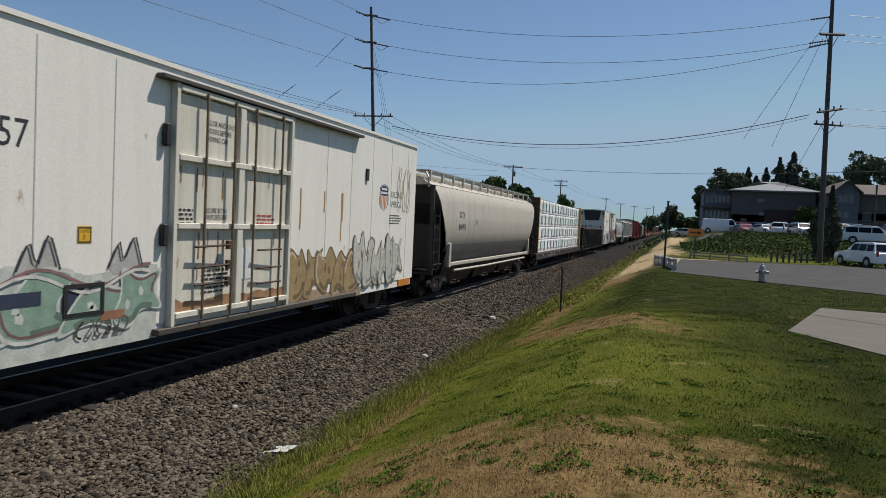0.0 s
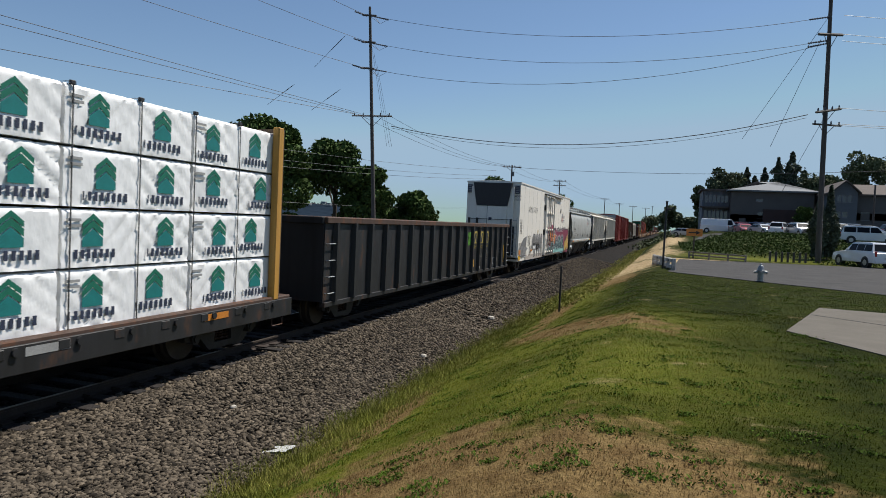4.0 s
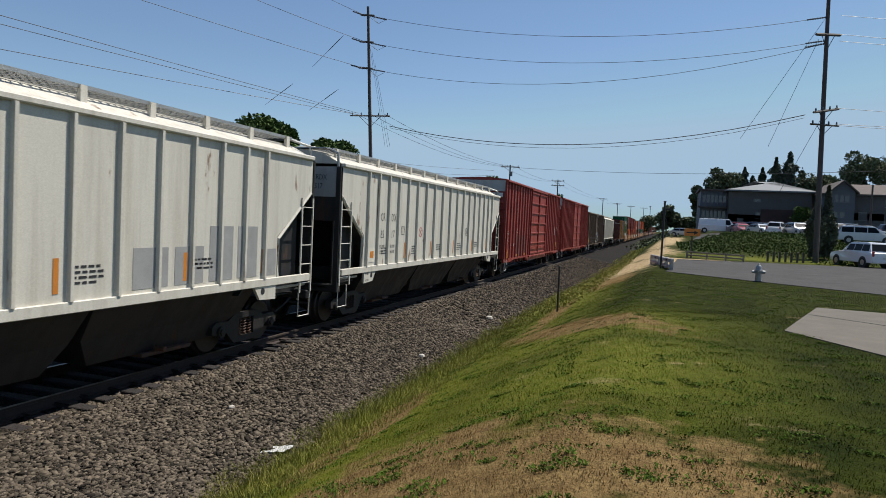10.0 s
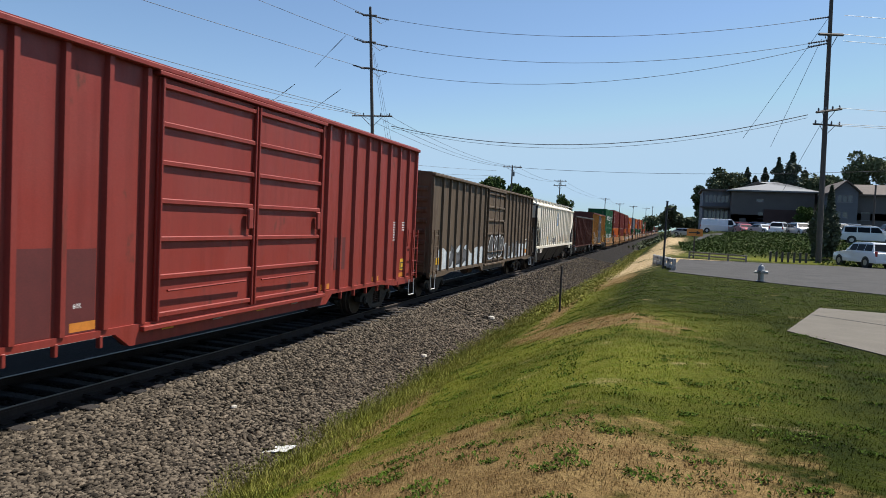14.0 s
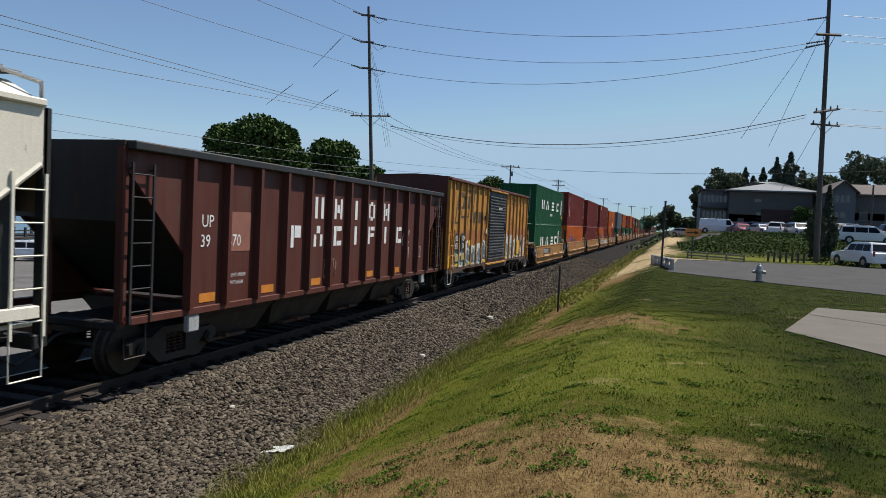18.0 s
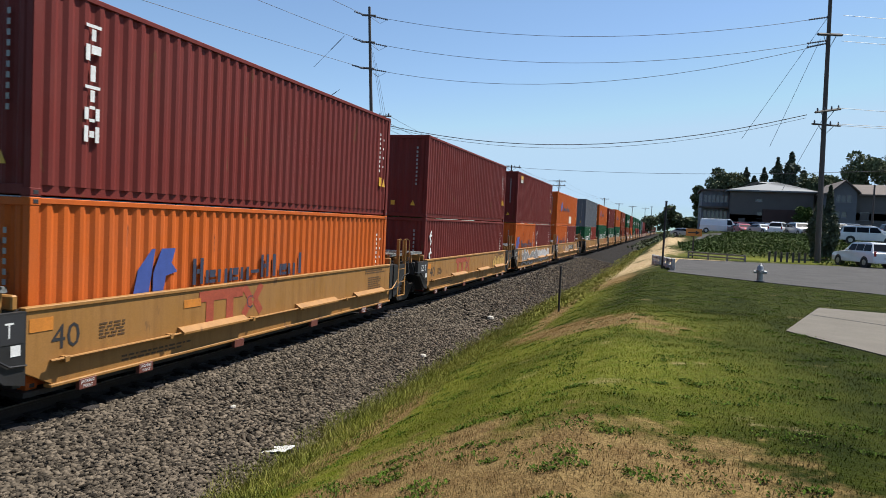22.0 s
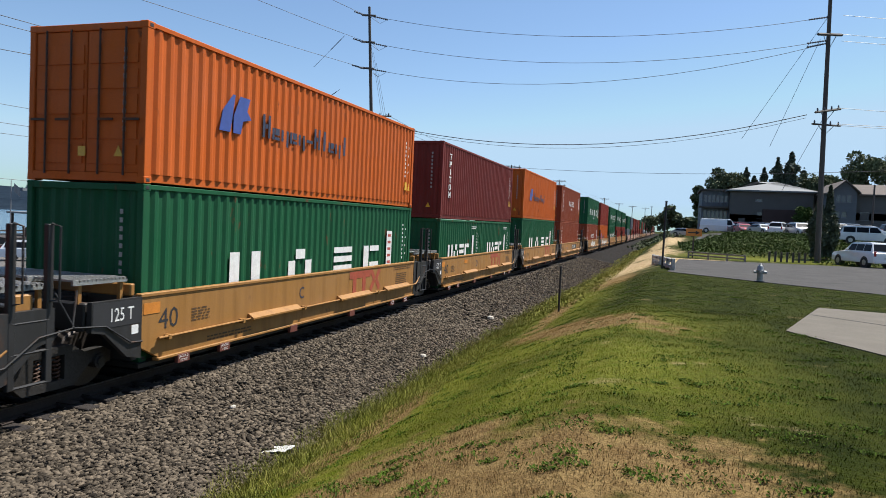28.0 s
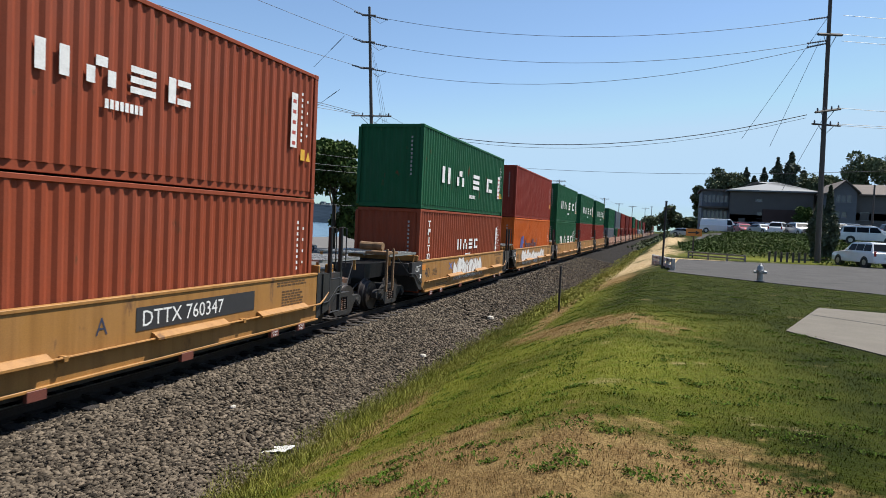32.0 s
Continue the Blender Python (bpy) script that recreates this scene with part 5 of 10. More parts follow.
for k in range(9):
    x, y = -60 - (k * 7) % 9, 22 + k * 5.5
    bx = thing("yard_crate", pose(x, y, -2.2, 0, 0, k * 13), "stacked dark crate on the shore yard", "crate", "crates on the yard")
    part("crate_body", G().box(-0.9, 0.9, -0.7, 0.7, 0.05, 1.1 + 0.3 * (k % 3), 0.03), (M_PILE, M_GRAYCONC, M_BARK)[k % 3], bx)
    part("crate_lid", G().box(-0.95, 0.95, -0.75, 0.75, 1.1 + 0.3 * (k % 3), 1.2 + 0.3 * (k % 3), 0.02), M_PILE, bx)

# ---- train: materials and shared pieces ----
M_STEEL = material("dark steel", (0.035, 0.032, 0.03), 0.6, 0.3, 0.4, 2.0, 30, 0.3)
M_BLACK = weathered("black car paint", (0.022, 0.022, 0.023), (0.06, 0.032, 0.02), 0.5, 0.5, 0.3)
M_RUSTY = weathered("rusty iron", (0.07, 0.04, 0.028), (0.12, 0.05, 0.025), 0.9, 0.75, 0.4)
M_WHEEL = material("wheel steel", (0.06, 0.05, 0.045), 0.5, 0.5, 0.4, 4, 40, 0.2)
M_ROD = material("rust-stained lock rod", (0.26, 0.18, 0.11), 0.7, 0, 0.4, 3, 30)
M_WHITE = weathered("white reefer paint", (0.80, 0.76, 0.68), (0.35, 0.2, 0.1), -0.3, 0.5, 0.07)
M_CREAM = weathered("cream hopper paint", (0.66, 0.62, 0.52), (0.22, 0.12, 0.06), 0.1, 0.5, 0.22)
M_LGREY = weathered("light grey hopper paint", (0.40, 0.415, 0.40), (0.16, 0.09, 0.05), 0.08, 0.5, 0.28)
M_SCYX = weathered("chalky cream hopper paint", (0.46, 0.42, 0.35), (0.20, 0.12, 0.07), 0.05, 0.55, 0.25)
M_DJTX = weathered("clean cream hopper paint", (0.70, 0.65, 0.54), (0.18, 0.10, 0.06), 0.0, 0.5, 0.1)
M_OFFWH = weathered("off-white hopper paint", (0.60, 0.57, 0.49), (0.18, 0.10, 0.06), 0.12, 0.5, 0.26)
M_RED = weathered("red boxcar paint", (0.245, 0.032, 0.022), (0.10, 0.03, 0.02), 0.15, 0.5, 0.22)
M_BROWN = weathered("brown boxcar paint", (0.105, 0.070, 0.042), (0.07, 0.04, 0.025), 0.45, 0.65, 0.45)
M_OXIDE = weathered("oxide red hopper paint", (0.088, 0.021, 0.013), (0.07, 0.03, 0.02), 0.35, 0.6, 0.3)
M_YELLOW = weathered("yellow boxcar paint", (0.45, 0.205, 0.030), (0.17, 0.055, 0.022), 0.6, 0.6, 0.55)
M_TTX = weathered("yellow well car paint", (0.31, 0.150, 0.038), (0.12, 0.06, 0.028), 0.2, 0.55, 0.3)
M_TTX2 = weathered("faded pink-brown well car paint", (0.40, 0.23, 0.16), (0.16, 0.08, 0.045), 0.4, 0.55, 0.3)
M_GALV = material("galvanised grating", (0.42, 0.43, 0.42), 0.5, 0.6, 0.3, 3, 50, 0.3)
M_ENDGREY = weathered("grey end paint", (0.36, 0.37, 0.37), (0.12, 0.08, 0.05), 0.1, 0.5, 0.2)
M_PWHITE = material("white stencil paint", (0.78, 0.78, 0.76), 0.6, 0, 0.2, 6, 60)
M_PBLACK = material("black stencil paint", (0.025, 0.025, 0.028), 0.6, 0, 0.2, 6, 60)
M_PYEL = material("yellow reflective stripe", (0.75, 0.42, 0.03), 0.45, 0, 0.2, 6, 60)
M_DULLYEL = material("dull worn yellow logo paint", (0.50, 0.38, 0.07), 0.6, 0, 0.45, 5, 30)
M_PORA = material("orange patch paint", (0.62, 0.22, 0.03), 0.5, 0, 0.2, 6, 60)
M_PBROWN = material("brown stencil paint", (0.10, 0.05, 0.02), 0.6, 0, 0.3, 6, 60)
M_PGREEN2 = material("blue-green print", (0.012, 0.20, 0.19), 0.5, 0, 0.2, 6, 60)
M_PRED = material("red stencil paint", (0.42, 0.06, 0.04), 0.55, 0, 0.2, 6, 60)
M_PBLUE = material("blue logo paint", (0.05, 0.09, 0.33), 0.5, 0, 0.2, 6, 60)
M_PGREEN = material("green logo print", (0.01, 0.16, 0.10), 0.5, 0, 0.2, 6, 60)
M_PNAVY = material("dark blue stencil paint", (0.03, 0.04, 0.075), 0.6, 0, 0.2, 6, 60)
M_PTTX = material("faded red logo paint", (0.40, 0.075, 0.035), 0.6, 0, 0.3, 6, 60)
M_PANELDK = material("dark red paint patch", (0.115, 0.020, 0.018), 0.6, 0, 0.2, 4, 60)
M_GREYP = material("grey paint patch", (0.33, 0.33, 0.32), 0.6, 0, 0.2, 4, 60)
M_HOSE = material("black rubber hose", (0.015, 0.015, 0.015), 0.6, 0, 0.2)

TEXTS = ["57", "ARMN", "ARMN 110219", "110219", "SCYX", "894913", "UP", "95780", "CAPACITY 5183 CUFT", "LD LMT 224600", "LT WT 61400",          "ARR", "504", "93", "505", "ARR 50493", "ARR 50539", "EXCESS HEIGHT CAR", "UP 39670", "RSG20", "40", "125 T", "JACKING", "POINT",
         "DTTX 759572", "DTTX 760347", "A", "B", "C", "D", "E", "LD LMT", "LT WT", "185400", "77600", "BUILDING", "AMERICA", "CLOSE AND LOCK", "DOORS BEFORE", "MOVING CAR",
         "SECURE BOTH", "HASPS BEFORE", "DJTX", "475682", "CRDX", "8517", "SIRX", "476086", "SI", "RX", "47", "60", "86", "CR", "DX", "85", "17", "DJ", "TX", "475", "682", "39", "670", "LD LMT 196500", "LT WT 66500", "RB", "431", "OX", "36", "201800", "61200", "200400", "62600",
         "4780", "CU FT", "F", "PLATE", "286K", "60K", "LIFT HERE", "JACK HERE", "25K", "Railcar", "Pooling", "Experts", "The nationwide boxcar pool", "next", "load", "any", "road"]
GLYPHS = {}


def set_type():
    """Each line of writing as flat faces, by the built-in font at size 1."""
    made = []
    for s in TEXTS:
        cu = bpy.data.curves.new("t", "FONT")
        cu.body, cu.resolution_u = s, 2
        made.append((s, new("t", cu)))
    bpy.context.view_layer.update()
    dg = bpy.context.evaluated_depsgraph_get()
    for s, ob in made:
        me = ob.evaluated_get(dg).to_mesh()
        vs = [tuple(v.co[:2]) for v in me.vertices]
        GLYPHS[s] = (vs, [tuple(p.vertices) for p in me.polygons], max(v[0] for v in vs))
    for s, ob in made:
        cu = ob.data
        bpy.data.objects.remove(ob)
        bpy.data.curves.remove(cu)


set_type()


def text(parent, s, u, v, h, x, mat=None, squeeze=1.0, face="side", name="lettering"):
    """A line of writing of cap height h, at u along and v up, on a side or an end."""
    vs, fs, w = GLYPHS[s]
    k = h / 0.69
    g = G()
    if face == "side":
        g.add([(x, u + a * k * squeeze, v + b * k) for a, b in vs], fs)
    else:
        g.add([(u + a * k * squeeze, x, v + b * k) for a, b in vs], fs)
    me = bpy.data.meshes.new(name)
    me.from_pydata(g.v, [], g.f)
    me.materials.append(mat or M_PWHITE)
    return part(name, me, None, parent)


def plate(parent, u0, u1, v0, v1, x, mat, name="patch", t=0.003, label="", hollow=0.0, bevel=0.0):
    g = G()
    if hollow:
        for a, b, c, d in ((u0, u1, v0, v0 + hollow), (u0, u1, v1 - hollow, v1), (u0, u0 + hollow, v0 + hollow, v1 - hollow), (u1 - hollow, u1, v0 + hollow, v1 - hollow)):
            g.box(x, x + t, a, b, c, d)
    else:
        g.box(x, x + t, u0, u1, v0, v1, bevel)
    return part(name, g, mat, parent, label)


def bars(parent, u, v, w, h, x, n, mat, seed=1, name="lettering", gap=0.3, tall=None):
    """A word as plain bars: n blocks across w, of height h."""
    g = G()
    step = w / n
    for i in range(n):
        hh = h * (tall[i % len(tall)] if tall else 1.0)
        a, b = u + i * step, u + i * step + step * (1 - gap)
        g.box(x, x + 0.003, a, b, v, v + hh)
    return part(name, g, mat, parent)


# a name's letters as loose upright and level blocks, in a unit square
BLOCKS = {"a": ((0, 0.3, 0, 1), (0.7, 1, 0, 1)), "b": ((0, 0.28, 0, 0.58), (0.72, 1, 0, 0.58), (0.3, 0.7, 0.64, 1)), "c": ((0, 1, 0, 0.24), (0, 1, 0.38, 0.62), (0, 1, 0.76, 1)),
          "d": ((0, 0.32, 0, 1), (0.4, 1, 0, 0.25), (0.4, 1, 0.75, 1)), "i": ((0.33, 0.67, 0, 1),), "m": ((0, 0.9, 0, 1),), "p": ((0, 0.28, 0, 1), (0.36, 1, 0.45, 1)), "f": ((0, 0.28, 0, 1), (0.36, 1, 0.78, 1), (0.36, 0.9, 0.42, 0.62)),
          "o": ((0, 0.26, 0.12, 0.88), (0.74, 1, 0.12, 0.88), (0.32, 0.68, 0, 0.2), (0.32, 0.68, 0.8, 1)), "n": ((0, 0.26, 0, 1), (0.74, 1, 0, 1), (0.34, 0.66, 0.3, 0.7)), "t": ((0, 1, 0.8, 1), (0.36, 0.64, 0, 0.72)),
          "e": ((0, 0.3, 0, 0.7), (0.38, 1, 0.0, 0.18), (0.38, 1, 0.3, 0.7)), "l": ((0.3, 0.7, 0, 1.35),), "y": ((0, 0.3, 0, 0.7), (0.7, 1, -0.3, 0.7)), "-": ((0, 1, 0.3, 0.5),), "h": ((0, 0.3, 0, 1.35), (0.7, 1, 0, 1.35), (0.36, 0.64, 0.55, 0.8))}


def blocks(parent, pattern, u, v, w, h, x, mat, name="emblem", gap=0.25):
    """An owner's name as plain blocks; w is the whole width."""
    step = w / len(pattern)
    g = G()
    for i, q in enumerate(pattern):
        a, wd = u + i * step, step * (1 - gap)
        for u0, u1, v0, v1 in BLOCKS[q]:
            g.box(x, x + 0.003, a + u0 * wd, a + u1 * wd, v + v0 * h, v + v1 * h)
    return part(name, g, mat, parent)


def shield(parent, u0, u1, v0, v1, x, red):
    """A crest: dark blue field above, upright red and white stripes below, no writing."""
    w, h = u1 - u0, v1 - v0

    def outline(k):
        mu, mv = (u0 + u1) / 2, (v0 + v1) / 2
        pts = ((0.04, 0.86), (0.2, 0.95), (0.5, 1.0), (0.8, 0.95), (0.96, 0.86), (0.92, 0.7), (1.0, 0.5), (0.97, 0.25), (0.8, 0.1), (0.5, 0.0), (0.2, 0.1), (0.03, 0.25), (0.0, 0.5), (0.08, 0.7))
        return [(mu + (u0 + p * w - mu) * k, mv + (v0 + q * h - mv) * k) for p, q in pts]
    part("emblem", G().prism(outline(1.0), "x", x, x + 0.002), M_PNAVY, parent, "blue, white and red crest")
    part("emblem_field", G().prism(outline(0.94), "x", x + 0.002, x + 0.003), M_PWHITE, parent)
    o = outline(0.9)
    part("emblem_field", G().prism([o[0], o[1], o[2], o[3], o[4], o[5], (o[5][0] + 0.01, v0 + 0.56 * h), (o[13][0] - 0.01, v0 + 0.56 * h), o[13]], "x", x + 0.003, x + 0.004), M_PNAVY, parent)
    st = G()
    for k in range(6):
        a = u0 + w * (0.09 + 0.145 * k)
        low = v0 + h * (0.07 + 0.14 * abs(k - 2.5) ** 2 / 6.25 + 0.02)
        st.box(x + 0.003, x + 0.004, a, a + w * 0.085, low, v0 + h * 0.54)
    part("emblem_stripes", st, red, parent)
    for k, (a, b) in enumerate(((0.22, 0.78), (0.17, 0.83))):
        part("emblem_bar", G().box(x + 0.004, x + 0.005, u0 + a * w, u0 + b * w, v0 + h * (0.77 - 0.14 * k), v0 + h * (0.85 - 0.14 * k)), M_PWHITE, parent)


def small_print(parent, u, v, w, n, x, mat, seed=0, h=0.035, gap=0.075):
    """Lines of data too small to read."""
    r = random.Random(seed)
    g = G()
    for i in range(n):
        a = u
        while a < u + w * r.uniform(0.75, 1.0):
            b = a + r.uniform(0.05, 0.16)
            g.box(x, x + 0.002, a, min(b, u + w), v - i * gap, v - i * gap + h)
            a = b + 0.035
    return part("data_stencil", g, mat, parent)


def blob(g, cu, cv, ru, rv, x, n, rough, r, t=0.0):
    pts = []
    for i in range(n):
        a = 2 * math.pi * i / n
        k = 1 + r.uniform(-rough, rough)
        pts.append((x, cu + math.cos(a) * ru * k, cv + math.sin(a) * rv * k))
    c = len(g.v)
    g.v.append((x, cu, cv))
    g.v += pts
    g.f += [(c, c + 1 + i, c + 1 + (i + 1) % n) for i in range(n)]


def stroke(g, pts, w, x):
    """A painted line of width w through the points (u, v)."""
    k = len(g.v)
    for i, (u, v) in enumerate(pts):
        a, b = pts[max(0, i - 1)], pts[min(len(pts) - 1, i + 1)]
        d = math.hypot(b[0] - a[0], b[1] - a[1]) or 1
        nu, nv = -(b[1] - a[1]) / d * w / 2, (b[0] - a[0]) / d * w / 2
        g.v += [(x, u + nu, v + nv), (x, u - nu, v - nv)]
    g.f += [(k + 2 * i, k + 2 * i + 1, k + 2 * i + 3, k + 2 * i + 2) for i in range(len(pts) - 1)]


def flat(parent, g, mat, name):
    me = bpy.data.meshes.new(name)
    me.from_pydata(g.v, [], g.f)
    me.materials.append(mat)
    return part(name, me, None, parent)


SPRAY = {}


def spray(c):
    if c not in SPRAY:
        SPRAY[c] = material("spray paint %02d" % len(SPRAY), c, 0.6, 0, 0.3, 5, 50)
    return SPRAY[c]


def overspray(parent, u0, u1, v0, v1, x, color, seed, wild=0.3, spiky=False):
    """A ragged ground of sprayed paint behind a piece."""
    r = random.Random(seed)
    g = G()
    n = int((u1 - u0) / 0.11)
    for i in range(n + 1):
        u = u0 + (u1 - u0) * i / n
        z = v1 + (v1 - v0) * wild * (noise.noise((u * 1.3, seed * 3.7, 0)) + 0.5 * noise.noise((u * 4.1, seed, 5)))
        if spiky:
            z += 0.16 * abs((i % 5) - 2.5) / 2.5 * r.uniform(0.3, 1.3)
        g.v += [(x, u, v0), (x, u, z)]
    g.f += [(2 * i, 2 * i + 2, 2 * i + 3, 2 * i + 1) for i in range(n)]
    return flat(parent, g, spray(color), "graffiti_cloud")


def graffiti(parent, u0, u1, v0, v1, x, back, fill, line, light, seed, letters=6, spikes=True):
    """A painted piece: a ragged cloud, fat leaning shapes with outlines and highlights. No writing."""
    letters = int(letters * 1.25)
    r = random.Random(seed)
    h, w = v1 - v0, u1 - u0
    if back:
        g = G()
        n = max(10, int(w * 6))
        top = []
        for i in range(n + 1):
            u = u0 + w * i / n
            z = v0 + h * (0.72 + 0.16 * math.sin(i * 0.9 + seed) + r.uniform(-0.06, 0.06)) + (h * 0.2 if spikes and i % 2 else 0)
            top.append((u, min(z, v1 + 0.1)))
        k = len(g.v)
        for u, z in top:
            g.v += [(x, u, v0 + r.uniform(0, 0.05)), (x, u, z)]
        g.f += [(k + 2 * i, k + 2 * i + 2, k + 2 * i + 3, k + 2 * i + 1) for i in range(n)]
        flat(parent, g, spray(back), "graffiti_cloud")
    outl, hi, tone = G(), G(), G()
    step = w / letters

    def rounded(poly):
        for _ in range(2):
            out = []
            for i, p in enumerate(poly):
                q = poly[(i + 1) % len(poly)]
                out += [(0.8 * p[0] + 0.2 * q[0], 0.8 * p[1] + 0.2 * q[1]), (0.2 * p[0] + 0.8 * q[0], 0.2 * p[1] + 0.8 * q[1])]
            poly = out
        return poly

    def face(g, poly, xx):
        k = len(g.v)
        g.v += [(xx, p[0], p[1]) for p in poly]
        g.f.append(tuple(range(k, k + len(poly))))
    last = -1
    for i in range(letters):
        kind = r.choice([k for k in range(len(FORMS)) if k != last])
        last = kind
        lean, tall = r.uniform(-0.3, 0.4) * step, h * r.uniform(0.7, 1.0)
        wide = step * r.uniform(1.1, 1.6)
        cu, base = u0 + step * i - (wide - step) / 2, v0 + r.uniform(0.0, 0.06) * h
        raw = [(p[0] + r.uniform(-0.05, 0.05), p[1] + r.uniform(-0.05, 0.05)) for p in FORMS[kind]]
        poly = rounded([(cu + p[0] * wide + lean * p[1], base + p[1] * tall) for p in raw])
        mu, mv = cu + wide / 2 + lean / 2, base + tall / 2
        o = min(0.06, 0.07 * h)
        fat = [(mu + (p[0] - mu) * (1 + 2 * o / wide), mv + (p[1] - mv) * (1 + 2 * o / tall)) for p in poly]
        xx = x + 0.002 + 0.0016 * i
        face(outl, fat, xx)
        body = G()
        face(body, poly, xx + 0.0006)
        flat(parent, body, spray(fill), "graffiti_shape")
        n = len(poly)
        j = r.randrange(n)
        rim = [poly[(j + q) % n] for q in range(n // 3)]
        stroke(hi, [(mu + (p[0] - mu) * 0.86, mv + (p[1] - mv) * 0.9) for p in rim], o * 0.7, xx + 0.0011)
        low = [p for p in poly if p[1] < mv - 0.12 * tall]
        if len(low) > 4:
            stroke(tone, [(mu + (p[0] - mu) * 0.8, mv + (p[1] - mv) * 0.82) for p in low[:len(low) * 2 // 3]], o * 1.6, xx + 0.0009)
        for _ in range(2):
            blob(outl, mu + r.uniform(-0.2, 0.2) * wide, mv + r.uniform(-0.25, 0.25) * tall, 0.05 * wide, 0.09 * tall, xx + 0.0012, 7, 0.3, r)
    flat(parent, outl, spray(line), "graffiti_outline")
    flat(parent, tone, spray(tuple(c * 0.5 for c in fill)), "graffiti_shading")
    if light:
        flat(parent, hi, spray(light), "graffiti_highlight")


# fat leaning forms of no alphabet, in a unit square
FORMS = (((0, 0.1), (0.35, 0), (0.6, 0.35), (1.1, 0.2), (0.8, 0.6), (1.05, 1), (0.55, 0.75), (0.2, 1), (0.25, 0.55)),
         ((0.1, 0), (1.0, 0.15), (0.7, 0.4), (1.1, 0.9), (0.6, 1.0), (0.3, 0.6), (0, 0.8)),
         ((0, 0.3), (0.5, 0), (0.75, 0.3), (1.1, 0), (1, 0.65), (0.7, 1.05), (0.45, 0.7), (0.1, 1)),
         ((0.15, 0), (0.8, 0.05), (1.1, 0.5), (0.85, 1), (0.65, 0.8), (0.3, 1.05), (0, 0.6)),
         ((0, 0), (0.45, 0.2), (0.9, 0), (0.85, 0.5), (1.15, 0.75), (0.65, 0.8), (0.4, 1.05), (0.1, 0.6)))


def scrawl(parent, u0, u1, v0, v1, x, mat, seed, w=0.035, n=5):
    """Thin tags and scribbles, no letters."""
    r = random.Random(seed)
    g = G()
    step = (u1 - u0) / n
    for i in range(n):
        pts = []
        cu = u0 + step * (i + 0.5)
        ph, k = r.uniform(0, 6), r.choice((1.2, 1.7, 2.3))
        for q in range(16):
            t = q / 15
            pts.append((cu + 0.5 * step * math.sin(ph + 6.28 * k * t) * (0.5 + 0.5 * t), v0 + (v1 - v0) * (0.5 + 0.48 * math.sin(ph * 2 + 6.28 * t * (k * 0.6)))))
        stroke(g, pts, w, x + 0.0006 * i)
    return flat(parent, g, mat, "scrawl")


# ---- running gear ----
WHEELS = []


def wheel_mesh():
    g = G()
    for s in (-1, 1):
        x0 = s * 0.72
        prof = [(0.0, 0.10), (0.42, 0.10), (0.42, 0.03), (0.455, 0.0), (0.47, -0.10), (0.50, -0.12), (0.50, -0.15), (0.40, -0.15), (0.36, -0.06), (0.15, -0.05), (0.12, -0.12), (0.0, -0.12)]
        n = 28
        rings = [[(x0 + s * (b - 0.02), r * math.cos(2 * math.pi * k / n), r * math.sin(2 * math.pi * k / n)) for k in range(n)] for r, b in [(max(r, 0.004), b) for r, b in prof]]
        g.loft(rings)
        for k in range(3):
            a = 2.1 * k
            g.tube([(x0 + s * 0.07, 0.07 * math.cos(a), 0.07 * math.sin(a)), (x0 + s * 0.12, 0.07 * math.cos(a), 0.07 * math.sin(a))], 0.02, 6)
    g.tube([(-0.9, 0, 0), (0.9, 0, 0)], 0.08, 12)
    return g.mesh("wheelset", M_WHEEL, True)


def frame_mesh():
    """A cast side frame: arched bar, two jaws, the window for the springs."""
    g = G()
    out = [(-1.12, 0.42), (-1.12, 0.58), (-0.98, 0.66), (-0.62, 0.64), (-0.38, 0.78), (0.38, 0.78), (0.62, 0.64), (0.98, 0.66), (1.12, 0.58), (1.12, 0.42), (0.98, 0.40), (0.72, 0.46),
           (0.42, 0.18), (-0.42, 0.18), (-0.72, 0.46), (-0.98, 0.40)]
    inn = [(-0.26, 0.30), (-0.26, 0.66), (0.26, 0.66), (0.26, 0.30)]
    for x0, x1 in ((0.92, 1.08),):
        # the arch, as pieces round the spring window
        g.prism([(-1.12, 0.42), (-1.12, 0.58), (-0.98, 0.66), (-0.62, 0.64), (-0.5, 0.60), (-0.72, 0.46), (-0.98, 0.40)], "x", x0, x1)
        g.prism([(1.12, 0.42), (0.98, 0.40), (0.72, 0.46), (0.5, 0.60), (0.62, 0.64), (0.98, 0.66), (1.12, 0.58)], "x", x0, x1)
        g.prism([(-0.62, 0.64), (-0.38, 0.78), (0.38, 0.78), (0.62, 0.64), (0.5, 0.60), (0.26, 0.66), (-0.26, 0.66), (-0.5, 0.60)], "x", x0, x1)
        g.prism([(-0.72, 0.46), (-0.5, 0.60), (-0.26, 0.66), (-0.26, 0.30), (-0.42, 0.18)], "x", x0, x1)
        g.prism([(0.72, 0.46), (0.42, 0.18), (0.26, 0.30), (0.26, 0.66), (0.5, 0.60)], "x", x0, x1)
        g.prism([(-0.42, 0.18), (-0.26, 0.30), (0.26, 0.30), (0.42, 0.18)], "x", x0, x1)
    for s in (-1, 1):
        g.tube([(0.95, s * 0.87, 0.46), (1.13, s * 0.87, 0.46)], 0.11, 14)
        g.tube([(1.13, s * 0.87, 0.46), (1.16, s * 0.87, 0.46)], 0.07, 10)
    return g.mesh("side_frame", M_STEEL)


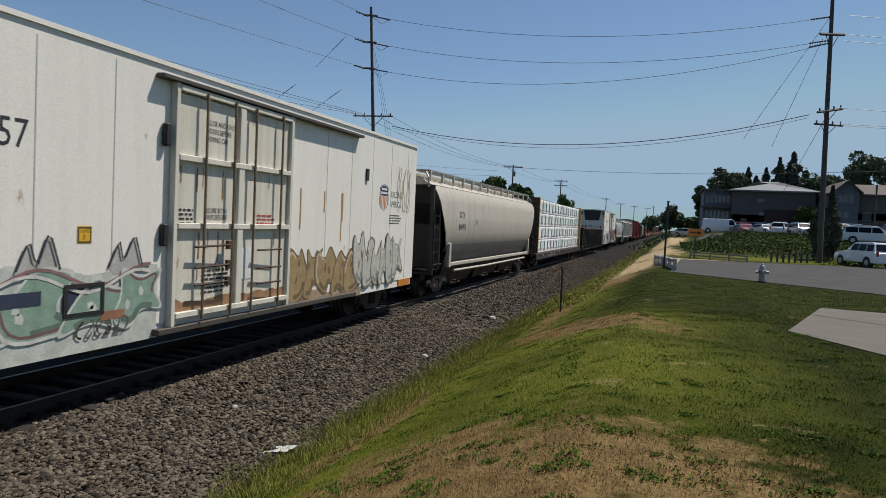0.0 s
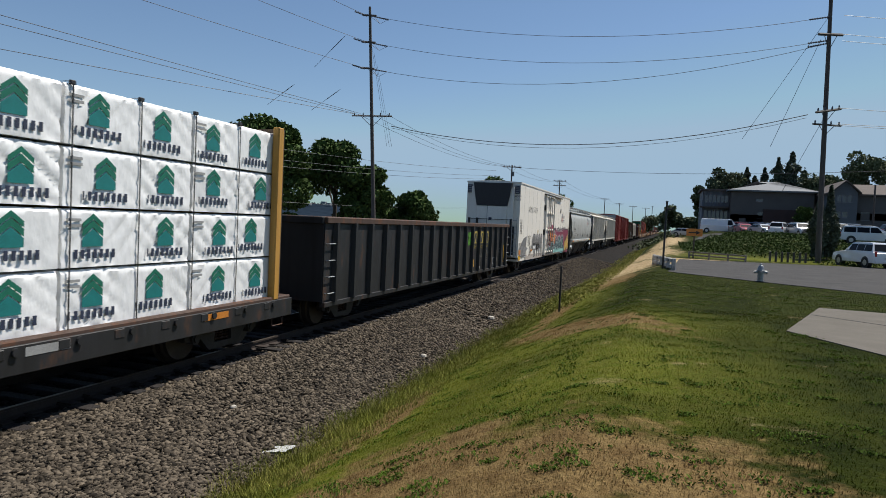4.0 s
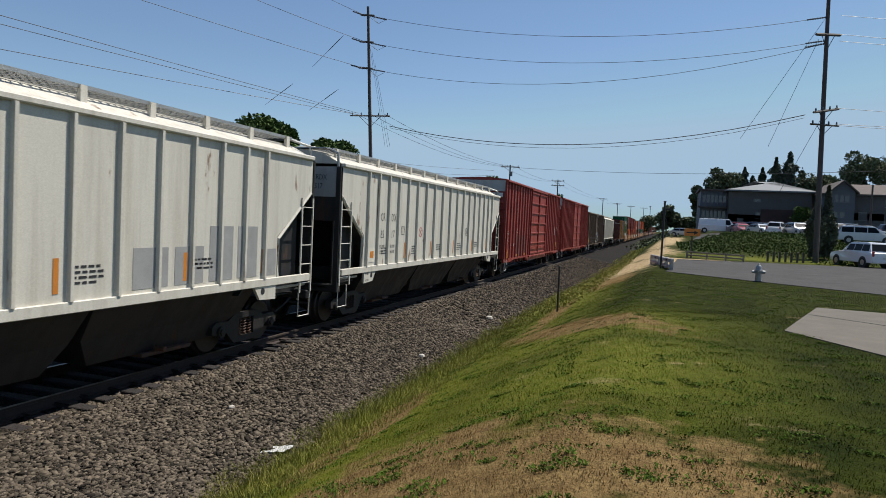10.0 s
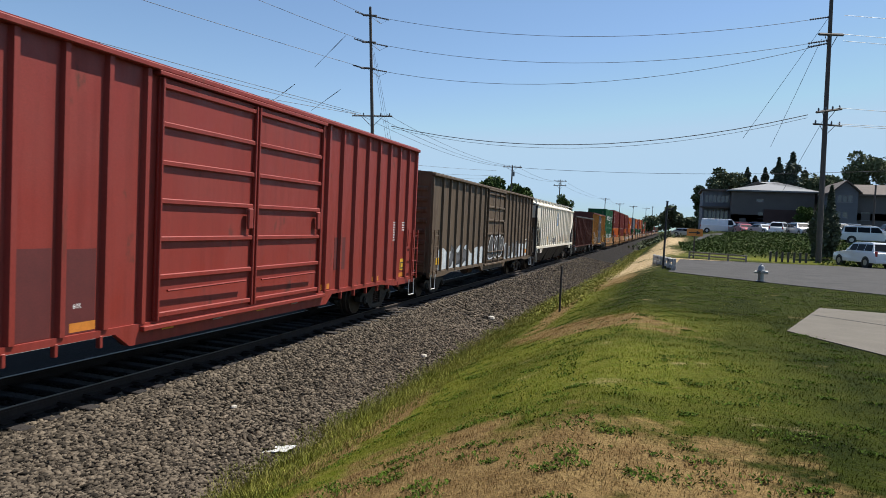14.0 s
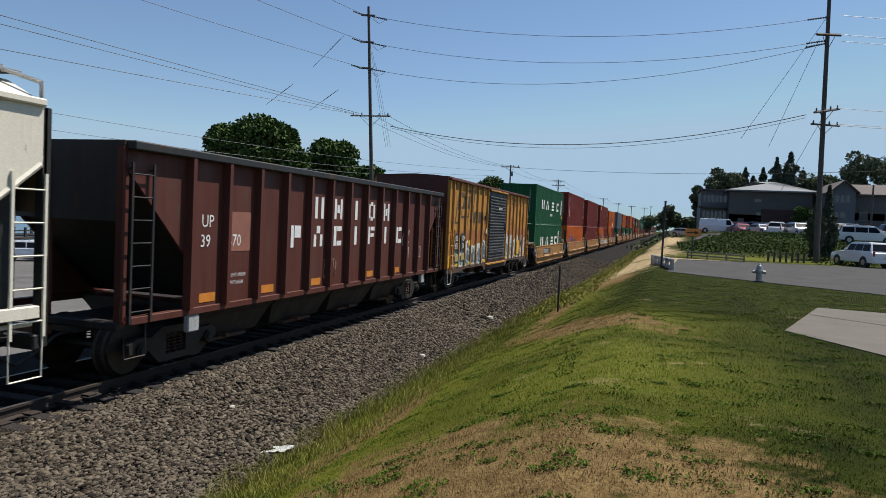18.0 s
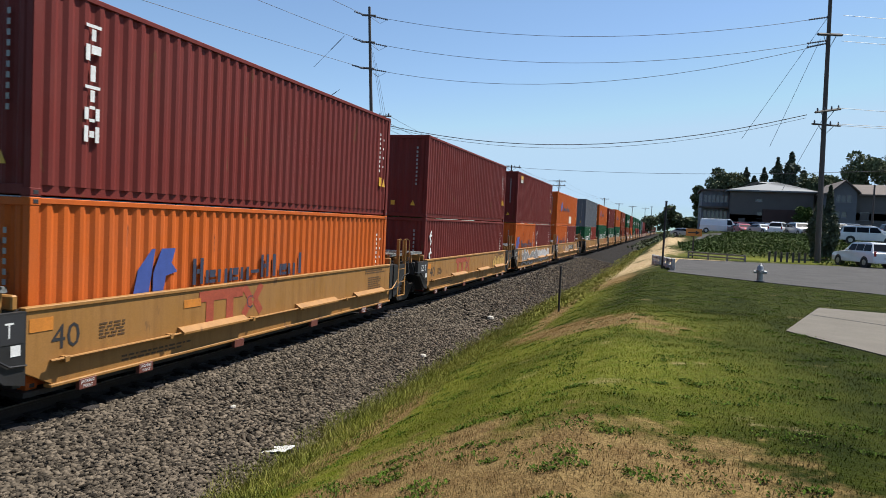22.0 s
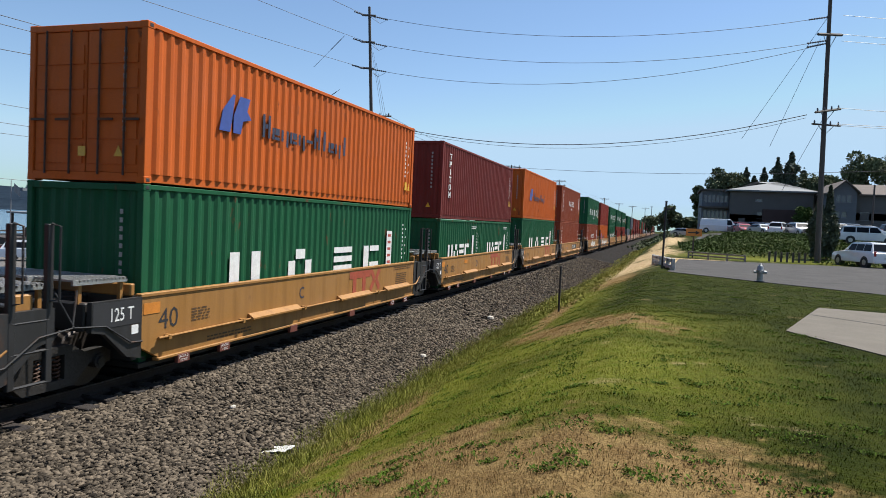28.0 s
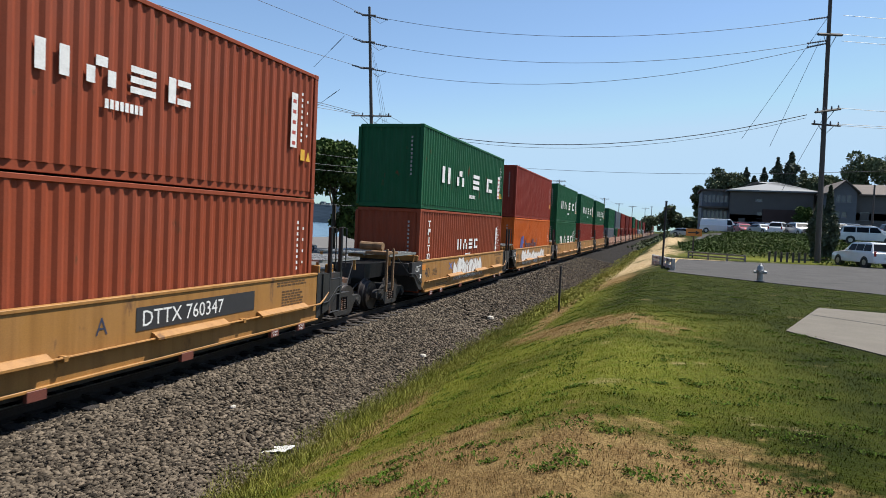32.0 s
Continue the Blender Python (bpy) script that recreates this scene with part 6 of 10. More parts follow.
def spring_mesh():
    g = G()
    for k, y in enumerate((-0.17, 0.0, 0.17)):
        n = 40
        g.tube([(1.0 + 0.06 * math.cos(a * 0.95), y + 0.06 * math.sin(a * 0.95), 0.30 + 0.34 * a / n) for a in range(n + 1)], 0.014, 4)
    return g.mesh("spring", M_RUSTY)


MESH_WHEEL, MESH_FRAME, MESH_SPRING = wheel_mesh(), frame_mesh(), spring_mesh()
MESH_BOLSTER = G().box(-1.0, 1.0, -0.2, 0.2, 0.55, 0.78, 0.03).box(-0.25, 0.25, -0.25, 0.25, 0.75, 0.92, 0.02).mesh("bolster", M_STEEL)


def truck(parent, y):
    """A two-axle truck under the car at y."""
    b = part("truck", MESH_BOLSTER, None, parent, "black cast steel truck")
    b.location = (0, y, 0)
    for s in (1, -1):
        f = part("side_frame", MESH_FRAME, None, b)
        f.rotation_euler = (0, 0, 0 if s > 0 else math.pi)
        q = part("spring", MESH_SPRING, None, b)
        q.rotation_euler = (0, 0, 0 if s > 0 else math.pi)
    for k in (-0.87, 0.87):
        w = part("wheelset", MESH_WHEEL, None, b)
        w.location = (0, k, 0.47)
        WHEELS.append((w, k))
    return b


def coupler(parent, y, s):
    """Knuckle coupler with its shank and the air hose, at the end y, pointing to s."""
    g = G()
    g.box(-0.10, 0.10, min(y, y + s * 0.55), max(y, y + s * 0.55), 0.76, 0.96, 0.02)
    g.box(-0.20, 0.16, min(y + s * 0.5, y + s * 0.78), max(y + s * 0.5, y + s * 0.78), 0.70, 1.02, 0.05)
    part("coupler", g, M_RUSTY, parent, "rusty knuckle coupler")
    h = G()
    h.tube([(0.45, y, 0.85), (0.42, y + s * 0.25, 0.8), (0.3, y + s * 0.5, 0.55), (0.25, y + s * 0.75, 0.42)], 0.025, 6)
    part("air_hose", h, M_HOSE, parent)


MESHES = {}


def shared(key, make):
    if key not in MESHES:
        MESHES[key] = make()
    return MESHES[key]


def ladder(parent, x, u0, u1, v0, v1, n, mat, end=False, off=0.07):
    """Two stiles and n rungs, proud of a side (or of an end)."""
    g = G()

    def p(u, v, d):
        return (x + d, u, v) if not end else (u, x - d, v)
    for u in (u0, u1):
        a, b = p(u - 0.02, v0, off - 0.015), p(u + 0.02, v1, off + 0.015)
        lo, hi = [min(i, j) for i, j in zip(a, b)], [max(i, j) for i, j in zip(a, b)]
        g.box(lo[0], hi[0], lo[1], hi[1], lo[2], hi[2])
        for v in (v0 + 0.1, v1 - 0.1):
            g.tube([p(u, v, 0), p(u, v, off)], 0.015, 5)
    for i in range(n):
        v = v0 + (v1 - v0) * (i + 0.5) / n
        g.tube([p(u0, v, off), p(u1, v, off)], 0.013, 6)
    return part("ladder", g, mat, parent)


def stirrup(parent, x, u0, u1, v0, v1, mat):
    g = G()
    g.tube([(x, u0, v1), (x, u0, v0), (x, u1, v0), (x, u1, v1)], 0.016, 6)
    return part("sill_step", g, mat, parent)


def grab(parent, x, u, v0, v1, mat, d=0.09):
    g = G().tube([(x, u, v0), (x + d, u, v0), (x + d, u, v1), (x, u, v1)], 0.014, 6)
    return part("grab_iron", g, mat, parent)


def underframe(parent, half, w=0.32, z0=0.78, z1=1.0, mat=None):
    """Centre sill, brake gear and pipes beneath a car."""
    g = G()
    g.box(-w, w, -half + 0.3, half - 0.3, z0, z1, 0.02)
    part("centre_sill", g, mat or M_STEEL, parent)
    g = G()
    g.tube([(0.75, -2.2, 0.72), (0.75, -1.5, 0.72)], 0.2, 14)
    g.tube([(0.7, -1.5, 0.72), (0.7, 3.2, 0.8)], 0.025, 6)
    g.tube([(0.9, -half + 3.5, 0.9), (0.9, half - 3.5, 0.9)], 0.02, 6)
    g.box(0.45, 0.95, 0.4, 0.9, 0.55, 0.9, 0.04)
    part("brake_gear", g, M_RUSTY, parent)


def bogies(parent, half, inset=1.75):
    for s in (-1, 1):
        truck(parent, s * (half - inset))
        coupler(parent, s * (half - 0.05), s)

# ---- train: the cars ----


def hull(parent, half, w, z0, z1, mat, roof=0.12, name="body", t=0.06, roofmat=None):
    """The closed box of a house car: two side walls, two ends, floor and a low peaked roof."""
    for s in (1, -1):
        g = G()
        g.box(s * w - (t if s > 0 else 0), s * w + (0 if s > 0 else t), -half, half, z0, z1)
        part("side_wall", g, mat, parent)
        g = G()
        g.box(-w + t, w - t, s * half - (t if s > 0 else 0), s * half + (0 if s > 0 else t), z0, z1)
        part("end_wall", g, mat, parent)
    g = G()
    g.prism([(-w - 0.03, z1), (w + 0.03, z1), (w + 0.03, z1 + 0.07), (w * 0.5, z1 + roof), (0, z1 + roof * 1.25), (-w * 0.5, z1 + roof), (-w - 0.03, z1 + 0.07)], "y", -half - 0.02, half + 0.02)
    n = int(half / 0.62)
    for i in range(-n, n + 1):
        y = i * half / (n + 0.5)
        g.prism([(-w, z1 + 0.075), (-w * 0.5, z1 + roof + 0.03), (0, z1 + roof * 1.25 + 0.03), (w * 0.5, z1 + roof + 0.03), (w, z1 + 0.075), (0, z1 + roof)], "y", y - 0.03, y + 0.03)
    part("roof", g, roofmat or mat, parent)
    part("floor", G().box(-w + t, w - t, -half + t, half - t, z0 - 0.1, z0), M_STEEL, parent)


def posts(parent, ys, w, z0, z1, mat, depth=0.09, width=0.11, name="side_post", both=True):
    """Pressed outside posts with chamfered flanks."""
    def make():
        g = G()
        a, b = width / 2, width / 2 * 0.62
        g.prism([(0, -a), (depth, -b), (depth, b), (0, a)], "z", 0, 1.0)
        return g.mesh(name, mat)
    me = shared((name, mat.name, depth, width), make)
    for s in ((1, -1) if both else (1,)):
        for y in ys:
            p = part(name, me, None, parent)
            p.location = (s * w, y, z0)
            p.scale = (1, 1, z1 - z0)
            p.rotation_euler = (0, 0, 0 if s > 0 else math.pi)


def reefer(s0, s1, seed):
    half, w = (s1 - s0) / 2, 1.52
    th = thing("refrigerator_car", pose(XC, 0, 0), "white insulated refrigerator car with painted graffiti, on the rails", "freight car", "cars of the train")
    hull(th, half, w, 0.98, 5.08, M_WHITE, 0.1)
    sill = G().box(-w + 0.02, w - 0.02, -half + 0.1, half - 0.1, 0.76, 0.98, 0.01)
    part("side_sill", sill, M_WHITE, th)
    x = w + 0.002
    # seams between the side sheets
    seam = G()
    y = -half + 1.25
    while y < half - 0.3:
        if not -1.9 < y < 2.9:
            seam.box(x - 0.001, x + 0.0015, y - 0.009, y + 0.009, 1.0, 4.95)
        y += 1.31
    part("sheet_seam", seam, material("grey sealant seam", (0.50, 0.49, 0.46), 0.6), th)
    d0, d1 = (-1.2, 2.45) if seed == 1 else (-2.0, 1.65)
    door = part("plug_door", G().box(x, x + 0.05, d0 + 0.12, d1 - 0.12, 1.0, 4.72, 0.01), M_CREAM if seed == 1 else M_WHITE, th, "insulated sliding plug door")
    fr = G()
    for a, b, c, d in ((d0, d0 + 0.1, 0.9, 4.86), (d1 - 0.1, d1, 0.9, 4.86)):
        fr.box(x, x + 0.12, a, b, c, d, 0.01)
    for z in (4.74, 3.62, 2.5, 1.02):
        fr.box(x + 0.05, x + 0.13, d0 + 0.1, d1 - 0.1, z, z + 0.1, 0.01)
    fr.box(x + 0.05, x + 0.12, (d0 + d1) / 2 - 0.09, (d0 + d1) / 2 + 0.09, 1.1, 4.74, 0.01)
    part("door_frame", fr, M_CREAM if seed == 1 else M_WHITE, door)
    for k in (0.2, 0.42, 0.6, 0.86):
        y = d0 + (d1 - d0) * k
        part("lock_rod", G().tube([(x + 0.16, y, 0.95), (x + 0.16, y, 4.8)], 0.024, 8), M_ROD if seed == 1 else M_GREYP, door)
    for z in (1.55, 1.85, 2.2):
        ha = G()
        ha.tube([(x + 0.17, d0 + 0.5, z), (x + 0.2, d0 + 1.4, z + 0.02)], 0.02, 6)
        ha.box(x + 0.14, x + 0.2, d0 + 1.35, d0 + 1.5, z - 0.06, z + 0.1, 0.01)
        part("handle", ha, M_RUSTY, door)
        part("handle", G().tube([(x + 0.17, d1 - 1.3, z - 0.1), (x + 0.2, d1 - 0.5, z - 0.1)], 0.02, 6), M_RUSTY, door)
    m_track = material("dark door track", (0.10, 0.085, 0.07), 0.6, 0.3)
    part("door_track", G().box(x, x + 0.16, d0 - 0.35, d1 + 3.4, 4.86, 4.93, 0.01), m_track, th)
    part("door_track", G().box(x, x + 0.14, d0 - 0.3, d1 + 3.3, 0.80, 0.9, 0.01), m_track, th)
    for z in (4.0, 2.4):
        part("hinge_block", G().box(x, x + 0.1, d0 - 0.2, d0 - 0.08, z - 0.18, z + 0.18, 0.02), M_STEEL, th)
    # notices on the door
    dx = x + 0.055
    for s, z in (("CLOSE AND LOCK", 4.30), ("DOORS BEFORE", 4.16), ("MOVING CAR", 4.02), ("SECURE BOTH", 2.78), ("HASPS BEFORE", 2.66)):
        text(th, s, d0 + 0.85, z, 0.09, dx, M_PBLACK, 0.75)
    small_print(th, d0 + 0.82, 1.75, 0.8, 6, dx, M_PBLACK, 3)
    small_print(th, d0 + 0.2, 2.8, 0.35, 4, dx, M_PBLACK, 4)
    small_print(th, d1 - 1.2, 2.75, 0.7, 3, dx, M_PRED, 5)
    plate(th, d0 + 1.85, d0 + 2.3, 1.55, 2.15, dx, M_PWHITE, "placard")
    e0 = 7.3 if seed == 1 else 5.8
    shield(th, e0, e0 + 0.68, 3.05, 3.79, x, M_PORA if seed == 1 else M_PRED)
    text(th, "BUILDING", e0 + 0.8, 3.44, 0.18, x, M_PNAVY, 0.78)
    text(th, "AMERICA", e0 + 0.8, 3.16, 0.18, x, M_PNAVY, 0.78)
    b0 = -2.98 if seed == 1 else -4.28
    plate(th, b0, b0 + 0.25, 2.29, 2.53, x, M_PYEL, "placard", hollow=0)
    plate(th, b0 + 0.015, b0 + 0.235, 2.305, 2.515, x + 0.004, M_PBLACK, "placard_mark", hollow=0.012)
    text(th, "F", b0 + 0.1, 2.34, 0.07, x + 0.004, M_PBLACK)
    text(th, "PLATE", b0 + 0.05, 2.44, 0.04, x + 0.004, M_PBLACK)
    v0 = 6.35 if seed == 1 else 5.05
    plate(th, v0, v0 + 0.14, 3.81, 4.12, x, M_PBLACK, "vent", 0.04)
    if seed == 1:
        text(th, "57", -4.2, 3.5, 0.36, x, M_PBLACK, 0.85)
        plate(th, -3.2, -2.5, 1.27, 1.73, x, M_STEEL, "fuel_hatch", 0.03, hollow=0.06)
        plate(th, -3.14, -2.56, 1.33, 1.67, x, M_PNAVY, "fuel_hatch_screen", 0.01)
        overspray(th, -9.9, -1.4, 0.76, 1.95, x + 0.002, (0.60, 0.62, 0.55), 11, 0.12)
        graffiti(th, -9.9, -1.45, 1.0, 1.95, x + 0.004, None, (0.27, 0.39, 0.30), (0.66, 0.66, 0.60), (0.20, 0.11, 0.10), 11, 8, False)
        rp = random.Random(14)
        for k, u in enumerate((-9.6, -8.4, -7.1, -5.9, -4.85, -3.92, -2.42)):
            pts = [(u, 1.92), (u + 0.14, 2.26), (u + 0.2, 2.32), (u + 0.26, 2.1), (u + 0.32, 2.06), (u + 0.46, 2.38), (u + 0.52, 2.36), (u + 0.66, 1.98)]
            pts = [(a, b + rp.uniform(-0.04, 0.04)) for a, b in pts]
            g = G().add([(x + 0.003, a, b) for a, b in pts] + [(x + 0.003, u + 0.5, 1.8), (x + 0.003, u + 0.1, 1.82)], [tuple(range(10))])
            flat(th, g, spray((0.50, 0.48, 0.44)), "graffiti_shape")
            g = G()
            stroke(g, pts, 0.032, x + 0.022)
            flat(th, g, spray((0.05, 0.04, 0.05)), "graffiti_outline")
        for k in range(2):
            g = G()
            stroke(g, [(-9.9 + 0.17 * q, 1.82 + 0.14 * math.sin(q * 0.55 + 0.5 * k) - 0.08 * k) for q in range(50)], 0.045, x + 0.021 + 0.001 * k)
            flat(th, g, spray((0.72, 0.68, 0.62) if k else (0.30, 0.16, 0.15)), "graffiti_outline")
        for a, b, c, d, m_ in ((-2.55, -2.1, 1.17, 1.3, spray((0.36, 0.16, 0.09))), (-4.3, -3.55, 1.5, 1.68, M_PNAVY)):
            plate(th, a, b, c, d, x + 0.02, m_, "patch")
        scrawl(th, -3.0, -2.0, 0.95, 1.2, x + 0.02, spray((0.10, 0.09, 0.08)), 16, 0.025, 6)
        text(th, "25K", -1.95, 1.32, 0.1, x + 0.02, M_PBLACK)
        graffiti(th, 2.55, 6.0, 0.85, 2.25, x + 0.003, None, (0.40, 0.28, 0.13), (0.20, 0.12, 0.07), (0.66, 0.58, 0.44), 12, 4, False)
        graffiti(th, 5.9, 9.0, 0.9, 2.35, x + 0.014, None, (0.58, 0.57, 0.49), (0.22, 0.18, 0.15), (0.74, 0.72, 0.66), 13, 5, False)
        overspray(th, 2.5, 6.3, 0.76, 1.0, x + 0.002, (0.42, 0.30, 0.19), 15, 0.8)
        overspray(th, d0 + 0.12, d1 - 0.12, 1.01, 1.28, x + 0.053, (0.36, 0.20, 0.10), 17, 0.6)
        ru = random.Random(18)
        rust = G()
        for k in range(16):
            u, v, l = ru.uniform(d0 + 0.2, d1 - 0.2), ru.choice((1.9, 2.45, 2.5, 3.55)), ru.uniform(0.2, 0.6)
            stroke(rust, [(u, v), (u + 0.01, v - l * 0.5), (u, v - l)], ru.uniform(0.015, 0.04), x + 0.054 + 0.0003 * k)
        flat(th, rust, spray((0.40, 0.21, 0.09)), "rust_streak")
        scrawl(th, 8.6, 9.7, 3.0, 4.4, x + 0.004, spray((0.55, 0.47, 0.3)), 5, 0.03, 3)
        small_print(th, 8.1, 2.9, 0.9, 4, x, M_PBLACK, 6)
        plate(th, 9.0, 9.9, 0.78, 0.98, x - 0.01, M_PORA, "stripe", 0.02)
        rust = G()
        for k, (u, l) in enumerate(((5.0, 1.2), (5.05, 0.7), (4.1, 0.5), (3.0, 0.9))):
            stroke(rust, [(u, 3.4), (u + 0.01, 3.4 - l * 0.5), (u, 3.4 - l)], 0.05, x + 0.002 + 0.0005 * k)
        flat(th, rust, spray((0.5, 0.25, 0.07)), "rust_streak")
    else:
        text(th, "ARMN 110219", -7.6, 3.56, 0.36, x, M_PBLACK, 0.94)
        wedge = G().add([(x + 0.003, u, v) for u, v in ((-9.85, 1.15), (-9.3, 1.75), (-8.6, 2.05), (-7.75, 2.16), (-7.8, 1.8), (-8.1, 1.0), (-9.0, 0.95))], [tuple(range(7))])
        flat(th, wedge, spray((0.20, 0.20, 0.205)), "graffiti_shape")
        graffiti(th, -9.7, -8.0, 1.0, 1.75, x + 0.005, None, (0.28, 0.28, 0.28), (0.12, 0.12, 0.12), (0.40, 0.40, 0.40), 21, 2, False)
        for k in range(3):
            scrawl(th, -9.85, -9.25, 2.3 + 0.28 * k, 2.54 + 0.28 * k, x + 0.004, M_PBLACK, 7 + k, 0.02, 5)
        scrawl(th, -10.0, -9.4, 1.3, 1.8, x + 0.004, M_PBLACK, 29, 0.02, 5)
        scrawl(th, -7.5, -6.6, 1.55, 2.2, x + 0.004, M_PBLACK, 22, 0.025, 4)
        scrawl(th, -7.0, -6.2, 1.0, 1.6, x + 0.004, M_PBLACK, 28, 0.022, 6)
        overspray(th, -8.0, -2.2, 0.76, 1.05, x + 0.002, (0.52, 0.46, 0.40), 20, 0.5)
        # two bows, two slanting legs: fat grey forms with dark outlines
        for k, (u, wd) in enumerate(((-6.1, 1.3), (-4.85, 0.75), (-4.1, 0.8), (-3.3, 0.75))):
            pts = [(u, 1.45), (u + 0.08 * wd, 2.0), (u + 0.4 * wd, 2.3), (u + 0.85 * wd, 2.22), (u + wd, 1.85), (u + 0.9 * wd, 1.55), (u + 1.05 * wd, 0.95), (u + 0.6 * wd, 0.86), (u + 0.5 * wd, 1.45), (u + 0.3 * wd, 1.3)]
            g = G().add([(x + 0.003 + 0.002 * k, a, b) for a, b in pts], [tuple(range(len(pts)))])
            flat(th, g, spray((0.22, 0.215, 0.21)), "graffiti_shape")
            g = G()
            stroke(g, pts + pts[:1], 0.05, x + 0.004 + 0.002 * k)
            stroke(g, [(u + 0.3 * wd, 1.75), (u + 0.5 * wd, 1.95), (u + 0.7 * wd, 1.8), (u + 0.5 * wd, 1.7), (u + 0.3 * wd, 1.75)], 0.04, x + 0.0045 + 0.002 * k)
            flat(th, g, spray((0.05, 0.045, 0.05)), "graffiti_outline")
            g = G()
            stroke(g, [(a - 0.04 * wd, b - 0.09) for a, b in pts[1:5]], 0.025, x + 0.0049 + 0.002 * k)
            flat(th, g, spray((0.5, 0.5, 0.5)), "graffiti_highlight")
        plate(th, -5.7, -4.82, 1.60, 1.72, x + 0.014, M_PBLACK, "patch")
        plate(th, -5.66, -4.88, 1.38, 1.56, x + 0.014, M_PWHITE, "placard")
        plate(th, -4.52, -3.88, 1.33, 1.68, x + 0.014, M_STEEL, "fuel_hatch", 0.03, hollow=0.04)
        plate(th, -6.42, -5.98, 1.24, 1.36, x + 0.014, M_PORA, "reflector_stripe")
        overspray(th, 2.2, 9.95, 0.76, 2.62, x + 0.002, (0.05, 0.03, 0.05), 24, 0.08, True)
        overspray(th, 1.7, 9.9, 0.76, 2.42, x + 0.003, (0.26, 0.022, 0.075), 25, 0.1, True)
        overspray(th, 1.8, 7.3, 0.76, 1.25, x + 0.0045, (0.30, 0.62, 0.58), 26, 0.5)
        graffiti(th, 2.0, 7.2, 0.85, 2.4, x + 0.006, None, (0.022, 0.085, 0.095), (0.70, 0.76, 0.74), (0.015, 0.02, 0.03), 25, 5, False)
        graffiti(th, 2.2, 7.0, 0.82, 1.22, x + 0.024, None, (0.28, 0.60, 0.55), (0.03, 0.06, 0.07), (0.80, 0.84, 0.82), 31, 5, False)
        graffiti(th, 7.9, 9.7, 0.85, 2.2, x + 0.03, None, (0.68, 0.42, 0.06), (0.06, 0.03, 0.03), (0.85, 0.85, 0.8), 26, 2, False)
        graffiti(th, 7.2, 8.2, 0.8, 1.5, x + 0.026, None, (0.20, 0.30, 0.28), (0.06, 0.03, 0.05), None, 32, 2, False)
        scrawl(th, 3.1, 6.9, 2.42, 2.62, x + 0.03, M_PWHITE, 33, 0.022, 8)
        overspray(th, -0.7, 1.62, 0.95, 2.75, x + 0.053, (0.30, 0.022, 0.09), 27, 0.3)
        overspray(th, 1.5, 2.3, 0.8, 2.6, x + 0.0035, (0.30, 0.022, 0.09), 35, 0.2)
        graffiti(th, -0.6, 2.6, 1.55, 2.6, x + 0.057, None, (0.62, 0.20, 0.04), (0.25, 0.03, 0.09), (0.3, 0.6, 0.6), 27, 2, False)
        graffiti(th, -0.6, 1.9, 0.9, 1.75, x + 0.07, None, (0.03, 0.11, 0.12), (0.65, 0.72, 0.70), (0.03, 0.02, 0.03), 34, 2, False)
        plate(th, -9.95, -9.45, 1.15, 1.4, x + 0.016, M_PORA, "stripe")
        plate(th, -9.95, -9.4, 0.82, 1.08, x, M_PYEL, "placard")
    # cooling unit in the front end: dark grille above, white housing with flared cheeks
    e = -half - 0.02
    unit = part("cooling_unit", G().box(-0.85, 0.85, e - 0.28, e, 2.75, 3.79, 0.04), M_WHITE, th, "white refrigeration unit housing")
    part("grille", G().prism([(-0.86, 3.80), (0.86, 3.80), (0.98, 4.35), (1.08, 5.06), (-1.08, 5.06), (-0.98, 4.35)], "y", e - 0.30, e), M_PBLACK, unit)
    for s in (-1, 1):
        part("cheek", G().prism([(s * 0.86, 2.75), (s * 1.2, 2.75), (s * 1.2, 4.85), (s * 1.02, 4.75), (s * 0.86, 3.9)], "y", e - 0.2, e), M_WHITE, unit)
        part("louvre", G().box(s * 1.22 - 0.0 if s > 0 else -1.48, 1.48 if s > 0 else -1.22, e - 0.06, e, 4.5, 4.95), M_PNAVY, unit)
        g = G()
        for k in range(4):
            z = 4.55 + k * 0.1
            g.box(1.25 if s > 0 else -1.45, 1.45 if s > 0 else -1.25, e - 0.09, e - 0.06, z, z + 0.03)
        part("slat", g, M_ENDGREY, unit)
    part("panel_gap", G().box(-0.26, -0.24, e - 0.29, e - 0.28, 2.8, 3.9), M_PBLACK, unit)
    part("sight_panel", G().box(-0.15, 0.02, e - 0.3, e - 0.28, 3.0, 3.15), M_PNAVY, unit)
    if seed != 1:
        text(th, "ARMN", 1.2, 4.3, 0.12, e - 0.065, M_PNAVY, 0.8, "end")
        text(th, "110219", 1.2, 4.12, 0.12, e - 0.065, M_PNAVY, 0.72, "end")
    part("end_recess", G().box(-1.25, 1.25, e - 0.03, e, 1.0, 2.7), M_PBLACK, th)
    for s in (-1, 1):
        y = s * half
        pl = G().box(-1.3, 1.3, min(y, y + s * 0.55), max(y, y + s * 0.55), 1.05, 1.1)
        part("end_platform", pl, M_GALV, th)
        rl = G()
        for u in (-1.2, -0.75, 1.15):
            rl.box(u - 0.06, u + 0.06, y + s * 0.5 - 0.03, y + s * 0.5 + 0.03, 1.1, 3.1)
        for z in (3.05, 2.75):
            rl.tube([(-1.2, y + s * 0.5, z), (1.15, y + s * 0.5, z)], 0.018, 6)
        part("end_railing", rl, M_STEEL, th)
        ladder(th, -half - 0.05 if s < 0 else half + 0.17, 1.15, 1.42, 1.1, 3.2, 6, M_ENDGREY, True)
    underframe(th, half)
    bogies(th, half, 2.1)
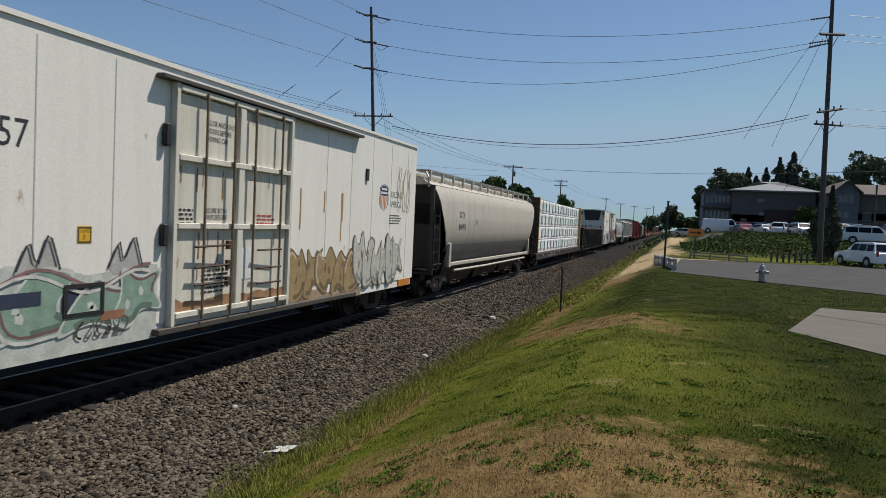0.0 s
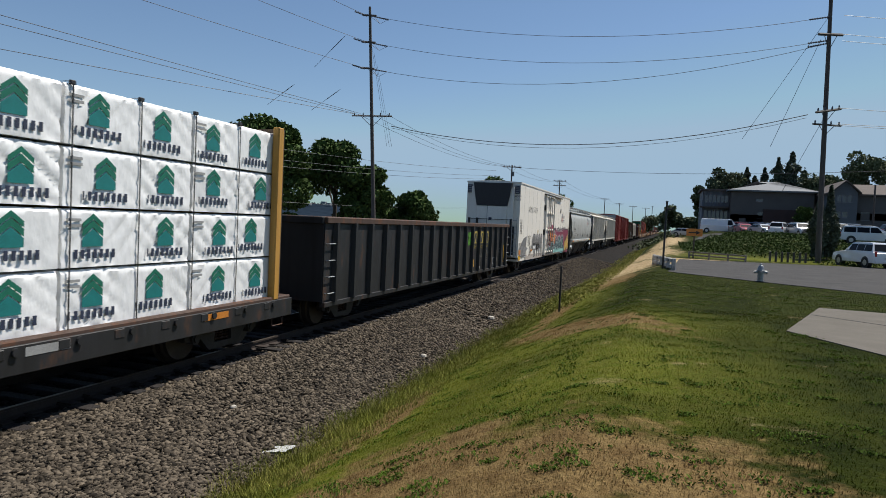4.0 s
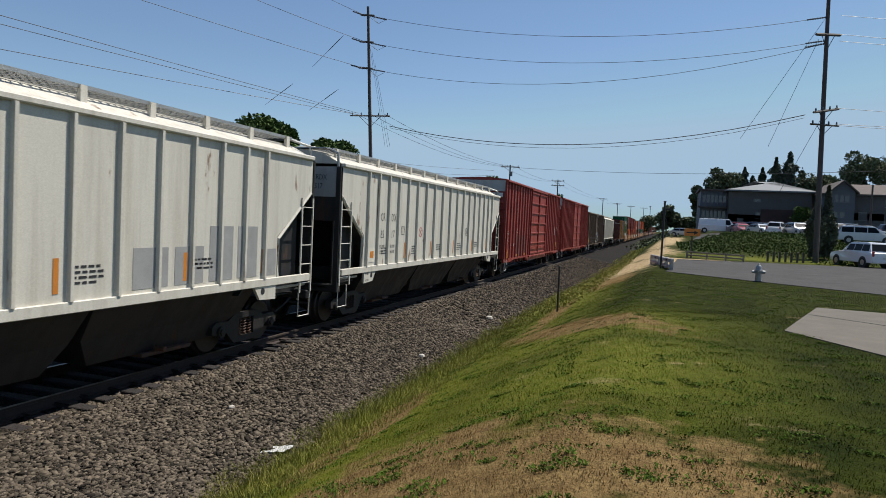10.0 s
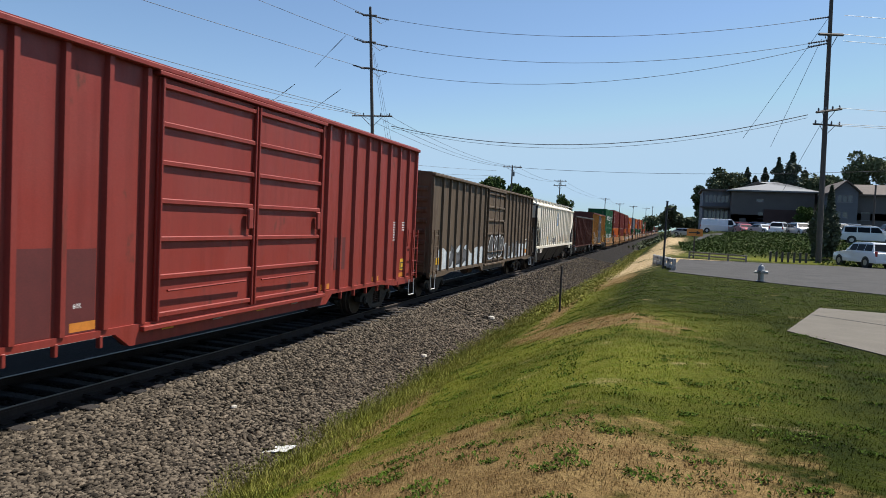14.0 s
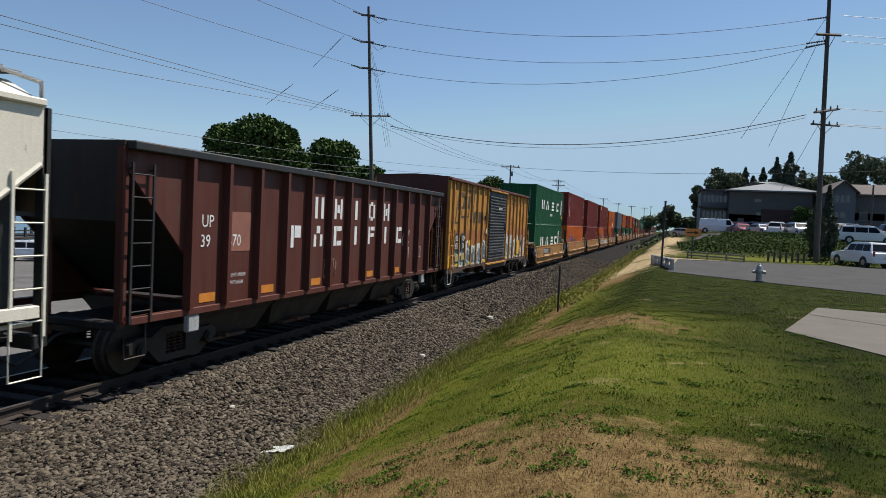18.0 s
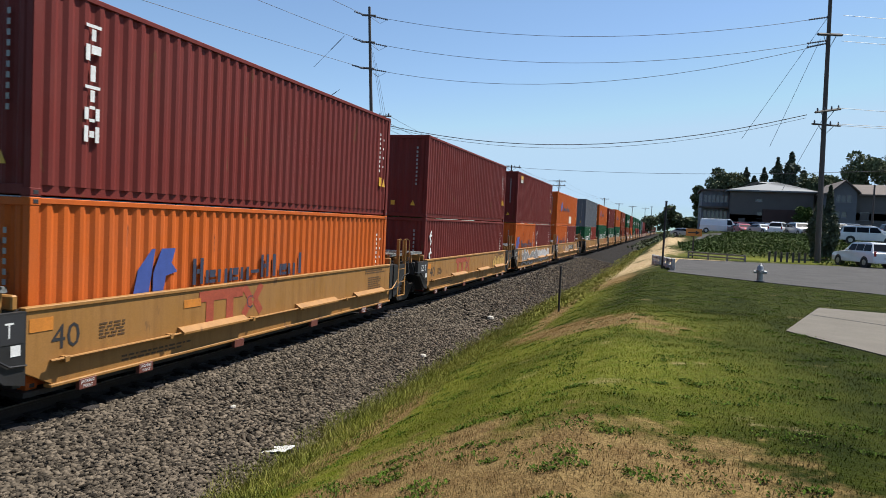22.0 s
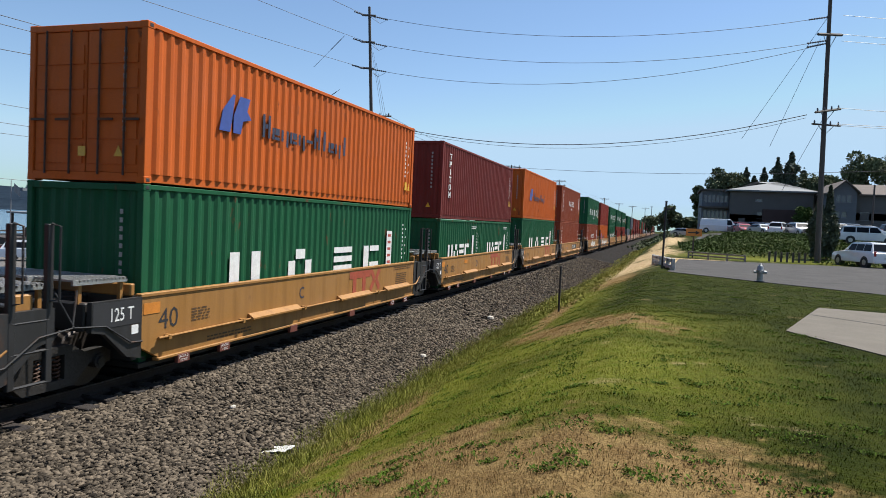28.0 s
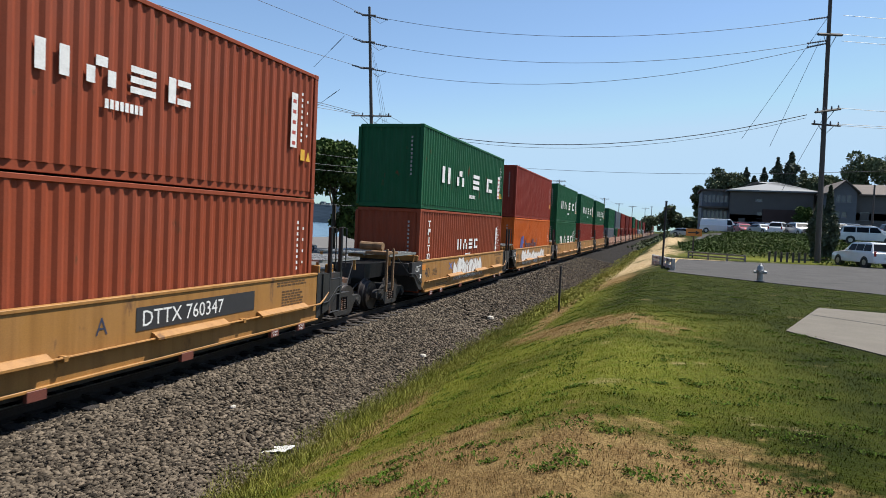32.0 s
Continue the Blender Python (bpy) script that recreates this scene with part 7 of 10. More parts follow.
    return ride(th, (s0 + s1) / 2)


def hopper_truss(th, half, w, white, rib=True):
    """Open ends of a covered hopper: end posts, slope sheet, ladders, steps, platform."""
    for s in (-1, 1):
        y = s * half
        for u in (-w + 0.06, -0.6, 0.6, w - 0.06):
            part("end_post", G().box(u - 0.06, u + 0.06, y - 0.06, y + 0.06, 0.95, 4.05 if abs(u) > 1 else 3.9), M_STEEL, th)
        part("end_platform", G().box(-w, w, y - 0.15 if s > 0 else y, y if s > 0 else y + 0.15, 0.92, 1.12, 0.02).box(-1.2, 1.2, min(y, y - s * 1.5), max(y, y - s * 1.5), 1.02, 1.06), M_STEEL, th)
        a, b = (y + 0.02, y + 0.5) if s < 0 else (y - 0.5, y - 0.02)
        if rib:
            ladder(th, w - 0.07, a, b + 0.1 if s < 0 else b, 1.09, 3.2, 5, white, off=0.09)
        else:  # short ladder standing in a white step pan, with a notched lug beside it
            ladder(th, w - 0.07, a, b, 1.16, 2.72, 4, M_GALV, off=0.09)
            part("ladder_stile", G().tube([(w + 0.02, y - s * 0.03, 2.7), (w - 0.02, y - s * 0.03, 3.0)], 0.02, 6), M_GALV, th)
            e0, e1 = sorted((y + s * 0.02, y - s * 1.02))
            pan = part("step_pan", G().prism([(e0, 1.12), (e1, 1.12), (e1 - 0.1, 1.25), (e0 + 0.1, 1.25)], "x", w + 0.03, w + 0.045).box(w - 0.2, w + 0.06, e0, e1, 1.09, 1.12), white, th, "white step pan")
            c = y - s * 0.72
            part("pull_lug", G().prism([(c - 0.14, 1.14), (c + 0.14, 1.14), (c + 0.11, 1.0), (c + 0.04, 0.94), (c - 0.04, 0.94), (c - 0.11, 1.0)], "x", w + 0.06, w + 0.08), white, pan)
            part("lug_hole", G().tube([(w + 0.08, c, 1.03), (w + 0.084, c, 1.03)], 0.04, 10), M_PBLACK, pan)
        stirrup(th, w, a, b, 0.56, 1.09, white)
        ladder(th, y if s < 0 else y + 0.17, -1.3, -0.85, 1.1, 3.9, 8, M_STEEL, True)
        for u in (w - 0.1, -w + 0.1):
            part("end_brace", G().tube([(u, y - s * 0.1, 1.25), (u, y - s * 1.3, 1.25)], 0.03, 6), white, th)
    underframe(th, half, 0.28, 0.8, 1.05)


def slope_and_chutes(th, half, w, z_low, mat, white, n=3, long=6.9):
    """The slanted end sheets and the discharge hoppers below the side."""
    for s in (-1, 1):
        y = s * half
        g = G()
        g.add([(-w + 0.08, y - s * 0.1, 3.4), (w - 0.08, y - s * 0.1, 3.4), (w - 0.08, s * (half - 2.6), 1.2), (-w + 0.08, s * (half - 2.6), 1.2),
               (-w + 0.08, y - s * 0.16, 3.4), (w - 0.08, y - s * 0.16, 3.4), (w - 0.08, s * (half - 2.66), 1.2), (-w + 0.08, s * (half - 2.66), 1.2)],
              [(0, 1, 2, 3), (4, 5, 6, 7), (0, 1, 5, 4), (2, 3, 7, 6), (1, 2, 6, 5), (0, 3, 7, 4)])
        part("slope_sheet", g, mat, th)
    step = 2 * long / n
    for i in range(n):
        c = -long + step * (i + 0.5)
        g = G()
        a = step * 0.495
        g.loft([[(-w + 0.1, c - a, z_low), (w - 0.1, c - a, z_low), (w - 0.1, c + a, z_low), (-w + 0.1, c + a, z_low)],
                [(-1.1, c - step * 0.475, 0.80), (1.1, c - step * 0.475, 0.80), (1.1, c + step * 0.475, 0.80), (-1.1, c + step * 0.475, 0.80)],
                [(-0.9, c - step * 0.40, 0.36), (0.9, c - step * 0.40, 0.36), (0.9, c + step * 0.40, 0.36), (-0.9, c + step * 0.40, 0.36)]])
        # Black whatever the car's paint: the shade underneath is put into the colour.
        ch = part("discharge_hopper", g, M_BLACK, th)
        part("outlet_gate", G().box(-0.85, 1.0, c - 0.62, c + 0.62, 0.30, 0.37, 0.01).tube([(1.0, c - 0.3, 0.42), (1.2, c - 0.3, 0.42)], 0.05, 8), M_RUSTY, ch)


def roof_walk(th, half, w, z_eave, mat, rail=True, rise=0.5):
    """Cambered roof with a trough of hatches and the grating walkways on both sides."""
    g = G()
    prof = [(-w, z_eave), (-w * 0.9, z_eave + 0.05), (-w * 0.6, z_eave + 0.28), (0, z_eave + 0.40), (w * 0.6, z_eave + 0.28), (w * 0.9, z_eave + 0.05), (w, z_eave)]
    g.prism(prof, "y", -half + 0.06, half - 0.06)
    part("roof", g, mat, th, "", True)
    hat = G().box(-0.28, 0.28, -half + 0.9, half - 0.9, z_eave + 0.38, z_eave + 0.52, 0.03)
    part("hatch_cover", hat, mat, th)
    zw = z_eave + rise
    wx0, wx1 = 0.55, 1.12
    for s in (1, -1):
        walkw = G()
        a, b = (wx0, wx1) if s > 0 else (-wx1, -wx0)
        for q in range(5):
            u = a + (b - a) * q / 4.3
            walkw.box(u, u + 0.05, -half + 0.3, half - 0.3, zw - 0.03, zw)
        walkw.box(s * wx1 - 0.02, s * wx1 + 0.02, -half + 0.3, half - 0.3, zw - 0.04, zw + 0.02)
        for k in range(int(half * 2 / 0.15) - 4):
            y = -half + 0.4 + k * 0.15
            walkw.box(a, b, y - 0.02, y + 0.02, zw, zw + 0.02)
        wk = part("roof_walk", walkw, M_GALV, th, "galvanised grating roof walk")
        if s > 0 and rail:
            n = int(half * 2 / 1.4)
            br = shared(("wb", mat.name, round(zw - z_eave, 2)), lambda: G().box(wx1 - 0.02, wx1 + 0.05, -0.06, 0.06, 0.15, zw - z_eave + 0.01).mesh("walk_bracket", mat))
            for i in range(n + 1):
                part("walk_bracket", br, None, wk).location = (0, -half + 0.5 + (2 * half - 1.0) * i / n, z_eave)
    for s in (-1, 1):
        y = s * half
        e = G()
        e.tube([(w - 0.1, y, z_eave - 0.1), (w - 0.12, y, z_eave + 0.25), (1.0, y - s * 0.3, zw)], 0.035, 6)
        e.tube([(-w + 0.1, y, z_eave - 0.1), (-w + 0.12, y, z_eave + 0.25), (-1.0, y - s * 0.3, zw)], 0.035, 6)
        e.box(-1.1, 1.1, min(y, y - s * 0.4), max(y, y - s * 0.4), zw - 0.03, zw)
        part("end_walk", e, M_GALV, th)


def hug(obs, prof, du):
    """Lay flat writing, drawn at x = 0, on a bulging side."""
    zs, xs = [p[1] for p in prof], [p[0] for p in prof]
    for ob in obs:
        bm = bmesh.new()
        bm.from_mesh(ob.data)
        for z in zs:
            bmesh.ops.bisect_plane(bm, geom=bm.verts[:] + bm.edges[:] + bm.faces[:], plane_co=(0, 0, z), plane_no=(0, 0, 1))
        for v in bm.verts:
            v.co.x += float(np.interp(v.co.z, zs, xs)) + 0.007
            v.co.y += du
        bm.to_mesh(ob.data)
        bm.free()


def round_hopper(s0, s1, mat, kind):
    """Covered hopper with bulging, smooth sides."""
    half, w = (s1 - s0) / 2, 1.60
    scyx = kind == "scyx"
    th = thing("covered_hopper", pose(XC, 0, 0), ("cream" if scyx else "pale grey") + " smooth-sided covered hopper car on the rails", "freight car", "cars of the train")
    z0, z1 = (1.95, 4.08) if scyx else (1.62, 4.02)
    kin = 1.35 if scyx else 0.55
    top_in, low_in = 0.15, kin
    prof = [(1.36, z0 - 0.25), (1.5, z0), (1.58, z0 + 0.45), (1.60, z0 + 0.95), (1.594, 2.95), (1.57, z1 - 0.55), (1.48, z1 - 0.2), (1.34, z1)]
    for s in (1, -1):
        g = G()
        rows = []
        for px, pz in prof:
            k = (z1 - pz) / (z1 - z0)
            e = half - top_in - max(0, k) ** 1.1 * low_in if scyx else half - 0.08 - 0.92 * max(0, 2.95 - pz) / 1.3
            rows.append([(s * px, -e + 2 * e * i / 24, pz) for i in range(25)])
        g.sheet(rows)
        k = len(g.v)
        g.sheet([[(p[0] - s * 0.03, p[1], p[2]) for p in r] for r in rows])
        part("side_sheet", g, mat, th, "", True)
    if scyx:
        for s in (1, -1):
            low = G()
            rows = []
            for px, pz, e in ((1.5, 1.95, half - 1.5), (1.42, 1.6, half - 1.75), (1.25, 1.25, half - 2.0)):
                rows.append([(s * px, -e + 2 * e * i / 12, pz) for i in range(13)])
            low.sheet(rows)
            # Darker than the side above: the shade below the bulge is in the colour.
            part("lower_sheet", low, material("grey lower sheet, darkened for shade", (0.16, 0.15, 0.14), 0.6, 0, 0.35, 1.2, 30), th, "", True)
            part("side_sill", G().box(s * 1.42 - 0.06, s * 1.42 + 0.06, -half + 1.9, half - 1.9, 1.95, 2.05, 0.02).box(s * 1.5 - 0.06, s * 1.5 + 0.06, -half + 2.0, half - 2.0, 1.14, 1.28, 0.02), mat, th)
            for e in (-1, 1):
                y = e * (half - 1.85)
                part("jacking_post", G().box(s * 1.5 - 0.06, s * 1.5 + 0.08, y - 0.13, y + 0.13, 1.1, 2.0, 0.02), mat, th)
        pipe = G().tube([(1.5, -half + 2.6, 0.95), (1.5, -2, 0.92), (1.5, half - 2.6, 0.95)], 0.05, 8)
        part("air_pipe", pipe, mat, th)
    else:
        for s in (1, -1):
            part("side_sill", G().box(s * 1.56 - 0.06, s * 1.56 + 0.06, -half + 0.95, half - 0.95, 1.50, 1.70, 0.02), mat, th)
            for e in (-1, 1):  # rounded gussets by the slanting end
                c = e * (half - 0.92)
                part("gusset", G().prism([(c - e * 0.2, 2.42), (c - e * 0.17, 2.46), (c + e * 0.17, 2.46), (c + e * 0.2, 2.42), (c + e * 0.2, 2.36), (c - e * 0.1, 2.03), (c - e * 0.16, 2.01), (c - e * 0.2, 2.06)], "x", s * 1.60 - 0.02, s * 1.60 + 0.03), mat, th)
                c = e * (half - 0.2)
                part("gusset", G().prism([(c - e * 0.15, 2.98), (c + e * 0.1, 2.98), (c + e * 0.1, 3.26), (c, 3.26), (c - e * 0.15, 3.08)], "x", s * 1.58 - 0.02, s * 1.58 + 0.035), mat, th)
            part("eave_rail", G().box(s * 1.40 - 0.08, s * 1.40 + 0.1, -half + 0.1, half - 0.1, z1 - 0.02, z1 + 0.1, 0.03), mat, th)
    slope_and_chutes(th, half, 1.45, z0 - 0.15, mat if not scyx else M_BLACK, mat, 3, half - 2.1)
    hopper_truss(th, half, 1.5, M_STEEL if scyx else M_PWHITE, scyx)
    for e in (-1, 1):
        y = e * half
        g = G()
        g.prism([(-1.45, 1.1), (1.45, 1.1), (1.45, 3.9), (0.9, 4.35), (-0.9, 4.35), (-1.45, 3.9)], "y", y - e * 0.95 - 0.03, y - e * 0.95 + 0.03)
        part("end_sheet", g, M_BLACK if scyx else M_STEEL, th)
    roof_walk(th, half, 1.36, z1, mat, True, 0.52)
    x = 1.605

    before = set(th.children)
    if scyx:
        text(th, "SCYX", -6.6, 2.98, 0.24, 0, M_PBLACK, 0.85)
        text(th, "894913", -6.65, 2.5, 0.24, 0, M_PBLACK, 0.95)
        plate(th, -4.2, -3.95, 2.75, 2.95, 0, M_GREYP, "placard")
    else:
        text(th, "UP", -6.65, 2.95, 0.36, 0, M_PBLACK, 0.95)
        text(th, "95780", -6.75, 2.40, 0.36, 0, M_PBLACK, 1.0)
        for s, u, z in (("CAPACITY 5183 CUFT", -5.99, 2.2), ("LD LMT 224600", -6.04, 2.02), ("LT WT 61400", -6.06, 1.87)):
            text(th, s, u, z, 0.105, 0, M_PBLACK, 0.85)
        plate(th, -3.36, -3.11, 2.71, 2.98, 0, M_PBLACK, "placard", hollow=0.012)
        text(th, "C", -3.28, 2.77, 0.08, 0, M_PBLACK)
        plate(th, -7.1, -6.92, 1.86, 2.02, 0, M_CREAM, "placard")
        plate(th, -6.84, -6.57, 1.86, 1.98, 0, M_PBLACK, "placard")
        small_print(th, -6.7, 3.62, 0.62, 4, 0, M_GREYP, 29, 0.022, 0.05)
        shield(th, 4.02, 4.66, 2.95, 3.75, 0, M_PRED)
        text(th, "BUILDING", 4.82, 3.40, 0.18, 0, M_PNAVY, 0.78)
        text(th, "AMERICA", 4.82, 3.14, 0.18, 0, M_PNAVY, 0.78)
        plate(th, 4.62, 5.06, 1.86, 2.17, 0, M_PBLACK, "placard")
        for k in range(4):
            plate(th, 4.66 + 0.2 * (k % 2), 4.83 + 0.2 * (k % 2), 2.03 - 0.13 * (k // 2), 2.13 - 0.13 * (k // 2), 0.003, M_GREYP, "placard_mark")
        plate(th, 6.35, 6.55, 1.88, 2.03, 0, M_CREAM, "placard")
        plate(th, 5.28, 5.52, 1.53, 1.67, x + 0.016, spray((0.30, 0.75, 0.10)), "reflector_stripe")
        for k, (u, wd) in enumerate(((-7.04, 0.93), (-3.6, 0.52), (-1.1, 0.5), (1.3, 0.5), (3.7, 0.5), (6.02, 0.93))):
            plate(th, u, u + wd, 1.53, 1.65, x + 0.016, M_PORA, "reflector_stripe")
        for k in range(5):
            small_print(th, -4.2 + k * 2.0, 2.15, 0.8, 2 + k % 3, 0, M_PBLACK, 30 + k)
        seam = G()
        for k in range(9):
            u = -6.4 + k * 1.6
            seam.sheet([[(px + 0.005, u + d, pz) for d in (-0.014, 0.014)] for px, pz in prof[1:]])
        flat(th, seam, spray((0.30, 0.31, 0.29)), "sheet_seam")
    hug([c for c in th.children if c not in before and c.name.split(".")[0] not in ("reflector_stripe", "sheet_seam")], prof, 0.0 if scyx else 0.2)
    bogies(th, half, 1.9)
    return ride(th, (s0 + s1) / 2)


def rib_hopper(s0, s1, mat, kind):
    """Covered hopper with outside posts along flat sides and triangular cut-outs at the ends."""
    half, w = (s1 - s0) / 2, 1.56
    label = {"sirx": "white ribbed covered hopper car with grey patches", "crdx": "clean white ribbed covered hopper car", "djtx": "white ribbed covered hopper car with scrawled tags"}[kind]
    th = thing("covered_hopper", pose(XC, 0, 0), label + ", on the rails", "freight car", "cars of the train")
    z0, z1 = 1.5, 4.05
    cut = 1.45
    for s in (1, -1):
        g = G()
        g.prism([(-half + 0.05, z1), (half - 0.05, z1), (half - 0.05, 3.35), (half - cut, 2.35), (half - cut, z0), (-half + cut, z0), (-half + cut, 2.35), (-half + 0.05, 3.35)], "x", s * w - (0.05 if s > 0 else 0), s * w + (0 if s > 0 else 0.05))
        part("side_sheet", g, mat, th)
        part("side_sill", G().box(s * w - 0.05, s * w + 0.05, -half + 0.1, half - 0.1, z0 - 0.16, z0, 0.01), mat, th)
        part("eave_rail", G().box(s * w - 0.06, s * w + 0.06, -half + 0.05, half - 0.05, z1, z1 + 0.1, 0.02), mat, th)
        for e in (-1, 1):
            g = G().tube([(s * (w - 0.02), e * (half - 0.08), 3.32), (s * (w - 0.02), e * (half - cut + 0.05), 2.3), (s * (w - 0.02), e * (half - cut + 0.05), z0)], 0.045, 6)
            part("end_brace", g, mat, th)
            # Black sheet behind the cut-out, standing in for the shade inside.
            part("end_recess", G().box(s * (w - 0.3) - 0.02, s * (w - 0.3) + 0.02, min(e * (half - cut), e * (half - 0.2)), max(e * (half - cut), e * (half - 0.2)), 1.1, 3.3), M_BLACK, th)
    n = 18 if kind != "sirx" else 17
    ys = [{"sirx": -6.78, "crdx": -6.92, "djtx": -7.25}[kind]]
    for i in range(n - 1):  # the posts stand closer towards the ends
        ys.append(ys[-1] + 0.70 + 0.22 * (1 - abs(i - (n - 2) / 2) / ((n - 2) / 2)) ** 0.75)
    posts(th, ys, w, z0, z1, mat, 0.065, 0.09)
    # Slope sheets are black as well, for the shade at the open ends.
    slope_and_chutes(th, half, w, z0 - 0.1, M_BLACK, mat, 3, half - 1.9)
    hopper_truss(th, half, w, mat)
    for e in (-1, 1):
        y = e * half
        # A black end sheet has the end's shade in its colour.
        part("end_sheet", G().box(-w, w, y - 0.04 if e > 0 else y, y if e > 0 else y + 0.04, 2.7, z1), M_BLACK if kind != "djtx" else M_BROWN, th)
    roof_walk(th, half, w, z1 + 0.08, mat, True, 0.40)
    x = w + 0.003
    if kind == "sirx":
        for s, u, v in (("SI", -5.86, 2.95), ("RX", -5.17, 2.95), ("47", -5.86, 2.37), ("60", -5.17, 2.37), ("86", -4.40, 2.37)):
            text(th, s, u, v, 0.22, x + 0.004, M_PBLACK, 0.85)
        text(th, "LD LMT", -5.97, 1.87, 0.085, x, M_PBLACK, 0.8)
        text(th, "LT WT", -5.18, 1.87, 0.085, x, M_PBLACK, 0.8)
        for a, b, v0, v1 in ((-8.0, -6.86, 3.32, 3.95), (-6.0, -5.42, 2.2, 3.25), (-5.24, -4.66, 2.2, 3.25), (-4.44, -3.84, 2.85, 3.2), (-4.44, -3.84, 2.25, 2.7), (-6.68, -6.2, 2.2, 2.75),
                             (2.72, 3.5, 1.56, 2.2), (3.66, 4.4, 1.56, 2.2), (4.56, 5.25, 1.56, 2.55), (5.40, 6.05, 1.56, 2.55), (6.2, 6.75, 1.56, 2.1)):
            plate(th, a, b, v0, v1, x - 0.001, M_GREYP, "paint_patch")
        text(th, "SIRX", 0.82, 3.72, 0.13, -half - 0.03, M_PNAVY, 0.8, "end")
        text(th, "476086", 0.72, 3.5, 0.13, -half - 0.03, M_PNAVY, 0.8, "end")
    elif kind == "crdx":
        for s, u, v, h in (("CR", -6.0, 2.75, 0.22), ("DX", -5.2, 2.75, 0.22), ("85", -5.97, 2.26, 0.22), ("17", -5.18, 2.26, 0.22), ("LD LMT", -6.03, 1.97, 0.09), ("LT WT", -6.03, 1.81, 0.09), ("201800", -5.22, 1.97, 0.09), ("61200", -5.18, 1.81, 0.09)):
            text(th, s, u, v, h, x, M_PBLACK, 0.85)
        plate(th, -6.83, -6.32, 1.6, 2.0, x, M_CREAM, "placard")
        plate(th, -6.66, -6.42, 1.72, 1.9, x + 0.003, M_PORA, "placard_mark")
        for u in (-2.6, 2.9):
            g = G()
            stroke(g, [(u + 0.15 * math.cos(a), 2.42 + 0.15 * math.sin(a)) for a in [i * 0.2618 for i in range(25)]], 0.03, x)
            stroke(g, [(u - 0.09, 2.33), (u + 0.09, 2.51)], 0.03, x + 0.001)
            stroke(g, [(u - 0.09, 2.51), (u + 0.09, 2.33)], 0.03, x + 0.0015)
            flat(th, g, M_PRED if u < 0 else M_PBLACK, "load_mark")
        plate(th, -4.36, -4.1, 2.35, 2.6, x, M_PBLACK, "placard", hollow=0.012)
        text(th, "PLATE", -4.33, 2.52, 0.04, x, M_PBLACK)
        text(th, "C", -4.27, 2.39, 0.08, x, M_PBLACK)
        text(th, "CRDX", 0.75, 3.72, 0.13, -half - 0.03, M_PNAVY, 0.8, "end")
        text(th, "8517", 0.75, 3.5, 0.13, -half - 0.03, M_PNAVY, 0.8, "end")
    else:
        for s, u, v, h in (("DJ", -6.36, 2.72, 0.22), ("TX", -5.6, 2.72, 0.22), ("475", -6.45, 2.42, 0.22), ("682", -5.66, 2.42, 0.22), ("LD LMT", -6.38, 2.2, 0.085), ("LT WT", -6.38, 2.07, 0.085), ("CU FT", -6.38, 1.94, 0.085),
                           ("200400", -5.6, 2.2, 0.085), ("62600", -5.55, 2.07, 0.085), ("4780", -5.5, 1.94, 0.085)):
            text(th, s, u, v, h, x, M_PBLACK, 0.85)
        plate(th, -4.75, -4.52, 3.1, 3.34, x, M_PBLACK, "placard", hollow=0.012)
        text(th, "C", -4.67, 3.14, 0.08, x, M_PBLACK)
        plate(th, -0.52, 0.06, 2.85, 3.76, x, material("blue sticker", (0.10, 0.27, 0.48), 0.5), "sticker")
        for k in range(4):
            plate(th, -0.42, -0.05, 3.44 - k * 0.13, 3.50 - k * 0.13, x + 0.003, M_PWHITE if k == 0 else M_GREYP, "sticker_mark")
        part("sticker", G().prism([(0.35, 3.42), (0.72, 3.42), (0.62, 3.22), (0.5, 3.12)], "x", x, x + 0.002), M_GREYP, th)
        scrawl(th, -3.9, -2.6, 1.7, 2.3, x + 0.002, spray((0.42, 0.40, 0.36)), 64, 0.02, 4)
        graffiti(th, -2.4, -0.84, 1.65, 2.12, x + 0.002, None, (0.08, 0.08, 0.08), (0.03, 0.03, 0.03), None, 61, 3, False)
        scrawl(th, 1.2, 4.3, 1.68, 2.3, x + 0.002, spray((0.40, 0.20, 0.15)), 62, 0.028, 6)
        scrawl(th, 4.8, 6.2, 1.6, 2.1, x + 0.002, M_PBLACK, 63, 0.025, 3)
        text(th, "DJTX", 0.7, 3.62, 0.14, -half - 0.03, M_PBLACK, 0.8, "end")
        text(th, "475682", 0.6, 3.38, 0.14, -half - 0.03, M_PBLACK, 0.8, "end")
    plate(th, ys[0] + 0.06, ys[0] + 0.15, 1.6, 2.6, x, M_PORA if kind == "crdx" else M_PYEL, "reflector_stripe")
    for k, i in enumerate((3, 6, 9, 12, 15)):
        plate(th, ys[i] + 0.62, ys[i] + 0.71, 1.62, 2.1, x, M_PYEL if kind == "djtx" else M_PORA, "reflector_stripe")
    for k in range(5):
        small_print(th, -5.9 + k * 2.5, 1.95, 0.55, 3 + k % 2, x, M_PBLACK, 70 + k)
    for e in (-1, 1):
        pad = part("jacking_pad", G().prism([(e * (half - 1.50), 1.38), (e * (half - 2.30), 1.38), (e * (half - 2.08), 1.08), (e * (half - 1.50), 1.05)], "x", w - 0.03, w + 0.03), mat, th)
        part("jacking_hole", G().tube([(w + 0.03, e * (half - 1.98), 1.25), (w + 0.034, e * (half - 1.98), 1.25)], 0.07, 14), M_PBLACK, pad)
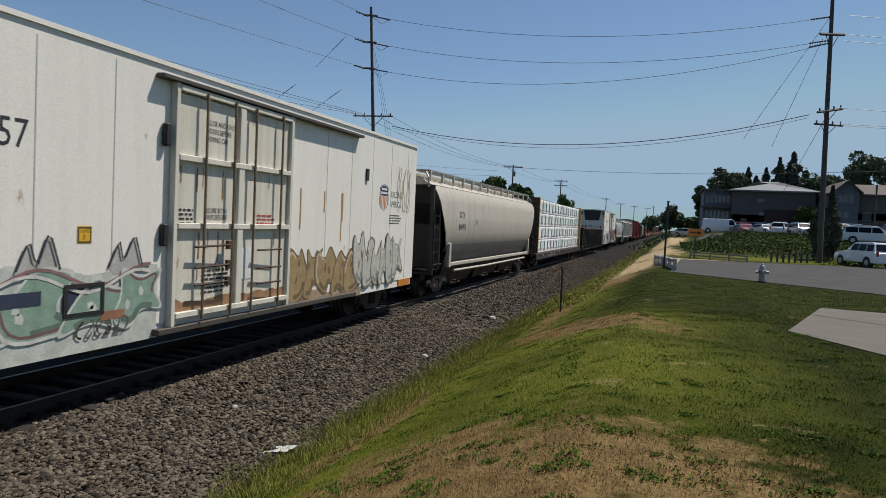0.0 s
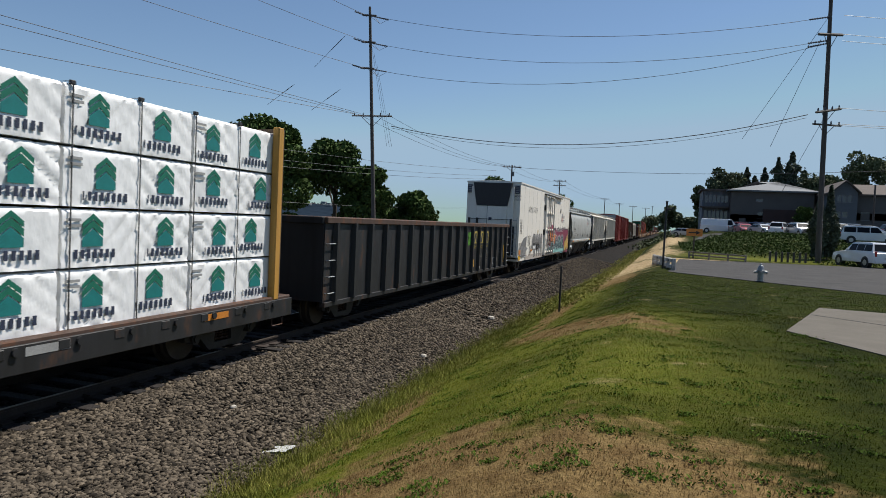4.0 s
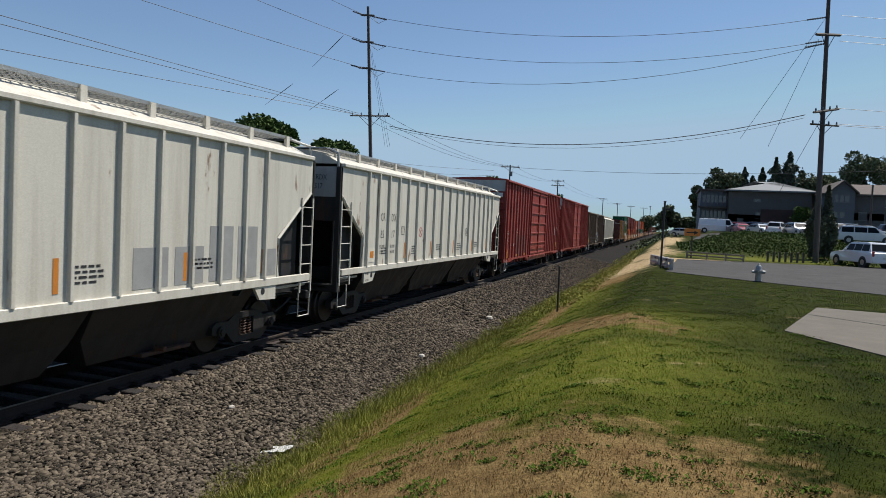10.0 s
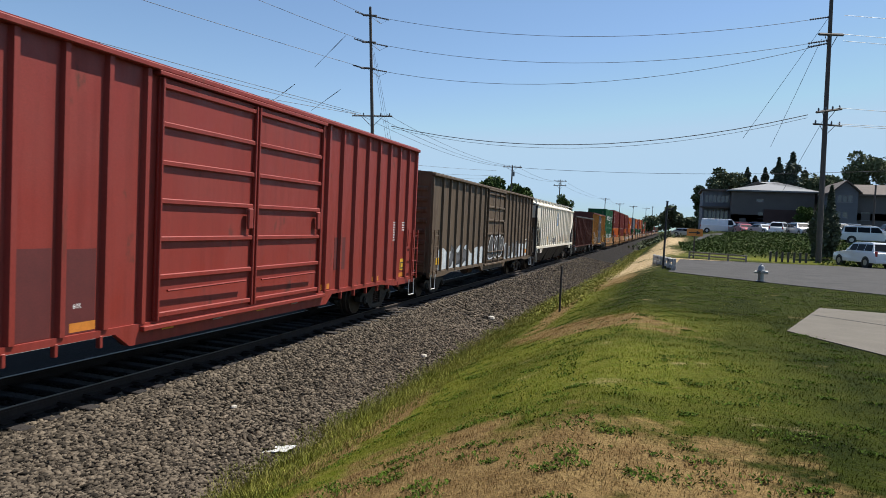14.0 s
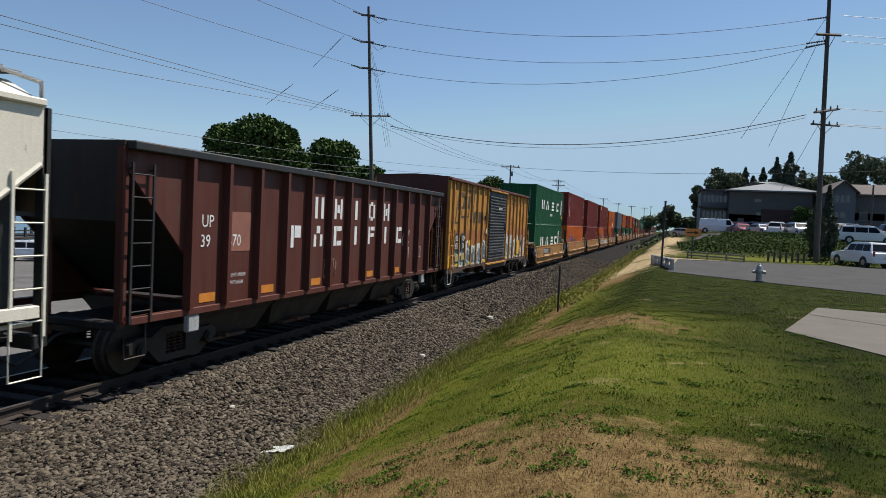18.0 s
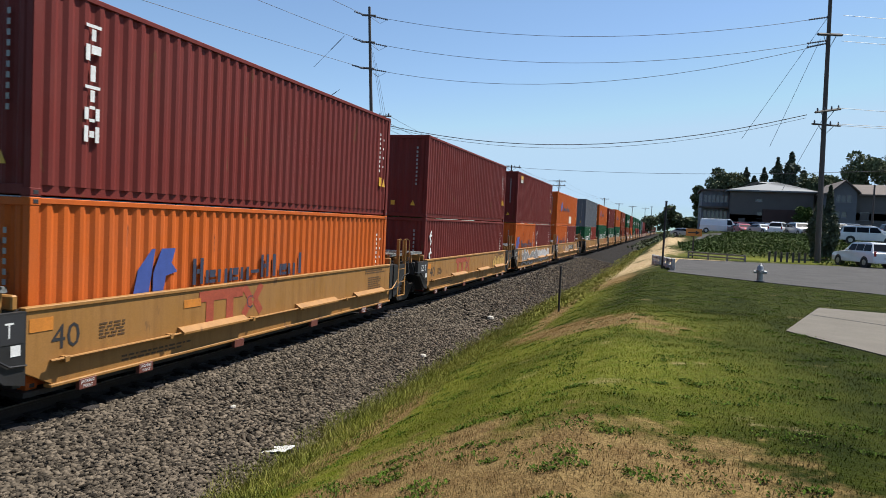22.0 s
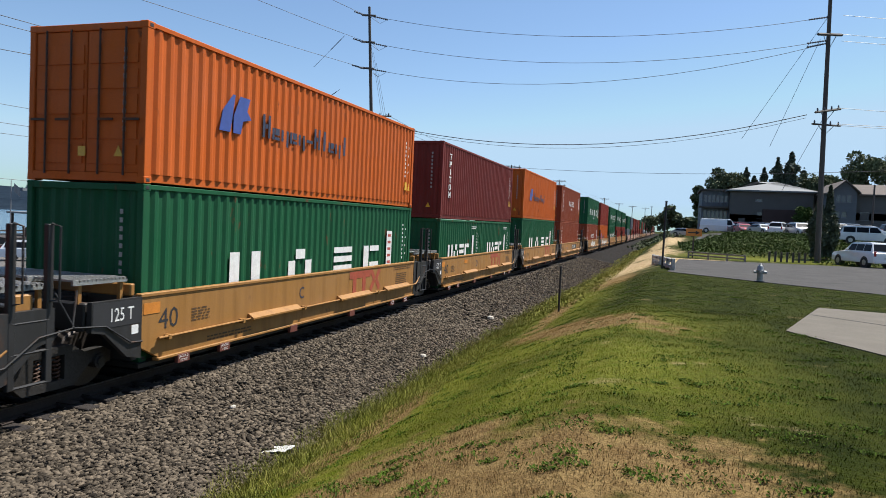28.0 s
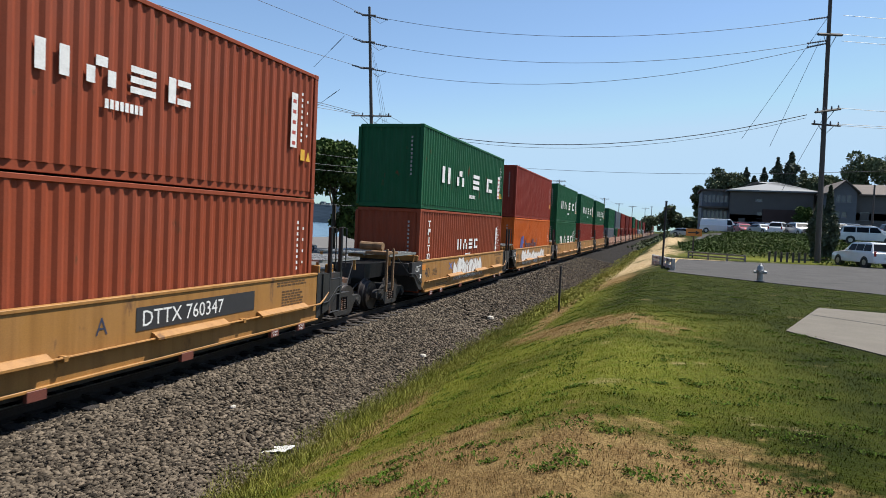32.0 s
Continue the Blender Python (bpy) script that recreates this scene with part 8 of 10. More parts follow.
        if e < 0:
            text(th, "LIFT HERE", -half + 1.56, 1.27, 0.05, w + 0.033, M_PBLACK, 0.7)
            text(th, "JACK HERE", -half + 1.56, 1.10, 0.05, w + 0.033, M_PBLACK, 0.7)
    part("end_lettering_panel", G().box(-w, w, -half - 0.02, -half - 0.004, 3.3, z1), M_ENDGREY if kind != "djtx" else mat, th)
    bogies(th, half, 1.75)
    return ride(th, (s0 + s1) / 2)


def boxcar(s0, s1, mat, kind):
    half, w = (s1 - s0) / 2, 1.47
    label = {"red": "red high-cube boxcar with ribbed sides and double doors", "red2": "red high-cube boxcar with ribbed sides, plain doors", "brown": "grimy brown boxcar with overspray along its foot",
             "yellow": "rusty yellow boxcar with dark ribbed door"}[kind]
    th = thing("boxcar", pose(XC, 0, 0), label + ", on the rails", "boxcar", "cars of the train")
    tall = kind.startswith("red")
    z0, z1 = 1.02, (5.03 if tall else 4.43)
    hull(th, half, w, z0, z1, mat, 0.11, roofmat=M_OXIDE if kind == "yellow" else None)
    wide = {"red": (-2.4, 2.95), "red2": (-2.4, 2.95), "brown": (-1.55, 1.75), "yellow": (-1.5, 1.85)}[kind]
    step = 0.755 if tall else 0.88
    ys = [-half + 0.09]
    y = wide[0] - 0.25
    while y > -half + 0.4:
        ys.append(y)
        y -= step
    y = wide[1] + (0.40 if tall else 0.33)
    while y < half - 0.45:
        ys.append(y)
        y += step
    ys.append(half - 0.07)
    posts(th, ys, w, z0, z1 - 0.03, mat, 0.075, 0.13)
    for s in (1, -1):
        part("eave_rail", G().box(s * w - 0.03, s * (w) + 0.03, -half, half, z1 - 0.06, z1, 0.01) if s < 0 else G().box(w - 0.03, w + 0.13, -half, half, z1 - 0.06, z1 + 0.03, 0.015), mat if kind != "yellow" else M_OXIDE, th)
        g = G()
        zb = 0.82
        g.prism([(-half + 0.02, zb), (-half + 1.6, zb), (-half + 2.6, 0.92), (wide[0] - 0.8, 0.92), (wide[0] - 0.5, 0.7), (wide[1] + 0.5, 0.7), (wide[1] + 0.8, 0.92), (half - 2.6, 0.92), (half - 1.6, zb), (half - 0.02, zb), (half - 0.02, z0), (-half + 0.02, z0)],
                "x", s * w - 0.05, s * w + 0.05)
        part("side_sill", g, mat if kind != "yellow" else M_RUSTY, th)
    if tall:
        tab = shared(("tab", mat.name), lambda: G().box(w - 0.02, w + 0.06, -0.03, 0.03, 0.76, 0.94, 0.008).mesh("sill_tab", mat))
        for k in range(22):
            u = -half + 1.3 + k * (2 * half - 2.6) / 21
            if not wide[0] - 0.6 < u < wide[1] + 0.6:
                part("sill_tab", tab, None, th).location = (0, u, 0)
    x = w + 0.003
    d0, d1 = wide
    leaves = [(d0, (d0 + d1) / 2 - 0.03), ((d0 + d1) / 2 + 0.03, d1)] if tall else [(d0, d1)]
    dmat = mat if kind != "yellow" else weathered("dark slate door paint", (0.030, 0.034, 0.042), (0.12, 0.06, 0.03), 0.35, 0.5, 0.3)
    for a, b in leaves:
        door = part("door", G().box(x, x + 0.05, a, b, z0 - 0.02, z1 - 0.14, 0.01), dmat, th, "sliding steel door")
        if kind == "yellow":
            g = G()
            nn = 22
            for k in range(nn):
                z = z0 + 0.08 + (z1 - z0 - 0.4) * k / nn
                g.prism([(x + 0.05, z), (x + 0.1, z + 0.03), (x + 0.1, z + 0.07), (x + 0.05, z + 0.1)], "y", a + 0.08, b - 0.08)
            part("corrugation", g, dmat, door)
        else:
            nn = 6 if tall else 5
            for k in range(nn + 1):
                z = z0 + 0.05 + (z1 - z0 - 0.36) * k / nn
                rb = part("door_rib", G().box(x + 0.05, x + 0.1, a + 0.04, b - 0.04, z, z + 0.09, 0.015), dmat, door)
            for c in (a, b - 0.05):
                part("door_edge", G().box(x + 0.05, x + 0.12, c, c + 0.05, z0, z1 - 0.15, 0.01), dmat, door)
        if kind == "brown":
            for k in (0.35, 0.62):
                part("lock_rod", G().tube([(x + 0.13, a + (b - a) * k, z0), (x + 0.13, a + (b - a) * k, z1 - 0.2)], 0.022, 8), M_RUSTY, door)
        hg = G().box(x + 0.1, x + 0.16, b - 0.28, b - 0.12, 2.5, 2.9, 0.02).tube([(x + 0.13, a + 0.2, 1.5), (x + 0.15, b - 0.3, 1.52)], 0.02, 6)
        part("handle", hg, dmat, door)
    part("door_track", G().box(x, x + 0.14, d0 - 0.1, d1 + 0.1, z1 - 0.13, z1 - 0.06, 0.01), mat, th)
    part("door_track", G().box(x, x + 0.13, d0 - 0.3, d1 + 0.3, z0 - 0.12, z0 - 0.04, 0.01), mat, th)
    for k, (a, b) in enumerate(leaves):
        for q in range(4):
            u = a + (b - a) * (q + 0.5) / 4
            if tall:
                plate(th, u - 0.14, u + 0.14, 0.86, 0.98, w + 0.052, (M_PYEL, M_RED, M_GREYP, M_PRED)[q], "stripe")
    # ends: corrugated, with ladders
    for s in (-1, 1):
        y = s * half
        for k in range(9 if tall else 8):
            z = z0 + 0.2 + k * 0.37
            if z < z1 - (0.65 if tall else 0.3):
                g = G().prism([(z, 0), (z + 0.06, 0.05), (z + 0.14, 0.05), (z + 0.2, 0)], "x", -w + 0.12, w - 0.12)
                g.v = [(p[0], y + s * p[2], p[1]) for p in g.v]
                part("end_corrugation", g, mat if kind != "yellow" else M_OXIDE, th)
        if kind == "yellow":
            part("end_sheet", G().box(-w + 0.03, w - 0.03, min(y, y + s * 0.012), max(y, y + s * 0.012), z0, z1 + 0.06), M_OXIDE, th, "rusty end wall")
        if tall:
            part("end_panel", G().box(-w + 0.02, w - 0.02, min(y, y + s * 0.02), max(y, y + s * 0.02), z1 - 0.56, z1 - 0.01), M_ENDGREY, th, "grey-painted upper end panel")
        a, b = (y + 0.06, y + 0.5) if s < 0 else (y - 0.5, y - 0.06)
        ladder(th, w + 0.09, a, b, 0.95, 2.5, 4, mat, off=0.08)
        stirrup(th, w + 0.1, a, b, 0.45, 0.95, M_PWHITE)
        ladder(th, -half - 0.05 if s < 0 else half + 0.2, 0.95, 1.35, 1.0, 2.6, 4, mat, True)
        grab(th, w + 0.02, y - s * 0.75, 2.0, 2.5, mat)
        part("end_platform", G().box(-1.0, 1.0, min(y, y + s * 0.4), max(y, y + s * 0.4), 1.05, 1.09), M_GALV, th)
        part("brake_wheel", G().tube([(-0.7, y + s * 0.2, 2.4), (-0.7, y + s * 0.24, 2.4)], 0.27, 18), M_STEEL, th) if s > 0 else None
    if tall:
        text(th, "ARR", -8.58, 2.27, 0.2, x, M_PWHITE, 0.82)
        for s, u in (("504" if kind == "red" else "505", -8.58), ("93" if kind == "red" else "39", -7.84)):
            text(th, s, u, 1.88, 0.22, x, M_PWHITE, 0.82)
        for s, u, z in (("LD LMT", 0.76, 1.70), ("185400", 1.5, 1.70), ("LT WT", 0.76, 1.55), ("77600", 1.52, 1.55)):
            text(th, s, -half + u, z, 0.085, x, M_PWHITE, 0.8)
        text(th, "EXCESS HEIGHT CAR", -1.0, z1 - 0.36, 0.12, -half - 0.025, M_PBLACK, 0.7, "end")
        plate_end = G().box(0.35, 1.35, -half - 0.062, -half - 0.03, z1 - 0.86, z1 - 0.64)
        part("number_board", plate_end, M_PWHITE, th)
        text(th, "ARR 50493" if kind == "red" else "ARR 50539", 0.4, z1 - 0.81, 0.14, -half - 0.066, M_PBLACK, 0.78, "end")
        g = G()
        for k in range(3):
            for q in range(3):
                g.box(-0.9 + 0.05 * q, -0.3, -half - 0.07, -half - 0.065, 3.4 - k * 0.7 - q * 0.09, 3.435 - k * 0.7 - q * 0.09)
        part("data_stencil", g, M_GREYP, th)
        for k, (u, v, a, b) in enumerate(((2.98, 1.03, 0.6, 1.25), (3.74, 1.03, 0.6, 1.22), (4.49, 1.03, 0.6, 1.2), (5.25, 1.03, 0.59, 1.18), (13.25, 1.5, 0.6, 0.8))):
            plate(th, -half + u, -half + u + a, v, v + b, x - 0.001, M_PANELDK, "paint_patch")
        for z in (2.5, 3.4, 4.3):
            plate(th, -half + 0.22, -half + 0.42, z, z + 0.35, x, material("pale pink placard", (0.5, 0.25, 0.2), 0.6), "placard")
        plate(th, -half + 3.1, -half + 3.34, 2.36, 2.6, x, M_PWHITE, "placard", hollow=0.015)
        text(th, "PLATE", -half + 3.13, 2.5, 0.045, x, M_PWHITE, 0.9)
        text(th, "F", -half + 3.19, 2.4, 0.08, x, M_PWHITE)
        plate(th, -half + 2.45, -half + 2.75, 1.66, 1.79, x, M_PWHITE, "placard", hollow=0.012)
        text(th, "286K", -half + 2.48, 1.69, 0.07, x, M_PWHITE, 0.9)
        text(th, "60K", -half + 5.45, 1.38, 0.07, x + 0.003, M_PWHITE, 0.9)
        plate(th, -half + 0.78, -half + 1.2, 1.22, 1.45, x, M_PORA, "reflector_stripe")
        plate(th, -half + 0.82, -half + 1.2, 1.0, 1.18, x, M_PYEL, "placard")
        for k, u in enumerate((3.15, 5.4, 12.6, 15.6, 17.6)):
            plate(th, -half + u, -half + u + 0.45, 1.05, 1.18, x, M_PORA, "reflector_stripe")
        small_print(th, half - 1.75, 2.7, 0.4, 8, x, M_PWHITE, 81)
        small_print(th, half - 1.05, 2.7, 0.35, 4, x, M_PWHITE, 82)
        plate(th, half - 1.1, half - 0.75, 1.25, 1.6, x, M_PYEL, "placard")
        plate(th, half - 1.06, half - 0.8, 1.3, 1.5, x + 0.004, M_PBLACK, "placard_mark", hollow=0.03)
    elif kind == "brown":
        over = G()
        r = random.Random(5)
        n = 60
        k = 0
        for i in range(n + 1):
            u = -half + 1.0 + (2 * half - 1.6) * i / n
            over.v += [(x, u, z0 + 0.03), (x, u, 1.75 + 0.45 * noise.noise((i * 0.35, 3, 0)) + r.uniform(-0.05, 0.05))]
        over.f += [(2 * i, 2 * i + 2, 2 * i + 3, 2 * i + 1) for i in range(n)]
        flat(th, over, spray((0.62, 0.66, 0.68)), "graffiti_cloud")
        graffiti(th, -6.8, -4.6, 1.1, 1.9, x + 0.003, None, (0.12, 0.12, 0.13), (0.03, 0.03, 0.03), None, 91, 3, False)
        graffiti(th, 2.6, 5.8, 1.1, 1.9, x + 0.003, None, (0.14, 0.14, 0.15), (0.03, 0.03, 0.03), None, 92, 4, False)
        graffiti(th, -1.2, 1.4, 1.2, 2.3, x + 0.11, None, (0.05, 0.05, 0.05), (0.7, 0.7, 0.7), None, 93, 3, False)
        plate(th, half - 1.5, half - 0.85, 1.45, 2.0, x, M_PWHITE, "placard", hollow=0.04)
        plate(th, half - 1.5, half - 0.85, 1.2, 1.42, x, M_PORA, "reflector_stripe")
        plate(th, -half + 0.8, -half + 1.2, 1.25, 1.5, x, M_PYEL, "reflector_stripe")
    else:
        for s_, u, v in (("RB", -6.62, 2.06), ("431", -6.66, 1.76), ("OX", -5.70, 2.06), ("36", -5.66, 1.76)):
            text(th, s_, u, v, 0.22, x + 0.042, M_PWHITE, 0.85)
        plate(th, -6.74, -6.06, 1.66, 2.36, x + 0.036, M_PBLACK, "number_board")
        plate(th, -5.84, -5.14, 1.66, 2.36, x + 0.036, M_PBLACK, "number_board")
        g = G()
        forms = []
        for u, v, a, b in ((-6.46, 3.44, 0.38, 0.56), (-6.05, 3.80, 0.55, 0.2), (-5.66, 3.44, 0.62, 0.42), (-4.96, 3.44, 0.34, 0.48), (-4.88, 3.98, 0.32, 0.16), (-4.46, 3.44, 0.42, 0.74),
                           (-4.52, 2.8, 0.34, 0.72), (-4.14, 2.8, 0.42, 0.48), (-3.62, 2.8, 0.85, 0.48), (-2.72, 2.8, 0.36, 0.5), (-2.1, 2.8, 0.36, 0.5), (-2.5, 2.94, 0.6, 0.2)):
            forms.append(((u, v), (u + a, v), (u + a + 0.3 * b, v + b), (u + 0.3 * b, v + b)))
        forms += [((-6.7, 2.74), (-6.58, 2.74), (-6.4, 3.4), (-6.52, 3.4)), ((-6.56, 2.74), (-5.94, 2.74), (-5.92, 2.82), (-6.54, 2.82)), ((-6.38, 3.32), (-4.62, 3.38), (-4.62, 3.48), (-6.36, 3.42)),
                  ((-5.9, 2.98), (-4.74, 3.0), (-4.72, 3.09), (-5.88, 3.07)), ((-5.88, 3.09), (-5.8, 3.09), (-5.74, 3.3), (-5.82, 3.3)), ((-4.84, 3.1), (-4.74, 3.1), (-4.66, 3.36), (-4.76, 3.36))]
        for f in forms:
            g.add([(x + 0.002, p, q) for p, q in f], [(0, 1, 2, 3)])
        flat(th, g, material("faded brown logo paint", (0.075, 0.048, 0.022), 0.6), "emblem")
        text(th, "The nationwide boxcar pool", 1.65, 3.84, 0.27, x + 0.003, spray((0.13, 0.06, 0.02)), 1.05)
        for s_, u, v in (("next", 3.3, 3.0), ("load", 3.3, 2.79), ("any", 6.03, 3.0), ("road", 6.03, 2.79)):
            text(th, s_, u, v, 0.18, x + 0.003, spray((0.13, 0.06, 0.02)), 0.9)
        overspray(th, -6.9, -1.62, 1.8, 2.5, x + 0.0015, (0.36, 0.12, 0.03), 93, 0.4)
        overspray(th, 1.9, 7.5, 1.8, 2.6, x + 0.0015, (0.36, 0.12, 0.03), 92, 0.4)
        overspray(th, -6.75, -1.62, 1.02, 1.95, x + 0.003, (0.66, 0.67, 0.63), 94, 0.35)
        graffiti(th, -6.6, -1.7, 1.02, 1.75, x + 0.005, None, (0.18, 0.40, 0.42), (0.74, 0.75, 0.72), (0.05, 0.10, 0.11), 95, 7, False)
        graffiti(th, -4.9, -1.8, 1.05, 1.95, x + 0.024, None, (0.10, 0.11, 0.12), (0.72, 0.73, 0.70), (0.2, 0.5, 0.5), 98, 4, False)
        overspray(th, 1.4, 7.4, 1.02, 2.15, x + 0.003, (0.60, 0.60, 0.58), 99, 0.4)
        graffiti(th, 1.6, 6.4, 1.02, 2.05, x + 0.005, None, (0.22, 0.21, 0.19), (0.70, 0.70, 0.68), (0.25, 0.5, 0.5), 96, 4, False)
        for a, b, c, d, m_ in ((5.05, 5.65, 1.2, 1.95, M_PYEL), (6.02, 6.45, 1.70, 1.98, M_PBLACK), (6.62, 7.0, 1.35, 1.95, spray((0.62, 0.45, 0.50))), (-6.62, -6.15, 1.26, 1.55, spray((0.45, 0.33, 0.12))), (-5.78, -5.2, 1.3, 1.58, spray((0.45, 0.33, 0.12))),
                               (-4.74, -4.5, 1.85, 2.07, M_PYEL), (-1.95, -1.75, 2.35, 2.55, M_PWHITE)):
            plate(th, a, b, c, d, x + 0.045, m_, "placard")
        for u in (-6.55, -4.75, -2.3, 2.05, 4.5, 6.6):
            plate(th, u, u + 0.5, 1.06, 1.18, x + 0.045, M_PYEL, "reflector_stripe")
        plate(th, -half + 0.2, -half + 0.6, 1.05, 1.5, x + 0.002, M_PYEL, "reflector_stripe")
        small_print(th, 0.2, 3.55, 0.9, 2, x + 0.105, M_PWHITE, 97)
    underframe(th, half, 0.35, 0.7, 0.95)
    bogies(th, half, 1.9)
    return ride(th, (s0 + s1) / 2)


def gondola(s0, s1):
    """Open gondola with tall outside posts."""
    half, w = (s1 - s0) / 2, 1.46
    th = thing("gondola_car", pose(XC, 0, 0), "black open gondola car with yellow marks, on the rails", "freight car", "cars of the train")
    for s in (1, -1):
        part("side_sheet", G().box(s * w - 0.025, s * w + 0.025, -half, half, 0.72, 2.66), M_BLACK, th)
        part("top_chord", G().box(s * w - 0.09, s * w + 0.09, -half, half, 2.64, 2.80, 0.02), M_RUSTY, th, "rusty top chord")
        part("side_sill", G().box(s * w - 0.06, s * w + 0.08, -half, half, 0.62, 0.74, 0.01), M_BLACK, th)
        y = s * half
        part("end_sheet", G().box(-w, w, y - 0.03, y + 0.03, 0.75, 2.7).box(-w, w, y - 0.08, y + 0.08, 2.62, 2.80, 0.02), M_BLACK, th)
        a, b = (y + 0.1, y + 0.55) if s < 0 else (y - 0.55, y - 0.1)
        g = G()
        for k in range(4):
            z = 0.95 + k * 0.4
            g.tube([(w, a, z), (w + 0.1, a, z), (w + 0.1, b, z), (w, b, z)], 0.014, 6)
        part("ladder", g, M_ENDGREY, th)
    part("floor", G().box(-w, w, -half, half, 0.9, 1.0), M_RUSTY, th)
    n = 19
    posts(th, [-half + 0.5 + (2 * half - 1.2) * i / (n - 1) for i in range(n)], w + 0.02, 0.72, 2.66, M_BLACK, 0.12, 0.17)
    x = w + 0.028
    for k, (u0, u1) in enumerate(((3.27, 3.91), (4.22, 4.92), (5.24, 5.88))):
        plate(th, u0, u1, 1.93, 2.44, x, M_DULLYEL, "emblem")
        for q in range(2):
            a, c = u0 + (u1 - u0) * (0.18 + 0.36 * q), (0.22, -0.12)[q] * (1 if k % 2 == 0 else -1)
            g = G().add([(x + 0.004, a + max(0, -c), 1.97), (x + 0.004, a + 0.16 + max(0, -c), 1.97), (x + 0.004, a + 0.16 + max(0, c), 2.38), (x + 0.004, a + max(0, c), 2.38)], [(0, 1, 2, 3)])
            flat(th, g, M_PBLACK, "emblem_mark")
    for s, u in (("Railcar", 3.27), ("Pooling", 4.24), ("Experts", 5.24)):
        text(th, s, u, 1.72, 0.15, x, M_DULLYEL, 0.95)
    for u, v0, v1 in ((3.46, 0.93, 1.24), (6.38, 0.89, 1.38), (9.06, 0.9, 1.75), (0.9, 0.93, 1.24), (-2.2, 0.93, 1.24)):
        plate(th, u, u + 0.1, v0, v1, x, M_PYEL, "reflector_stripe")
    plate(th, 6.9, 7.18, 0.9, 1.2, x, M_PWHITE, "placard", hollow=0.02)
    for u in (4.4, 6.98):
        plate(th, u, u + 0.2, 0.8, 0.92, x, M_GREYP, "placard")
    scrawl(th, 4.3, 4.85, 1.3, 1.5, x + 0.002, spray((0.25, 0.24, 0.22)), 44, 0.02, 3)
    scrawl(th, 5.35, 5.8, 1.0, 1.6, x + 0.002, spray((0.25, 0.24, 0.22)), 45, 0.02, 4)
    scrawl(th, 7.4, 7.75, 1.0, 1.35, x + 0.002, spray((0.4, 0.4, 0.38)), 46, 0.03, 3)
    text(th, "RSG20", 8.25, 0.9, 0.17, x, M_PWHITE, 0.75)
    small_print(th, 8.1, 1.6, 0.4, 4, x, M_PWHITE, 41)
    small_print(th, 5.1, 0.9, 0.4, 2, x, M_PWHITE, 42)
    scrawl(th, 2.5, 2.98, 1.86, 2.4, x + 0.002, spray((0.15, 0.45, 0.05)), 43, 0.07, 3)
    underframe(th, half, 0.4, 0.6, 0.9)
    bogies(th, half, 1.9)
    return ride(th, (s0 + s1) / 2)


